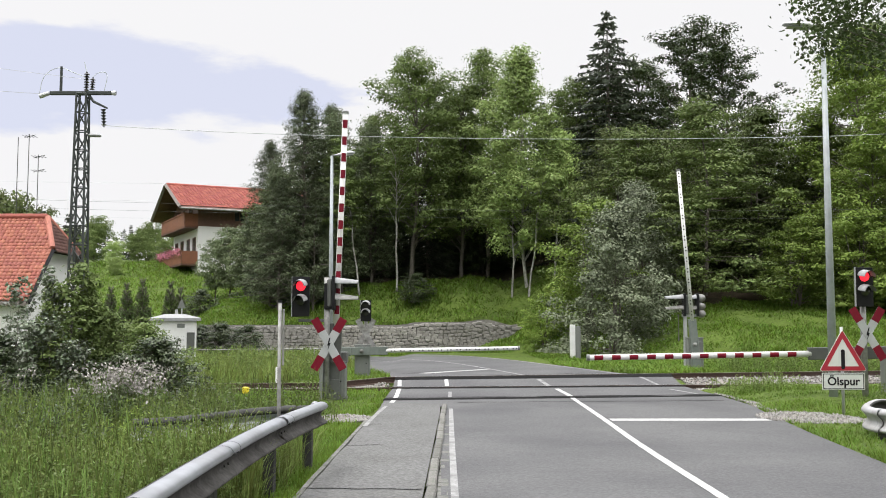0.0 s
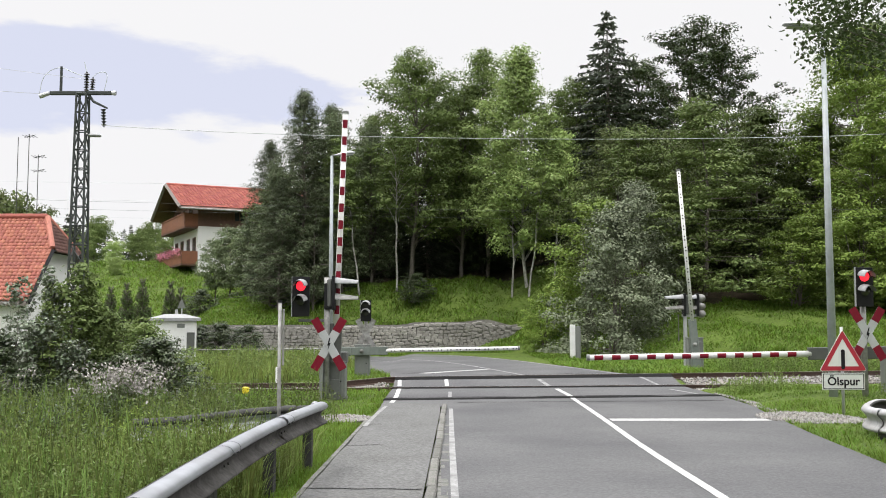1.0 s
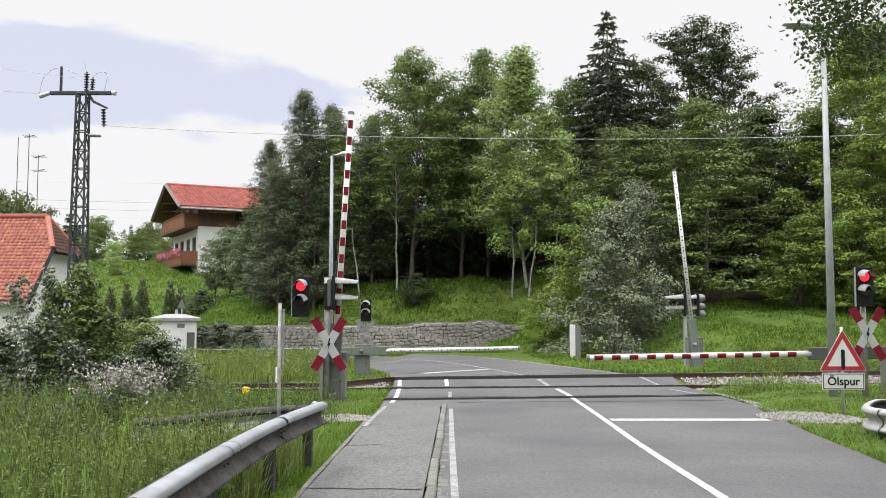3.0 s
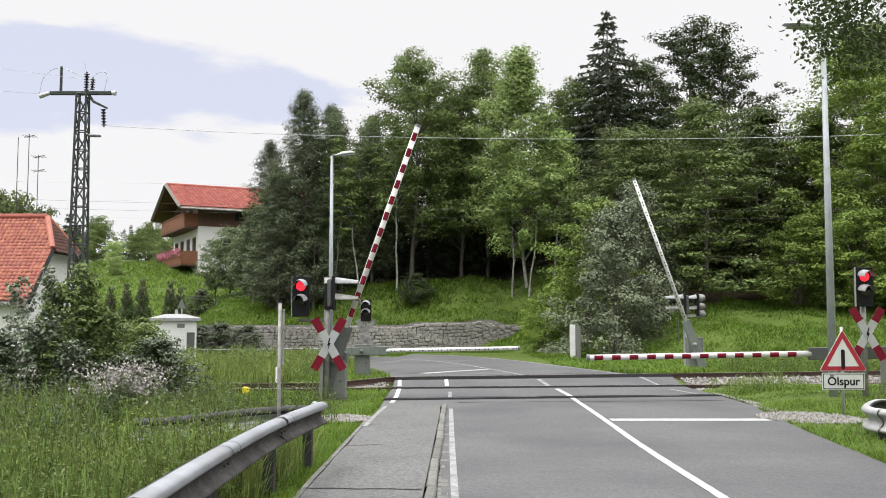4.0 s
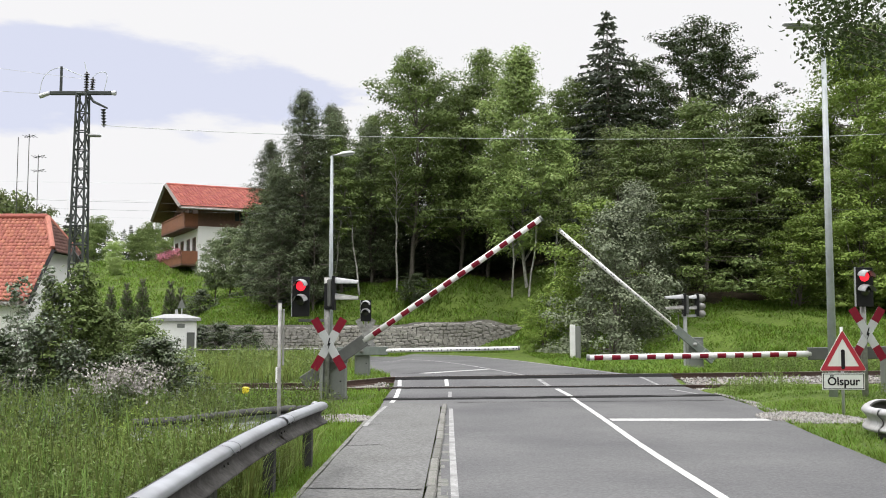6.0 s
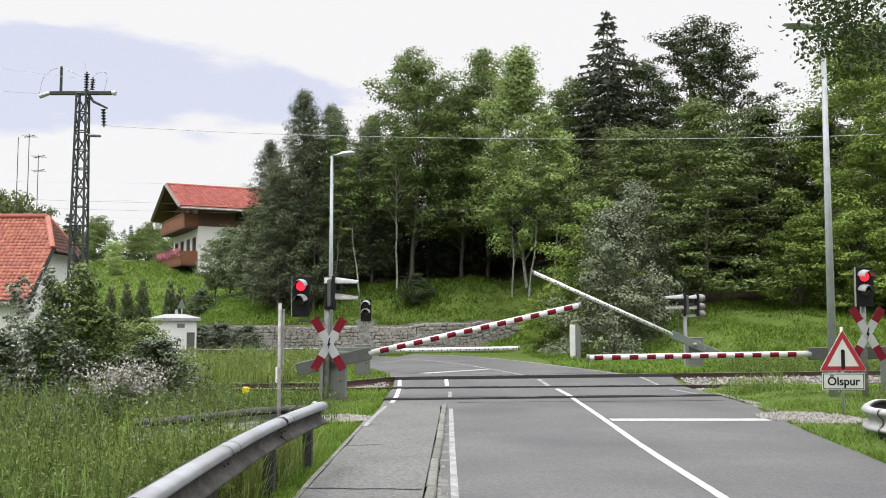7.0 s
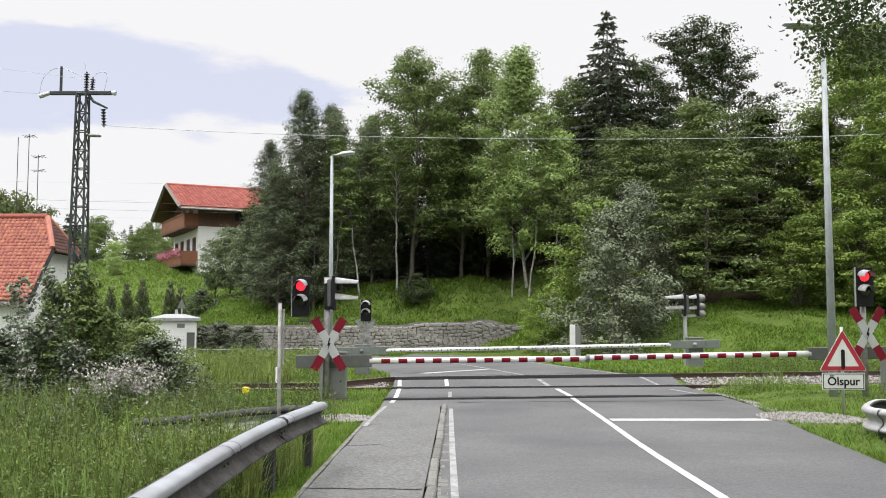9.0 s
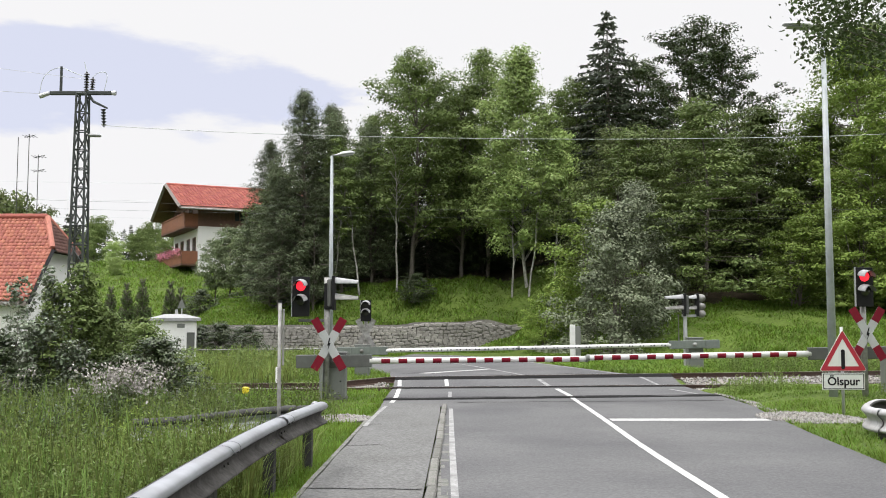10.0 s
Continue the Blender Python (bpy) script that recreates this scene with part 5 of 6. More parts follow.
def build_wall_stones():
    t = thing("retaining_wall", "grey rough granite retaining wall below the bank", "wall", kind="structure")
    xs = np.arange(-16, 4.21, 0.4)
    bm = B()
    rows_ = []
    for x in xs:
        z0, z1 = float(height(x, WALL_Y - 0.3)) - 0.4, float(height(x, WALL_Y - 0.3)) + float(wall_height(x)) * 0.97 + 0.12
        rows_.append([bm.verts.new(p) for p in ((x, WALL_Y, z0), (x, WALL_Y + 0.05, z1), (x, WALL_Y + 0.55, z1), (x, WALL_Y + 0.55, z0))])
    for a, b in zip(rows_, rows_[1:]):
        for i in range(4):
            bm.faces.new((a[i], b[i], b[(i + 1) % 4], a[(i + 1) % 4]))
    bm.faces.new(rows_[0][::-1])
    bm.faces.new(rows_[-1])
    bmesh.ops.recalc_face_normals(bm, faces=bm.faces[:])
    part("mortar_core", bm, M["mortar"], t)
    g = np.random.default_rng(9)
    kinds = []
    for i in range(9):
        bm = B()
        w, h = g.uniform(0.16, 0.38), 0.168
        pts = []
        for cx, cz in ((-1, -1), (0.1, -1), (1, -1), (1, 0.15), (1, 1), (-0.1, 1), (-1, 1)):
            pts.append((cx * w * 0.49 + g.normal(0, 0.018), cz * h * 0.49 + g.normal(0, 0.016)))
        n = len(pts)
        f0 = [bm.verts.new((x * 0.9, -0.05 + g.normal(0, 0.01), z * 0.86)) for x, z in pts]
        f1 = [bm.verts.new((x, -0.005, z)) for x, z in pts]
        f2 = [bm.verts.new((x, 0.12, z)) for x, z in pts]
        bm.faces.new(f0)
        for p, q in ((f0, f1), (f1, f2)):
            for k in range(n):
                bm.faces.new((p[k], q[k], q[(k + 1) % n], p[(k + 1) % n]))
        bmesh.ops.recalc_face_normals(bm, faces=bm.faces[:])
        kinds.append((w, mesh_of(bm, "stone", M["masonry"])))
    V, Fc, nv = [], [], 0
    for r in range(10):
        x = -11.6 + g.uniform(0, 0.3)
        while x < 4.0:
            w, me = kinds[int(g.integers(0, 9))]
            z = float(height(x, WALL_Y - 0.3)) + 0.06 + r * 0.168 + 0.03 * math.sin(x * 1.3 + r)
            if r * 0.168 + 0.1 < float(wall_height(x + w / 2)) + 0.1 and w:
                m = pose(x + w / 2, WALL_Y + 0.0, z, g.normal(0, 3), g.normal(0, 5), g.normal(0, 3))
                if -6.9 < x < -0.4:
                    part("stone", me, None, t).matrix_local = m
                else:
                    V += [tuple(m @ v.co) for v in me.vertices]
                    Fc += [tuple(i + nv for i in p.vertices) for p in me.polygons]
                    nv = len(V)
            x += w + 0.004
    me = bpy.data.meshes.new("far_stones")
    me.from_pydata(V, [], Fc)
    me.materials.append(M["masonry"])
    ob = part("stonework", me, None, t, "rest of the rough grey stones")
    ob["kind"] = "stuff"


# ---- plants ----


def limb_mesh(segs, mat_):
    """Tapered five-sided limbs: rows of (a, b, ra, rb)."""
    V, Fc = [], []
    for a, b, ra, rb in segs:
        a, b = np.array(a, float), np.array(b, float)
        d = (b - a) / (np.linalg.norm(b - a) + 1e-9)
        u = np.cross(d, (0.3, 0.9, 0.1))
        u /= np.linalg.norm(u) + 1e-9
        w = np.cross(d, u)
        k = len(V)
        n = 6
        for p, r in ((a, ra), (b, rb)):
            for i in range(n):
                th = 2 * math.pi * i / n
                V.append(p + (u * math.cos(th) + w * math.sin(th)) * r)
        for i in range(n):
            j = (i + 1) % n
            Fc.append((k + i, k + j, k + n + j, k + n + i))
    return np_mesh("limbs", V, Fc, mat_, True)


def broadleaf(seed, h, width, base, n_clump, per, leaf, bark, leafmat, trunk_r=None, lean=0.0, stems=1, shape=1.0, clump=0.55):
    """Meshes of trunk with limbs and of the crown. base: the crown's underside as a share of h."""
    g = np.random.default_rng(seed)
    segs, centres = [], []
    tr = trunk_r or h * 0.011
    for s in range(stems):
        a = np.array([0, 0, -0.3]) + (g.normal(0, 0.25, 3) * (1, 1, 0) if stems > 1 else 0)
        top = np.array([lean * h + g.normal(0, 0.03 * h), g.normal(0, 0.03 * h), h * 0.93])
        if stems > 1:
            top = np.array([g.normal(0, width * 0.22), g.normal(0, width * 0.22), h * g.uniform(0.6, 0.95)])
        k = 9
        pts = [a + (top - a) * i / k + g.normal(0, 0.012 * h, 3) * (1, 1, 0) * (i > 0) for i in range(k + 1)]
        for i in range(k):
            segs.append((pts[i], pts[i + 1], tr * (1 - i / k * 0.85), tr * (1 - (i + 1) / k * 0.85)))
    # crown lumps: an uneven outline of a few overlapping lobes
    lobes = [(g.uniform(-0.28, 0.28) * width, g.uniform(-0.28, 0.28) * width, g.uniform(base + 0.12, 0.9) * h, g.uniform(0.2, 0.36) * width * (1.0 if i else 1.1)) for i in range(11)]
    lobes.append((lean * h, 0, h * 0.86, 0.16 * width))
    lobes.append((lean * h * 0.5, 0, h * (base + 0.3), 0.38 * width))
    for i in range(n_clump):
        lx, ly, lz, lr = lobes[i % len(lobes)]
        d = g.normal(size=3)
        d /= np.linalg.norm(d)
        rad = lr * g.uniform(0.55, 1.12)
        taper = 1.0 - 0.55 * shape * max(0, (lz / h - 0.55) / 0.45)
        c = np.array([lx * taper, ly * taper, lz]) + d * rad * np.array([taper, taper, 1.15])
        c[2] = min(max(c[2], base * h), h * 1.0)
        centres.append(c)
    centres = np.array(centres)
    for c in centres[:: max(1, n_clump // 34)]:
        zf = g.uniform(0.72, 0.93) * c[2]
        i = min(int(max(zf, 0) / h / 0.93 * 9), 8)
        src = segs[i][1]
        mid = (src + c) / 2 + np.array([0, 0, -0.03 * h])
        segs.append((src, mid, tr * 0.28, tr * 0.16))
        segs.append((mid, c, tr * 0.16, tr * 0.04))
    off = g.normal(size=(n_clump, per, 3))
    off /= np.linalg.norm(off, axis=2, keepdims=True)
    size = g.uniform(0.6, 1.45, (n_clump, 1, 1))
    rad = g.uniform(0.35, 1.15, (n_clump, per, 1)) ** 0.7 * size
    P = (centres[:, None] + off * rad * np.array([clump, clump, clump * 0.6]) * 1.55).reshape(-1, 3)
    out = off.reshape(-1, 3) * 0.9
    V, Fc = leaf_cards(P, leaf, g, 0.2, out)
    return limb_mesh(segs, M[bark]), np_mesh("crown", V, Fc, M[leafmat])


def conifer(seed, h, width, base, leafmat, levels=34, droop=0.28, dense=1.0, ragged=0.25, taper=0.75):
    g = np.random.default_rng(seed)
    segs = [((0, 0, -0.3), (0, 0, h * 0.5), h * 0.012, h * 0.007), ((0, 0, h * 0.5), (0, 0, h), h * 0.007, 0.01)]
    Ps, dirs = [], []
    for i in range(levels):
        u = i / levels
        z = h * (base + (1 - base) * u) + g.normal(0, 0.08)
        R = width / 2 * (1 - u) ** taper + 0.10
        nb = 5 + int(4 * (1 - u))
        for k in range(nb):
            th = 2 * math.pi * (k + g.uniform(0, 0.9)) / nb + i
            r = R * g.uniform(1 - ragged, 1 + ragged * 0.5)
            tip = np.array([math.cos(th) * r, math.sin(th) * r, z - droop * r + 0.25 * u])
            root = np.array([0, 0, z])
            segs.append((root, tip, 0.03, 0.006))
            m = max(4, int(r * 19 * dense))
            f = g.uniform(0.12, 1.0, m) ** 0.8
            p = root + (tip - root) * f[:, None]
            side = np.array([-math.sin(th), math.cos(th), 0])
            p = p + side * (g.normal(0, 0.16, m) * (1.25 - f) * min(r, 1.6))[:, None] + np.array([0, 0, -1]) * np.abs(g.normal(0, 0.09, m))[:, None]
            Ps.append(p)
            dirs.append(np.repeat([[math.cos(th), math.sin(th), -0.5]], m, 0) + g.normal(0, 0.45, (m, 3)))
    P, Dr = np.concatenate(Ps), np.concatenate(dirs)
    Dr /= np.linalg.norm(Dr, axis=1, keepdims=True)
    n = len(P)
    w = np.cross(Dr, g.normal(size=(n, 3)))
    w /= np.linalg.norm(w, axis=1, keepdims=True)
    s = g.uniform(0.18, 0.38, n)[:, None] * min(1.0, h / 9)
    V = np.stack([P - Dr * s * 0.5, P + w * s * 0.2, P + Dr * s * 0.6, P - w * s * 0.2], 1).reshape(-1, 3)
    return limb_mesh(segs, M["bark"]), np_mesh("crown", V, np.arange(4 * n).reshape(n, 4), M[leafmat])


def boughs(seed, h, prof, n, leaf, bark, leafmat, base=0.3, per=46, clumps=5, clump=0.42, droop=0.12, flat=0.42, trunk_r=None, lean=(0.0, 0.0), stems=1, slim=0.6, up=0.7, rise=0.16):
    """A tree of boughs: prof gives the crown's radius by height share; each bough bears domed sprays of leaves along its outer part."""
    g = np.random.default_rng(seed)
    tr = trunk_r or h * 0.011
    us, rs = [p[0] for p in prof], [p[1] for p in prof]
    segs, trunks = [], []
    for q in range(stems):
        off = g.normal(0, 0.16 * (stems > 1), 2)
        spread = g.normal(0, 0.09 * h * (stems > 1), 2)
        wob = np.cumsum(g.normal(0, 0.007 * h, (11, 2)), 0)
        zs = np.linspace(-0.03, 0.97 if q == 0 else g.uniform(0.6, 0.95), 11) * h
        P = np.stack([off[0] + (spread[0] + lean[0] * h) * zs / h + wob[:, 0], off[1] + (spread[1] + lean[1] * h) * zs / h + wob[:, 1], zs], -1)
        trunks.append(P)
        for i in range(10):
            segs.append((P[i], P[i + 1], tr * (1 - 0.088 * i), tr * (1 - 0.088 * (i + 1))))
    C, S = [], []
    for i in range(n):
        u = base + (1 - base) * (i + g.uniform(0, 1)) / n
        P = trunks[i % stems]
        th = i * 2.39996 + g.normal(0, 0.35)
        r = float(np.interp(u, us, rs)) * g.uniform(0.55, 1.12)
        out = np.array([math.cos(th), math.sin(th), 0.0])
        axis_ = np.array([np.interp(u * h, P[:, 2], P[:, 0]), np.interp(u * h, P[:, 2], P[:, 1]), u * h])
        zr = max(0.03 * h, (u - rise * g.uniform(0.5, 1.3)) * h) if rise else u * h
        root = np.array([np.interp(zr, P[:, 2], P[:, 0]), np.interp(zr, P[:, 2], P[:, 1]), zr])
        tip = axis_ + out * r + np.array([0, 0, -droop * r])
        mid = root + (tip - root) * 0.55 + np.array([0, 0, 0.10 * r])
        segs += [(root, mid, tr * 0.26, tr * 0.15), (mid, tip, tr * 0.15, tr * 0.04)]
        side = np.array([-out[1], out[0], 0.0])
        for k in range(clumps):
            f = 1.0 - 0.75 * (k / clumps) ** 1.2
            p = mid + (tip - mid) * (2 * f - 1) if f > 0.5 else root + (mid - root) * (2 * f)
            p = p + side * g.normal(0, 0.2 * r * f) + np.array([0, 0, g.normal(0, 0.06 * r + 0.05)])
            C.append(p)
            S.append(clump * g.uniform(0.6, 1.3) * (0.75 + 0.4 * f))
    C, S = np.array(C), np.array(S)[:, None]
    d = g.normal(size=(len(C), per, 3))
    d /= np.linalg.norm(d, axis=2, keepdims=True)
    d[..., 2] = np.where((d[..., 2] < -0.1) & (g.uniform(0, 1, d.shape[:2]) < 0.7), -d[..., 2], d[..., 2])
    # leaves gather in the shell of each spray and face outwards from it
    shell = g.uniform(0.45, 1.12, (len(C), per, 1)) ** 0.6
    lump = 1 + 0.35 * np.sin(d[..., :1] * 5 + S[:, None] * 40) * np.cos(d[..., 1:2] * 6)
    P = (C[:, None] + d * shell * lump * S[:, None] * np.array([1, 1, flat])).reshape(-1, 3)
    P[:, 2] = np.maximum(P[:, 2], 0.02 * h)
    lean_out = (d * np.array([1, 1, min(2.5, 1 / max(flat, 0.2))]) * 1.7).reshape(-1, 3)
    V, Fc = leaf_cards(P, leaf, g, up, lean_out, slim, 0.3)
    return limb_mesh(segs, M[bark]), np_mesh("crown", V, Fc, M[leafmat])


def plant(name, label, category, meshes, x, y, z=None, rz=0.0, scale=1.0, group="", parts_=("trunk", "crown")):
    z = float(height(x, y)) if z is None else z
    t = thing(name, label, category, pose(x, y, z, 0, 0, rz), group)
    for nm, me in zip(parts_, meshes):
        if me is not None:
            part(nm, me, None, t)
    if -7 < x < 10 and 56 < y < 72:   # shorter growth on the steep part of the bank
        scale *= 0.935
    t.scale = (scale,) * 3
    return t


def build_trees():
    mid_a = boughs(11, 14.2, [(0.2, 2.0), (0.4, 3.7), (0.7, 3.5), (0.88, 2.5), (1, 0.7)], 58, 0.15, "bark", "leaf_mid", base=0.26, per=125, clumps=5, clump=0.72, flat=0.62)
    mid_b = boughs(12, 14.5, [(0.2, 1.6), (0.45, 3.1), (0.7, 2.8), (0.9, 1.6), (1, 0.4)], 50, 0.15, "bark", "leaf_mid", base=0.28, per=120, clumps=5, clump=0.68, flat=0.62, lean=(0.02, 0))
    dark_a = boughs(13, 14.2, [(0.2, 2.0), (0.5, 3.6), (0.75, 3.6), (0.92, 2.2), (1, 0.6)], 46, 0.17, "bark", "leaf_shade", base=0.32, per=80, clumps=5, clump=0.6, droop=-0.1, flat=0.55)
    dark_b = boughs(14, 8.8, [(0, 3.6), (0.35, 4.4), (0.7, 3.2), (0.9, 1.7), (1, 0.4)], 44, 0.15, "bark", "leaf_dark", base=0.1, per=120, clumps=4, clump=0.74, droop=0.18, flat=0.55)
    dark_c = boughs(24, 9.0, [(0.1, 3.4), (0.3, 4.0), (0.6, 3.2), (0.85, 1.8), (1, 0.4)], 50, 0.135, "bark", "leaf_layer", base=0.14, per=120, clumps=5, clump=0.66, droop=0.5, flat=0.36, up=0.6, rise=0.14)
    for x, y, k, rz in ((12.3, 46.4, 1.05, 0), (15.6, 48.6, 1.0, 120), (9.9, 49.5, 0.95, 240), (19.0, 49.5, 0.95, 60)):
        plant("deciduous_tree", "dark spreading tree over a shaded hollow", "tree", dark_c, x, y, rz=rz, scale=k, group="woodland trees on the bank")
    light_a = boughs(15, 14.0, [(0.25, 1.8), (0.34, 3.6), (0.48, 4.0), (0.68, 2.8), (0.86, 1.2), (1, 0.1)], 62, 0.15, "bark_pale", "leaf_light", base=0.27, per=130, clumps=5, clump=0.66, flat=0.75, trunk_r=0.11, lean=(-0.03, 0), droop=0.15)
    light_b = boughs(16, 11.0, [(0.3, 1.2), (0.5, 2.2), (0.75, 1.6), (1, 0.3)], 28, 0.15, "bark_pale", "leaf_light", base=0.38, per=120, clumps=4, clump=0.6, flat=0.75, trunk_r=0.09, lean=(0.08, 0), droop=0.2)
    edge = boughs(17, 12.5, [(0, 2.8), (0.3, 3.9), (0.6, 3.6), (0.85, 2.0), (1, 0.4)], 56, 0.15, "bark", "leaf_bright", base=0.08, per=120, clumps=5, clump=0.7, droop=0.3, flat=0.48)
    spruce = conifer(21, 17.0, 11.5, 0.05, "needle", dense=1.5, levels=48, ragged=0.5, droop=0.25, taper=0.85)
    spruce_g = boughs(22, 12.8, [(0, 3.4), (0.25, 3.1), (0.5, 2.3), (0.75, 1.5), (0.92, 0.7), (1, 0.1)], 120, 0.13, "bark", "needle_soft", base=0.06, per=70, clumps=5, clump=0.42, droop=0.08, flat=0.7, slim=0.35, rise=0.06)
    slim = boughs(19, 9.5, [(0.45, 0.7), (0.7, 1.5), (0.9, 0.9), (1, 0.2)], 18, 0.15, "bark_pale", "leaf_mid", base=0.52, per=90, clumps=3, clump=0.5, flat=0.6, trunk_r=0.07, lean=(-0.14, 0))
    grey = boughs(20, 11.5, [(0.1, 1.4), (0.4, 2.2), (0.7, 1.5), (1, 0.2)], 44, 0.14, "bark", "leaf_grey", base=0.14, per=90, clumps=4, clump=0.52, flat=0.65)
    for x, y, k, rz in ((-4.9, 57.3, 1.0, 0), (-2.8, 57.6, 1.05, 90), (4.9, 55.8, 0.95, 180), (-6.4, 57.2, 0.85, 150)):
        plant("slender_tree", "slender tree with bare pale trunk on the bank", "tree", slim, x, y, rz=rz, scale=k, group="woodland trees on the bank")
    for x, y, k, rz in ((-6.0, 58.6, 0.98, 0), (-10.3, 58.5, 0.75, 120), (-7.4, 56.6, 0.6, 240), (-4.4, 60, 0.9, 60)):
        plant("grey_green_tree", "grey-green leafy tree among the conifers", "tree", grey, x, y, rz=rz, scale=k, group="woodland trees on the bank")
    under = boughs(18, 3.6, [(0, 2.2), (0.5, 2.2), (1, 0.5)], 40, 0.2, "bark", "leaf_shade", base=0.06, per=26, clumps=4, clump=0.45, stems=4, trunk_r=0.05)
    W = "woodland trees on the bank"
    L1 = "grey-green ragged conifer on the grassy bank"
    for x, y, rz, k in ((-8.6, 57.5, 10, 1.0), (-7.0, 59.5, 100, 0.92), (-10.4, 61, 200, 0.78), (-4.4, 61.5, 300, 0.8), (-9.6, 57.0, 40, 0.6)):
        plant("conifer_tree", L1, "tree", spruce_g, x, y, rz=rz, scale=k, group=W)
    M1 = "mid-green deciduous tree with slender trunk on the bank"
    for x, y, k, rz in ((-1.9, 59.5, 1.06, 0), (1.1, 61, 0.92, 120), (-0.6, 66, 1.0, 220), (8.0, 60, 0.8, 60)):
        plant("deciduous_tree", M1, "tree", mid_a, x, y, rz=rz, scale=k, group=W)
    for x, y, k, rz in ((2.6, 62, 1.05, 40), (9.4, 66, 0.62, 200), (12.4, 62, 0.6, 300), (-4.6, 64, 0.78, 90)):
        plant("deciduous_tree", M1, "tree", mid_b, x, y, rz=rz, scale=k, group=W)
    P1 = "light green tree with pale slender trunk"
    for x, y, k, rz in ((4.85, 57.0, 1.08, 0),):
        plant("pale_trunk_tree", P1, "tree", light_a, x, y, rz=rz, scale=k, group=W)
    for x, y, k, rz in ((3.9, 56.5, 0.8, 80), (6.2, 56.2, 0.85, 20)):
        plant("pale_trunk_tree", P1, "tree", light_b, x, y, rz=rz, scale=k, group=W)
    for x, y, k, rz in ((9.9, 58.5, 0.95, 0), (-8.2, 60.5, 0.68, 70), (-3.2, 67, 0.68, 90), (2.0, 69, 0.72, 50), (-1.0, 63, 0.5, 200), (4.6, 64, 0.55, 90), (12, 68, 0.7, 140), (7, 68, 0.6, 10), (-6, 69, 0.6, 70), (16, 70, 0.65, 110),
                        (2, 75, 0.7, 15), (9, 75, 0.7, 75), (0.8, 71, 0.5, 130), (19, 74, 0.65, 5), (-5, 76, 0.6, 25), (13, 53, 0.42, 0), (15.4, 53, 0.4, 50), (17.6, 55, 0.42, 90), (11.4, 56, 0.45, 140), (19.5, 54, 0.4, 200)):
        plant("spruce_tree", "dark green spruce tree in the wood", "tree", spruce, x, y, rz=rz, scale=k, group=W)
    for x, y, k, rz in ((14.2, 58, 1.0, 0), (17.4, 59, 0.92, 130), (12.1, 60.5, 0.86, 70)):
        plant("deciduous_tree", "dark airy deciduous tree in the wood", "tree", dark_a, x, y, rz=rz, scale=k, group=W)
    for x, y, k, rz in ((12.2, 51.5, 0.88, 0), (16.4, 51.5, 0.86, 140), (20.0, 53, 0.85, 230), (9.8, 54.5, 0.92, 60), (14.4, 55, 0.85, 100), (18.4, 56, 0.8, 20)):
        plant("deciduous_tree", "low dark spreading deciduous tree at the wood's edge", "tree", dark_b, x, y, rz=rz, scale=k, group=W)
    for x, y, k, rz in ((20.0, 45, 0.62, 0), (20.3, 47.5, 1.02, 75), (23.5, 43, 1.0, 140), (22.6, 52, 1.0, 230), (27, 48, 1.1, 30), (25, 56, 1.1, 80)):
        plant("deciduous_tree", "light green leafy tree at the meadow's edge", "tree", edge, x, y, rz=rz, scale=k, group=W)
    g = np.random.default_rng(4)
    for i in range(22):
        x = -9 + i * 1.6 + g.normal(0, 0.4)
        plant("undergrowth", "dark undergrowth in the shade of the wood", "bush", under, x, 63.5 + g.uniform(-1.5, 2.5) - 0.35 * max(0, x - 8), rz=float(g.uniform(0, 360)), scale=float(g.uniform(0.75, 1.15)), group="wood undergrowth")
    willow = boughs(31, 6.3, [(0, 2.0), (0.2, 2.6), (0.5, 2.3), (0.8, 1.3), (1, 0.2)], 46, 0.12, "bark", "leaf_willow", base=0.1, per=150, clumps=4, clump=0.5, droop=0.4, flat=0.85, stems=5, trunk_r=0.07, rise=0.22)
    plant("willow_bush", "tall grey-green bush on the grass verge", "bush", willow, 7.05, 40.8, rz=20, scale=0.98)
    plant("willow_bush", "grey-green bush behind the tall one", "bush", willow, 8.9, 45.0, rz=120, scale=0.95)
    fresh = boughs(32, 5.5, [(0, 1.6), (0.4, 2.0), (0.75, 1.3), (1, 0.2)], 40, 0.13, "bark", "leaf_bright", base=0.12, per=90, clumps=3, clump=0.46, flat=0.6, stems=4, trunk_r=0.06)
    bright = boughs(33, 4.2, [(0, 2.0), (0.35, 2.2), (0.75, 1.4), (1, 0.3)], 42, 0.11, "bark", "leaf_bright", base=0.06, per=110, clumps=4, clump=0.44, flat=0.45, stems=4, trunk_r=0.05, droop=0.25)
    for x, y, k, rz in ((15.7, 43.6, 0.95, 0), (18.0, 42.6, 1.05, 90), (20.4, 41.5, 1.2, 200), (4.9, 47.5, 0.6, 40)):
        plant("bush", "light green bush at the meadow's edge", "bush", bright, x, y, rz=rz, scale=k)
    plant("bush", "fresh green bush beside the tall bush", "bush", fresh, 6.6, 44.6, rz=70, scale=1.1)


build_trees()


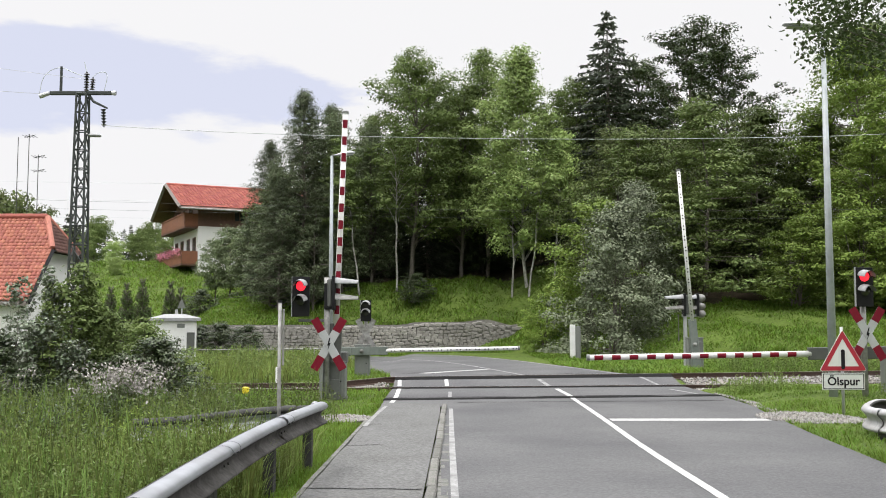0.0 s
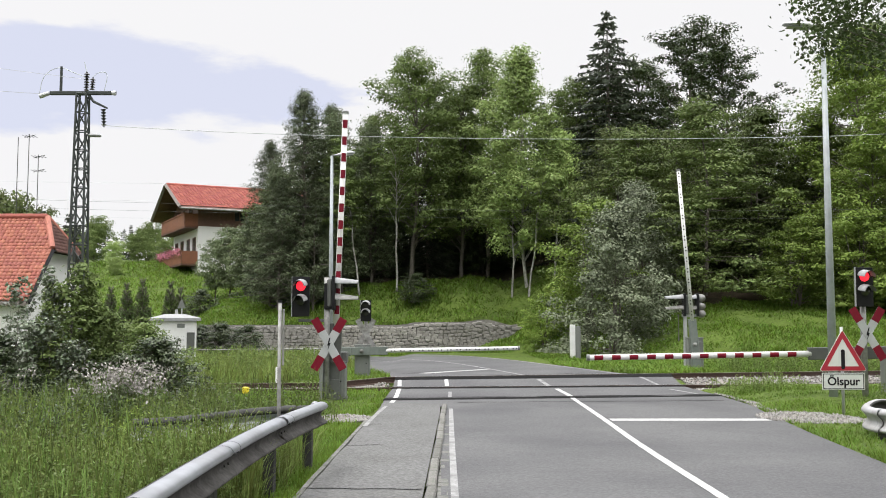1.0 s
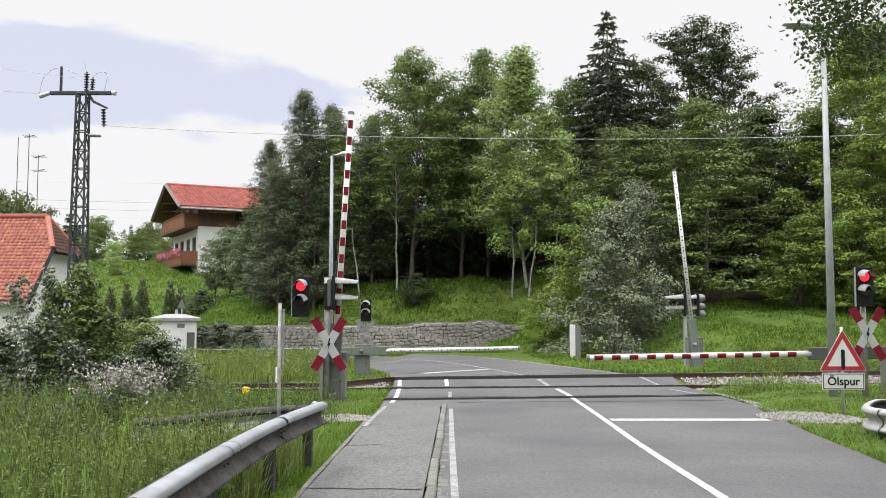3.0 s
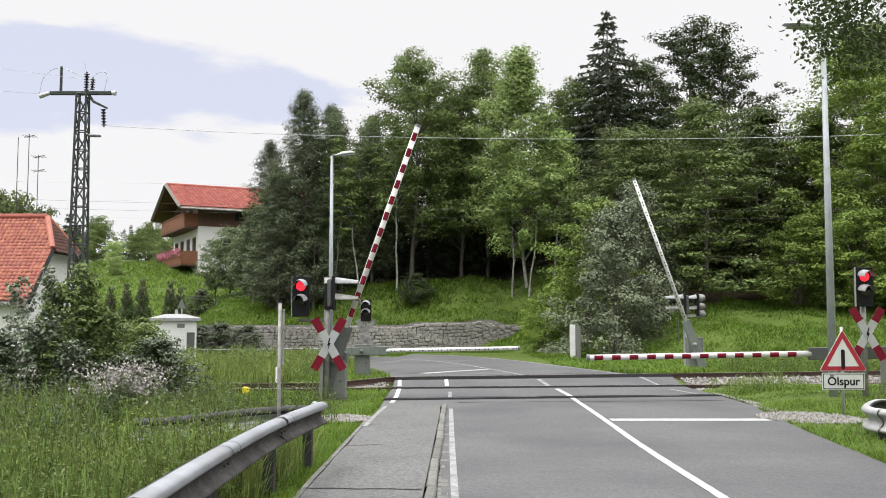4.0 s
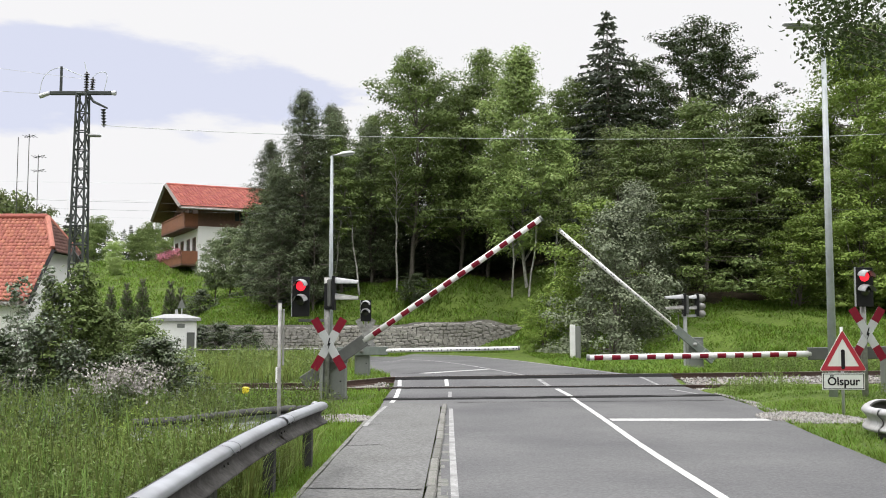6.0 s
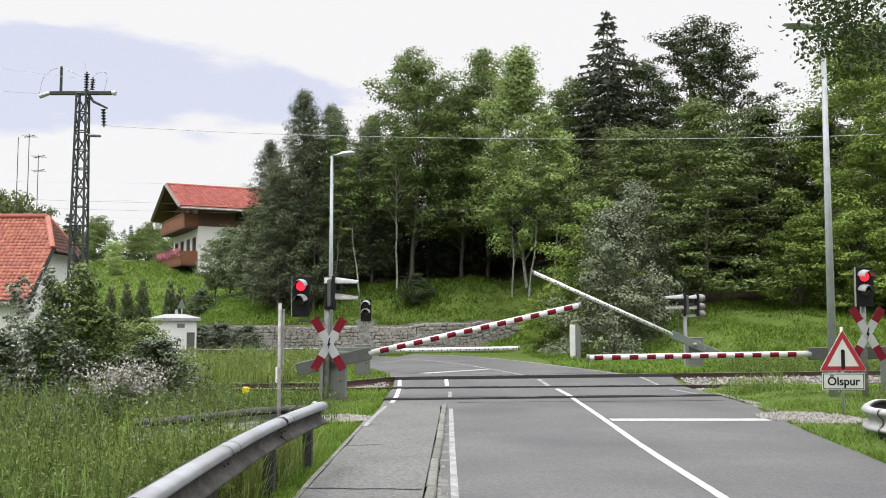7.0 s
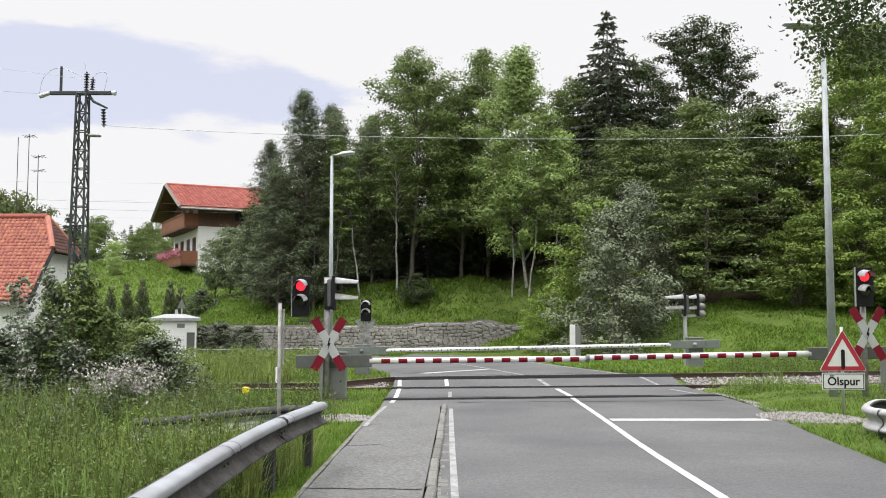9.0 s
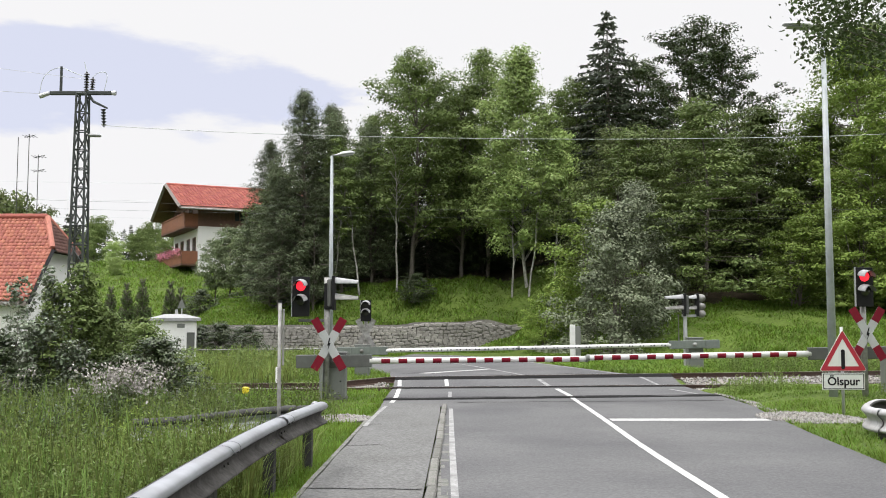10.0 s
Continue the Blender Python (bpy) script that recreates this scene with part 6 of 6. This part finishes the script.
def blades(n, region, h0, h1, w, mat_, seed, name, label, lean=0.35, patch=0.0):
    """Grass over a region (x0, x1, y0, y1, test): one bent two-piece blade each."""
    g = np.random.default_rng(seed)
    x0, x1, y0, y1, test = region
    x, y = g.uniform(x0, x1, n), g.uniform(y0, y1, n)
    ok = test(x, y) & ~inside(ROAD_POLY, x, y)
    x, y = x[ok], y[ok]
    n = len(x)
    hh = g.uniform(h0, h1, n)
    if patch:
        f = np.array([noise.noise((a * 0.9, b * 0.9, seed)) for a, b in zip(x, y)])
        hh *= 1 + patch * np.clip(f * 1.6, -0.75, 1)
    th = g.uniform(0, 2 * math.pi, n)
    side = np.stack([np.cos(th), np.sin(th), np.zeros(n)], -1)
    fw = np.stack([-np.sin(th), np.cos(th), np.zeros(n)], -1)
    P = np.stack([x, y, height(x, y) - 0.03], -1)
    up = np.zeros((n, 3))
    up[:, 2] = 1
    ln = (lean * g.uniform(0.2, 1.3, n) * hh)[:, None]
    wd = (w * g.uniform(0.6, 1.4, n))[:, None]
    a, b = P - side * wd / 2, P + side * wd / 2
    c = P + up * hh[:, None] * 0.6 + fw * ln * 0.35 + side * wd * 0.4
    d = P + up * hh[:, None] * 0.6 + fw * ln * 0.35 - side * wd * 0.4
    e = P + up * (hh * 0.95)[:, None] + fw * ln
    V = np.stack([a, b, c, d, e], 1).reshape(-1, 3)
    k = 5 * np.arange(n)[:, None]
    T = np.concatenate([k + [0, 1, 2], k + [0, 2, 3], k + [3, 2, 4]], 0)
    ob = new(name, np_mesh(name, V, T, M[mat_]))
    tagged(ob, label, "grass", kind="stuff")


def wedge(x, y):
    """Ground that the eye can see."""
    return np.abs(x) < 0.47 * y + 0.6


def build_grass():
    rail_x = lambda y: np.interp(y, [0, 5.5, 7.9, 11], [-1.58, -1.55, -1.5, -1.4])
    clear = lambda x, y: ~((y - near_rail(x) > np.where(x < 0, -1.7, -0.9)) & (y - near_rail(x) < 2.6))
    blades(70000, (-12, -1.5, 4.2, 24, lambda x, y: wedge(x, y) & (x < rail_x(y) - 0.12) & clear(x, y) & ~((x > -4.6) & (y > 17.0)) & ~((x > -3.3) & (y > 12.2))), 0.25, 0.66, 0.0075, "grass_dry", 1, "meadow_grass", "tall uncut green and straw meadow grass", 0.85, 0.7)
    blades(42000, (-2.5, -1.27, 5, 16.3, lambda x, y: ((x > rail_x(y) - 0.2) | (y > 11.2)) & (x < -1.30 + 0.012 * np.maximum(0, y - 9) - 0.25 * smooth((y - 15) / 1.3))), 0.04, 0.13, 0.009, "grass", 2, "verge_grass", "short bright green verge grass", 0.6, 0.7)
    blades(32000, (-6.0, -1.25, 12.2, 24.1, lambda x, y: (x > np.where(y > 17, -4.8, -3.4)) & ~((x > -2.75) & (y > 16.1) & (y < 17.9 + 0.25 * (x + 1.2)))), 0.03, 0.13, 0.014, "grass", 3, "verge_grass", "short bright green verge grass", 0.6, 0.5)
    gravel_patch = lambda x, y: ((x - 6.35) / 0.9) ** 2 + ((y - 17.1) / 1.0) ** 2 < 1
    blades(7000, (-4.2, -1.3, 27.6, 36, lambda x, y: x > -4.2), 0.04, 0.16, 0.02, "grass", 10, "verge_grass", "short bright green verge grass", 1.0, 0.6)
    blades(7000, (-3.6, -1.66, 8.6, 10.6, lambda x, y: y < 10.5 + 0.35 * (x + 2.2)), 0.45, 0.72, 0.011, "grass_dry", 11, "meadow_grass", "tall uncut green and straw meadow grass", 0.4, 0.3)
    blades(5000, (4.9, 6.6, 9.8, 12.4, lambda x, y: x > 5.02), 0.05, 0.16, 0.012, "grass", 12, "verge_grass", "tufted bright green verge grass", 0.7, 0.4)
    blades(60000, (4.75, 12, 9, 24.2, lambda x, y: wedge(x, y) & clear(x, y) & ~gravel_patch(x, y)), 0.03, 0.12, 0.014, "grass", 4, "verge_grass", "short bright green verge grass", 1.1, 0.7)
    blades(45000, (-16, -1.4, 26.8, 45, lambda x, y: wedge(x, y) & clear(x, y) & ~((x > -4.2) & (y < 36))), 0.25, 0.65, 0.028, "grass_dry", 5, "meadow_grass", "tall uncut green and straw meadow grass", 0.5, 0.6)
    blades(140000, (4.0, 24, 28, 52, lambda x, y: wedge(x, y) & clear(x, y) & ~wooded(x, y)), 0.05, 0.17, 0.035, "grass", 6, "bank_grass", "bright green grass on the bank", 1.3, 0.7)
    blades(70000, (-16, 12, 50, 64, lambda x, y: ((y > WALL_Y + 0.5) | (y < WALL_Y - 0.2)) & ~wooded(x, y)), 0.06, 0.24, 0.045, "grass", 7, "bank_grass", "bright green grass on the bank", 1.2, 0.7)
    blades(50000, (-40, -8, 50, 90, lambda x, y: wedge(x, y) & (y > WALL_Y + 0.5)), 0.08, 0.28, 0.07, "grass", 8, "bank_grass", "bright green grass on the bank", 1.2, 0.7)


build_grass()


def weeds(seed, n, xr, yr, h0, h1, leaf, mat_, head=None, name="weed_patch", label="", per=34, test=None):
    """Upright leafy stems; head: a material for a fluffy top."""
    g = np.random.default_rng(seed)
    x, y = g.uniform(*xr, n), g.uniform(*yr, n)
    if test is not None:
        ok = test(x, y)
        x, y = x[ok], y[ok]
        n = len(x)
    h = g.uniform(h0, h1, n)
    base = np.stack([x, y, height(x, y)], -1)
    tip = base + np.stack([g.normal(0, 0.17, n) * h, g.normal(0, 0.17, n) * h, h], -1)
    segs = [(a - (0, 0, 0.05), b, 0.007, 0.004) for a, b in zip(base, tip)]
    f = g.uniform(0.08, 1.0, (n, per))
    P = base[:, None] + (tip - base)[:, None] * f[..., None] + g.normal(size=(n, per, 3)) * (np.array([0.10, 0.10, 0.03]) * (1.25 - f[..., None] * 0.7))
    V, Fc = leaf_cards(P.reshape(-1, 3), leaf, g, 0.3, None, 0.38, 0.5)
    t = thing(name, label, "weeds", kind="stuff")
    part("stems", limb_mesh(segs, M["weed"]), None, t)
    part("leaves", np_mesh("leaves", V, Fc, M[mat_]), None, t)
    if head:
        k = 22
        Q = tip[:, None] + g.normal(size=(n, k, 3)) * np.array([0.07, 0.07, 0.06])
        V, Fc = leaf_cards(Q.reshape(-1, 3), 0.045, g)
        part("seed_heads", np_mesh("seed_heads", V, Fc, M[head]), None, t)


def build_weeds():
    left = lambda x, y: wedge(x, y) & (x < -1.75)

    def colony(seed, cut):
        return lambda x, y: left(x, y) & (np.array([noise.noise((a * 0.75, b * 0.55, seed)) for a, b in zip(x, y)]) > cut)

    weeds(41, 2800, (-9, -1.8), (7, 17), 0.3, 0.85, 0.042, "weed", None, label="leafy green meadow weeds", test=colony(3, -0.05))
    weeds(48, 1900, (-9, -1.8), (7, 17), 0.4, 1.0, 0.055, "leaf_dark", None, label="dark leafy meadow weeds", test=colony(9, 0.12))
    weeds(42, 1200, (-6.6, -2.4), (6.5, 13), 0.45, 0.9, 0.036, "leaf_bright", None, label="bright green leafy weeds", test=colony(15, 0.05))
    weeds(53, 2600, (-5.5, -1.85), (4.2, 9.5), 0.35, 0.78, 0.027, "weed", None, label="fine-leaved green weeds among the grass", per=80, test=colony(21, -0.1))
    weeds(54, 1300, (-8, -2.2), (9, 16), 0.45, 0.95, 0.038, "leaf_gloss", None, label="dark fine-leaved weeds among the grass", per=52, test=colony(27, 0.05))
    weeds(43, 64, (-4.5, -3.9), (12.5, 13.7), 0.85, 1.12, 0.07, "leaf_grey", "thistle", label="faded thistles with grey seed heads", test=left)
    weeds(45, 8, (-7.2, -6.2), (13.6, 15.6), 0.8, 1.05, 0.07, "leaf_grey", "thistle", label="faded thistles with grey seed heads", test=left)
    weeds(46, 250, (-12, -3.2), (27.6, 33), 0.5, 1.0, 0.09, "leaf_mid", None, label="leafy green meadow weeds")
    weeds(50, 70, (6.4, 8.2), (22.3, 24.2), 0.15, 0.4, 0.05, "weed", None, label="low leafy weeds at the road corner")
    weeds(51, 160, (8.3, 13.5), (28.6, 30.6), 0.25, 0.6, 0.06, "weed", None, label="leafy weeds beside the far barrier")
    weeds(47, 90, (8.5, 13), (19, 23.5), 0.2, 0.45, 0.06, "leaf_mid", None, label="low leafy weeds on the verge")


build_weeds()


def build_shrubs():
    S = ("trunk", "crown")
    spire = boughs(51, 2.8, [(0, 0.5), (0.3, 0.62), (0.65, 0.42), (1, 0.1)], 44, 0.085, "bark", "leaf_mid", base=0.06, per=26, clumps=4, clump=0.17, stems=2, trunk_r=0.02, droop=0.1, flat=0.7)
    thin = boughs(55, 2.7, [(0, 0.25), (0.6, 0.24), (1, 0.08)], 26, 0.085, "bark", "leaf_silver", base=0.2, per=12, clumps=3, clump=0.12, stems=2, trunk_r=0.014, flat=0.8)
    silver = boughs(52, 2.2, [(0, 0.6), (0.4, 0.85), (0.8, 0.5), (1, 0.15)], 44, 0.085, "bark", "leaf_silver", base=0.05, per=24, clumps=4, clump=0.17, stems=4, trunk_r=0.022, flat=0.7)
    c = boughs(53, 2.0, [(0, 1.0), (0.4, 1.2), (0.8, 0.8), (1, 0.25)], 56, 0.08, "bark", "leaf_mid", base=0.04, per=34, clumps=4, clump=0.2, stems=5, trunk_r=0.025)
    d = boughs(54, 2.1, [(0, 1.1), (0.4, 1.25), (0.8, 0.9), (1, 0.3)], 60, 0.085, "bark", "leaf_gloss", base=0.03, per=40, clumps=5, clump=0.24, stems=5, trunk_r=0.03)
    for x, y, k, rz in ((-6.65, 17.9, 0.98, 0), (-6.35, 18.5, 0.82, 140), (-6.98, 18.2, 0.86, 60), (-6.1, 18.3, 0.66, 200), (-7.35, 18.4, 0.72, 20)):
        plant("shrub", "tall loose green shrub beside the track", "bush", spire, x, y, rz=rz, scale=k, parts_=S)
    for x, y, k, rz in ((-7.75, 18.0, 1.0, 0), (-7.5, 18.3, 1.02, 90), (-8.0, 18.6, 0.96, 200), (-7.25, 18.0, 0.9, 130)):
        plant("shrub", "thin upright shoots with pale silvery leaves", "bush", thin, x, y, rz=rz, scale=k, parts_=S)
    for x, y, k, rz in ((-7.15, 17.6, 0.82, 0), (-6.55, 17.5, 0.62, 80), (-8.3, 18.0, 0.7, 150), (-5.35, 18.9, 0.62, 40)):
        plant("shrub", "silvery-leaved shrub catching the sky's light", "bush", silver, x, y, rz=rz, scale=k, parts_=S)
    for x, y, k, rz in ((-6.0, 19.6, 0.86, 0), (-7.1, 20.4, 0.62, 100), (-5.75, 19.0, 0.66, 60), (-8.6, 19.8, 0.62, 220), (-10.9, 33, 0.85, 40), (-12.6, 34, 1.0, 140)):
        plant("shrub", "rounded mid-green shrub in the meadow", "bush", c, x, y, rz=rz, scale=k, parts_=S)
    for x, y, k, rz in ((-9.3, 41, 0.8, 0), (-8.3, 42, 0.75, 80), (-10.0, 41.5, 0.75, 150), (-5.35, 18.2, 0.7, 10), (-5.75, 17.6, 0.56, 70), (-7.75, 17.3, 0.62, 120), (-8.25, 18.2, 0.72, 30), (-7.1, 17.2, 0.48, 200)):
        plant("shrub", "dark dense shrub growing beside the track", "bush", d, x, y, rz=rz, scale=k, parts_=S)
    plant("shrub", "dark round shrub on the grassy slope", "bush", d, -15.2, 62.0, rz=20, scale=0.85, parts_=S)
    plant("shrub", "dark low shrub under the trees", "bush", d, -1.6, 56.0, rz=20, scale=0.8, parts_=S)
    th = conifer(61, 3.0, 1.1, 0.0, "leaf_thuja", levels=44, droop=-0.5, dense=4, ragged=0.1, taper=0.9)
    for x, k in ((-13.6, 0.95), (-12.95, 1.0), (-12.3, 1.05), (-11.15, 1.02), (-10.75, 0.95)):
        plant("thuja", "narrow clipped dark green thuja", "bush", th, x, 40.5, rz=x * 100, scale=k)


build_shrubs()


def build_far_wood():
    g = np.random.default_rng(77)
    f1 = broadleaf(71, 7.0, 6.5, 0.03, 90, 110, 0.26, "bark", "leaf_mid", shape=0.5, clump=0.6)
    f2 = broadleaf(72, 6.0, 6.5, 0.03, 90, 110, 0.26, "bark", "leaf_light", shape=0.5, clump=0.6)
    f3 = conifer(73, 9.0, 3.6, 0.05, "needle", levels=22)
    for x, y, k, r in ((-34, 96, 0.95, 0), (-30, 100, 0.85, 50), (-38, 92, 1.05, 100), (-27.5, 104, 0.8, 150), (-33, 88, 0.7, 200), (-43, 98, 1.1, 20), (-29, 94, 0.62, 70)):
        plant("far_tree", "distant green deciduous tree on the hillside", "tree", f1, x, y, rz=r, scale=k * 0.64, group="distant hillside trees")
    for x, y, k, r in ((-31.5, 84, 0.62, 0), (-28.6, 86, 0.5, 50), (-36, 84, 0.75, 90), (-25.4, 90, 0.5, 150), (-26.6, 80, 0.36, 10)):
        plant("far_tree", "distant light green tree on the hillside", "tree", f2, x, y, rz=r, scale=k * 0.64, group="distant hillside trees")
    for i in range(26):
        x = -62 + i * 1.25 + g.normal(0, 0.4)
        plant("far_spruce", "distant dark spruce on the ridge", "tree", f3, x, 150 + g.uniform(-6, 6), rz=float(g.uniform(0, 360)), scale=float(g.uniform(0.55, 0.75)), group="distant ridge spruces")
    for x, y, k in ((-25.4, 62, 0.78), (-24.5, 60, 0.86), (-23.9, 63, 0.8), (-23.0, 62, 0.72)):
        plant("spruce_tree", "dark conifer behind the orange-roofed house", "tree", f3, x, y, rz=x * 40, scale=k)
    f4 = broadleaf(74, 9.0, 4.6, 0.2, 70, 60, 0.24, "bark", "leaf_dark", shape=0.6, clump=0.5)
    for x, y, k in ((-27.6, 61, 0.98), (-28.9, 60, 1.05), (-26.9, 63, 0.86)):
        plant("deciduous_tree", "dark deciduous tree behind the orange-roofed house", "tree", f4, x, y, rz=x * 30, scale=k)
    o1 = boughs(75, 5.0, [(0.2, 0.9), (0.5, 1.6), (0.8, 1.2), (1, 0.3)], 34, 0.13, "bark", "leaf_grey", base=0.2, per=70, clumps=4, clump=0.36, flat=0.65)
    o2 = boughs(76, 5.6, [(0.1, 1.0), (0.5, 1.7), (0.8, 1.2), (1, 0.3)], 38, 0.13, "bark", "leaf_mid", base=0.12, per=70, clumps=4, clump=0.38, flat=0.65)
    for x, y, k in ((-14.5, 67, 1.0), (-13.0, 65, 0.95), (-15.9, 69, 0.85)):
        plant("fruit_tree", "small grey-green tree before the chalet", "tree", o1, x, y, rz=x * 50, scale=k)
    for x, y, k in ((-11.8, 66, 1.25), (-10.9, 69, 1.5), (-12.9, 70, 1.1)):
        plant("fruit_tree", "small mid-green tree before the chalet", "tree", o2, x, y, rz=x * 50, scale=k)


build_far_wood()


def build_overhang():
    """A near tree whose crown reaches into view over the lamp; its trunk stands beyond the verge."""
    g = np.random.default_rng(88)
    x0, y0 = 10.2, 15.5
    t = thing("roadside_tree", "near tree overhanging the street lamp, shade in its leaf colour", "tree", pose(x0, y0, -0.1))
    segs = [((0, 0, -0.3), (0.0, 0.1, 3.0), 0.2, 0.15), ((0, 0.1, 3.0), (-0.2, 0, 6.5), 0.15, 0.09), ((-0.2, 0, 6.5), (0, 0, 10), 0.09, 0.03)]
    cs = []
    for k in range(90):
        a, r = g.uniform(0, 2 * math.pi), g.uniform(0.6, 2.2)
        cs.append((math.cos(a) * r, math.sin(a) * r, g.uniform(6.6, 10)))
    for k in range(30):
        rx = g.uniform(-4.2, -2.9)
        cs.append((rx, g.uniform(-1.2, 1.2), g.uniform(6.3 if rx < -3.7 else 6.0, 7.3)))
    for k in range(3):
        cs.append((g.uniform(-3.6, -2.9), g.uniform(-0.8, 0.8), g.uniform(5.5, 6.0)))
    cs = np.array(cs)
    for c in cs[::3]:
        s = np.array([-0.2 * min(1, c[2] / 6.5), 0.05, c[2] * 0.72])
        m = (s + c) / 2 + (0, 0, 0.2)
        segs += [(s, m, 0.04, 0.025), (m, c, 0.025, 0.006)]
    P = (cs[:, None] + g.normal(size=(len(cs), 120, 3)) * np.array([0.26, 0.26, 0.15])).reshape(-1, 3)
    V, Fc = leaf_cards(P, 0.085, g, 0.4)
    part("trunk", limb_mesh(segs, M["bark"]), None, t)
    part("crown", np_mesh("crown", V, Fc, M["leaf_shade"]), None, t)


build_overhang()


def build_gravel_patch(cx, cy, rx, ry, n, seed):
    g = np.random.default_rng(seed)
    a, r = g.uniform(0, 2 * math.pi, n), np.sqrt(g.uniform(0, 1, n))
    x, y = cx + rx * r * np.cos(a), cy + ry * r * np.sin(a)
    oct_v = np.array([(1, 0, 0), (-1, 0, 0), (0, 1, 0), (0, -1, 0), (0, 0, 1), (0, 0, -1)], float)
    oct_f = np.array([(0, 2, 4), (2, 1, 4), (1, 3, 4), (3, 0, 4), (2, 0, 5), (1, 2, 5), (3, 1, 5), (0, 3, 5)])
    s = g.uniform(0.012, 0.035, (n, 1, 1)) * g.uniform(0.6, 1.3, (n, 6, 3))
    V = oct_v[None] * s + np.stack([x, y, height(x, y) + 0.012], -1)[:, None]
    ob = new("gravel", np_mesh("gravel", V.reshape(-1, 3), (oct_f[None] + 6 * np.arange(n)[:, None, None]).reshape(-1, 3), M["stone"]))
    tagged(ob, "pale loose gravel at the road's edge", "gravel", kind="stuff")


build_gravel_patch(6.35, 17.1, 0.95, 1.1, 1500, 5)
build_gravel_patch(-1.95, 16.95, 0.75, 0.75, 1500, 6)
for k_, (ex, ey) in enumerate(((6.1, 19.0), (6.25, 20.6), (6.3, 22.4))):
    build_gravel_patch(ex + 0.03, ey, 0.1, 0.95, 120, 20 + k_)
build_wall_stones()


# ---- movement ----
def motions():
    near = [(0, 87.9), (2.75, 87.9), (3.0, 86.6), (3.4, 81.2), (3.8, 74.6), (4.0, 70.8), (4.5, 61.6), (5.0, 53.1), (5.5, 44.4), (5.7, 40.7), (6.2, 30.6), (6.8, 18.1), (7.0, 12.8), (7.2, 8.0), (7.5, 3.9), (7.7, 0.9), (7.85, 0.55), (10, 0.55)]
    far = [(0, 85.8), (2.7, 85.8), (3.0, 84.4), (3.4, 80.2), (3.8, 74.1), (4.0, 70.8), (4.5, 62.7), (5.0, 55.5), (5.5, 48.5), (5.7, 45.4), (6.2, 37.3), (6.8, 27.3), (7.0, 24.2), (7.2, 20.9), (7.5, 15.7), (7.7, 11.4), (8.0, 5.8), (8.2, 2.4), (8.5, -0.6), (8.7, -1.2), (10, -1.2)]
    base = ARMS["near_left"].matrix_local.copy()
    walk(ARMS["near_left"], [(t, base @ Matrix.Rotation(radians(-a), 4, "Y")) for t, a in near])
    base = ARMS["far_right"].matrix_local.copy() @ Matrix.Rotation(math.pi, 4, "Z")
    walk(ARMS["far_right"], [(t, base @ Matrix.Rotation(radians(-a), 4, "Y")) for t, a in far])


motions()
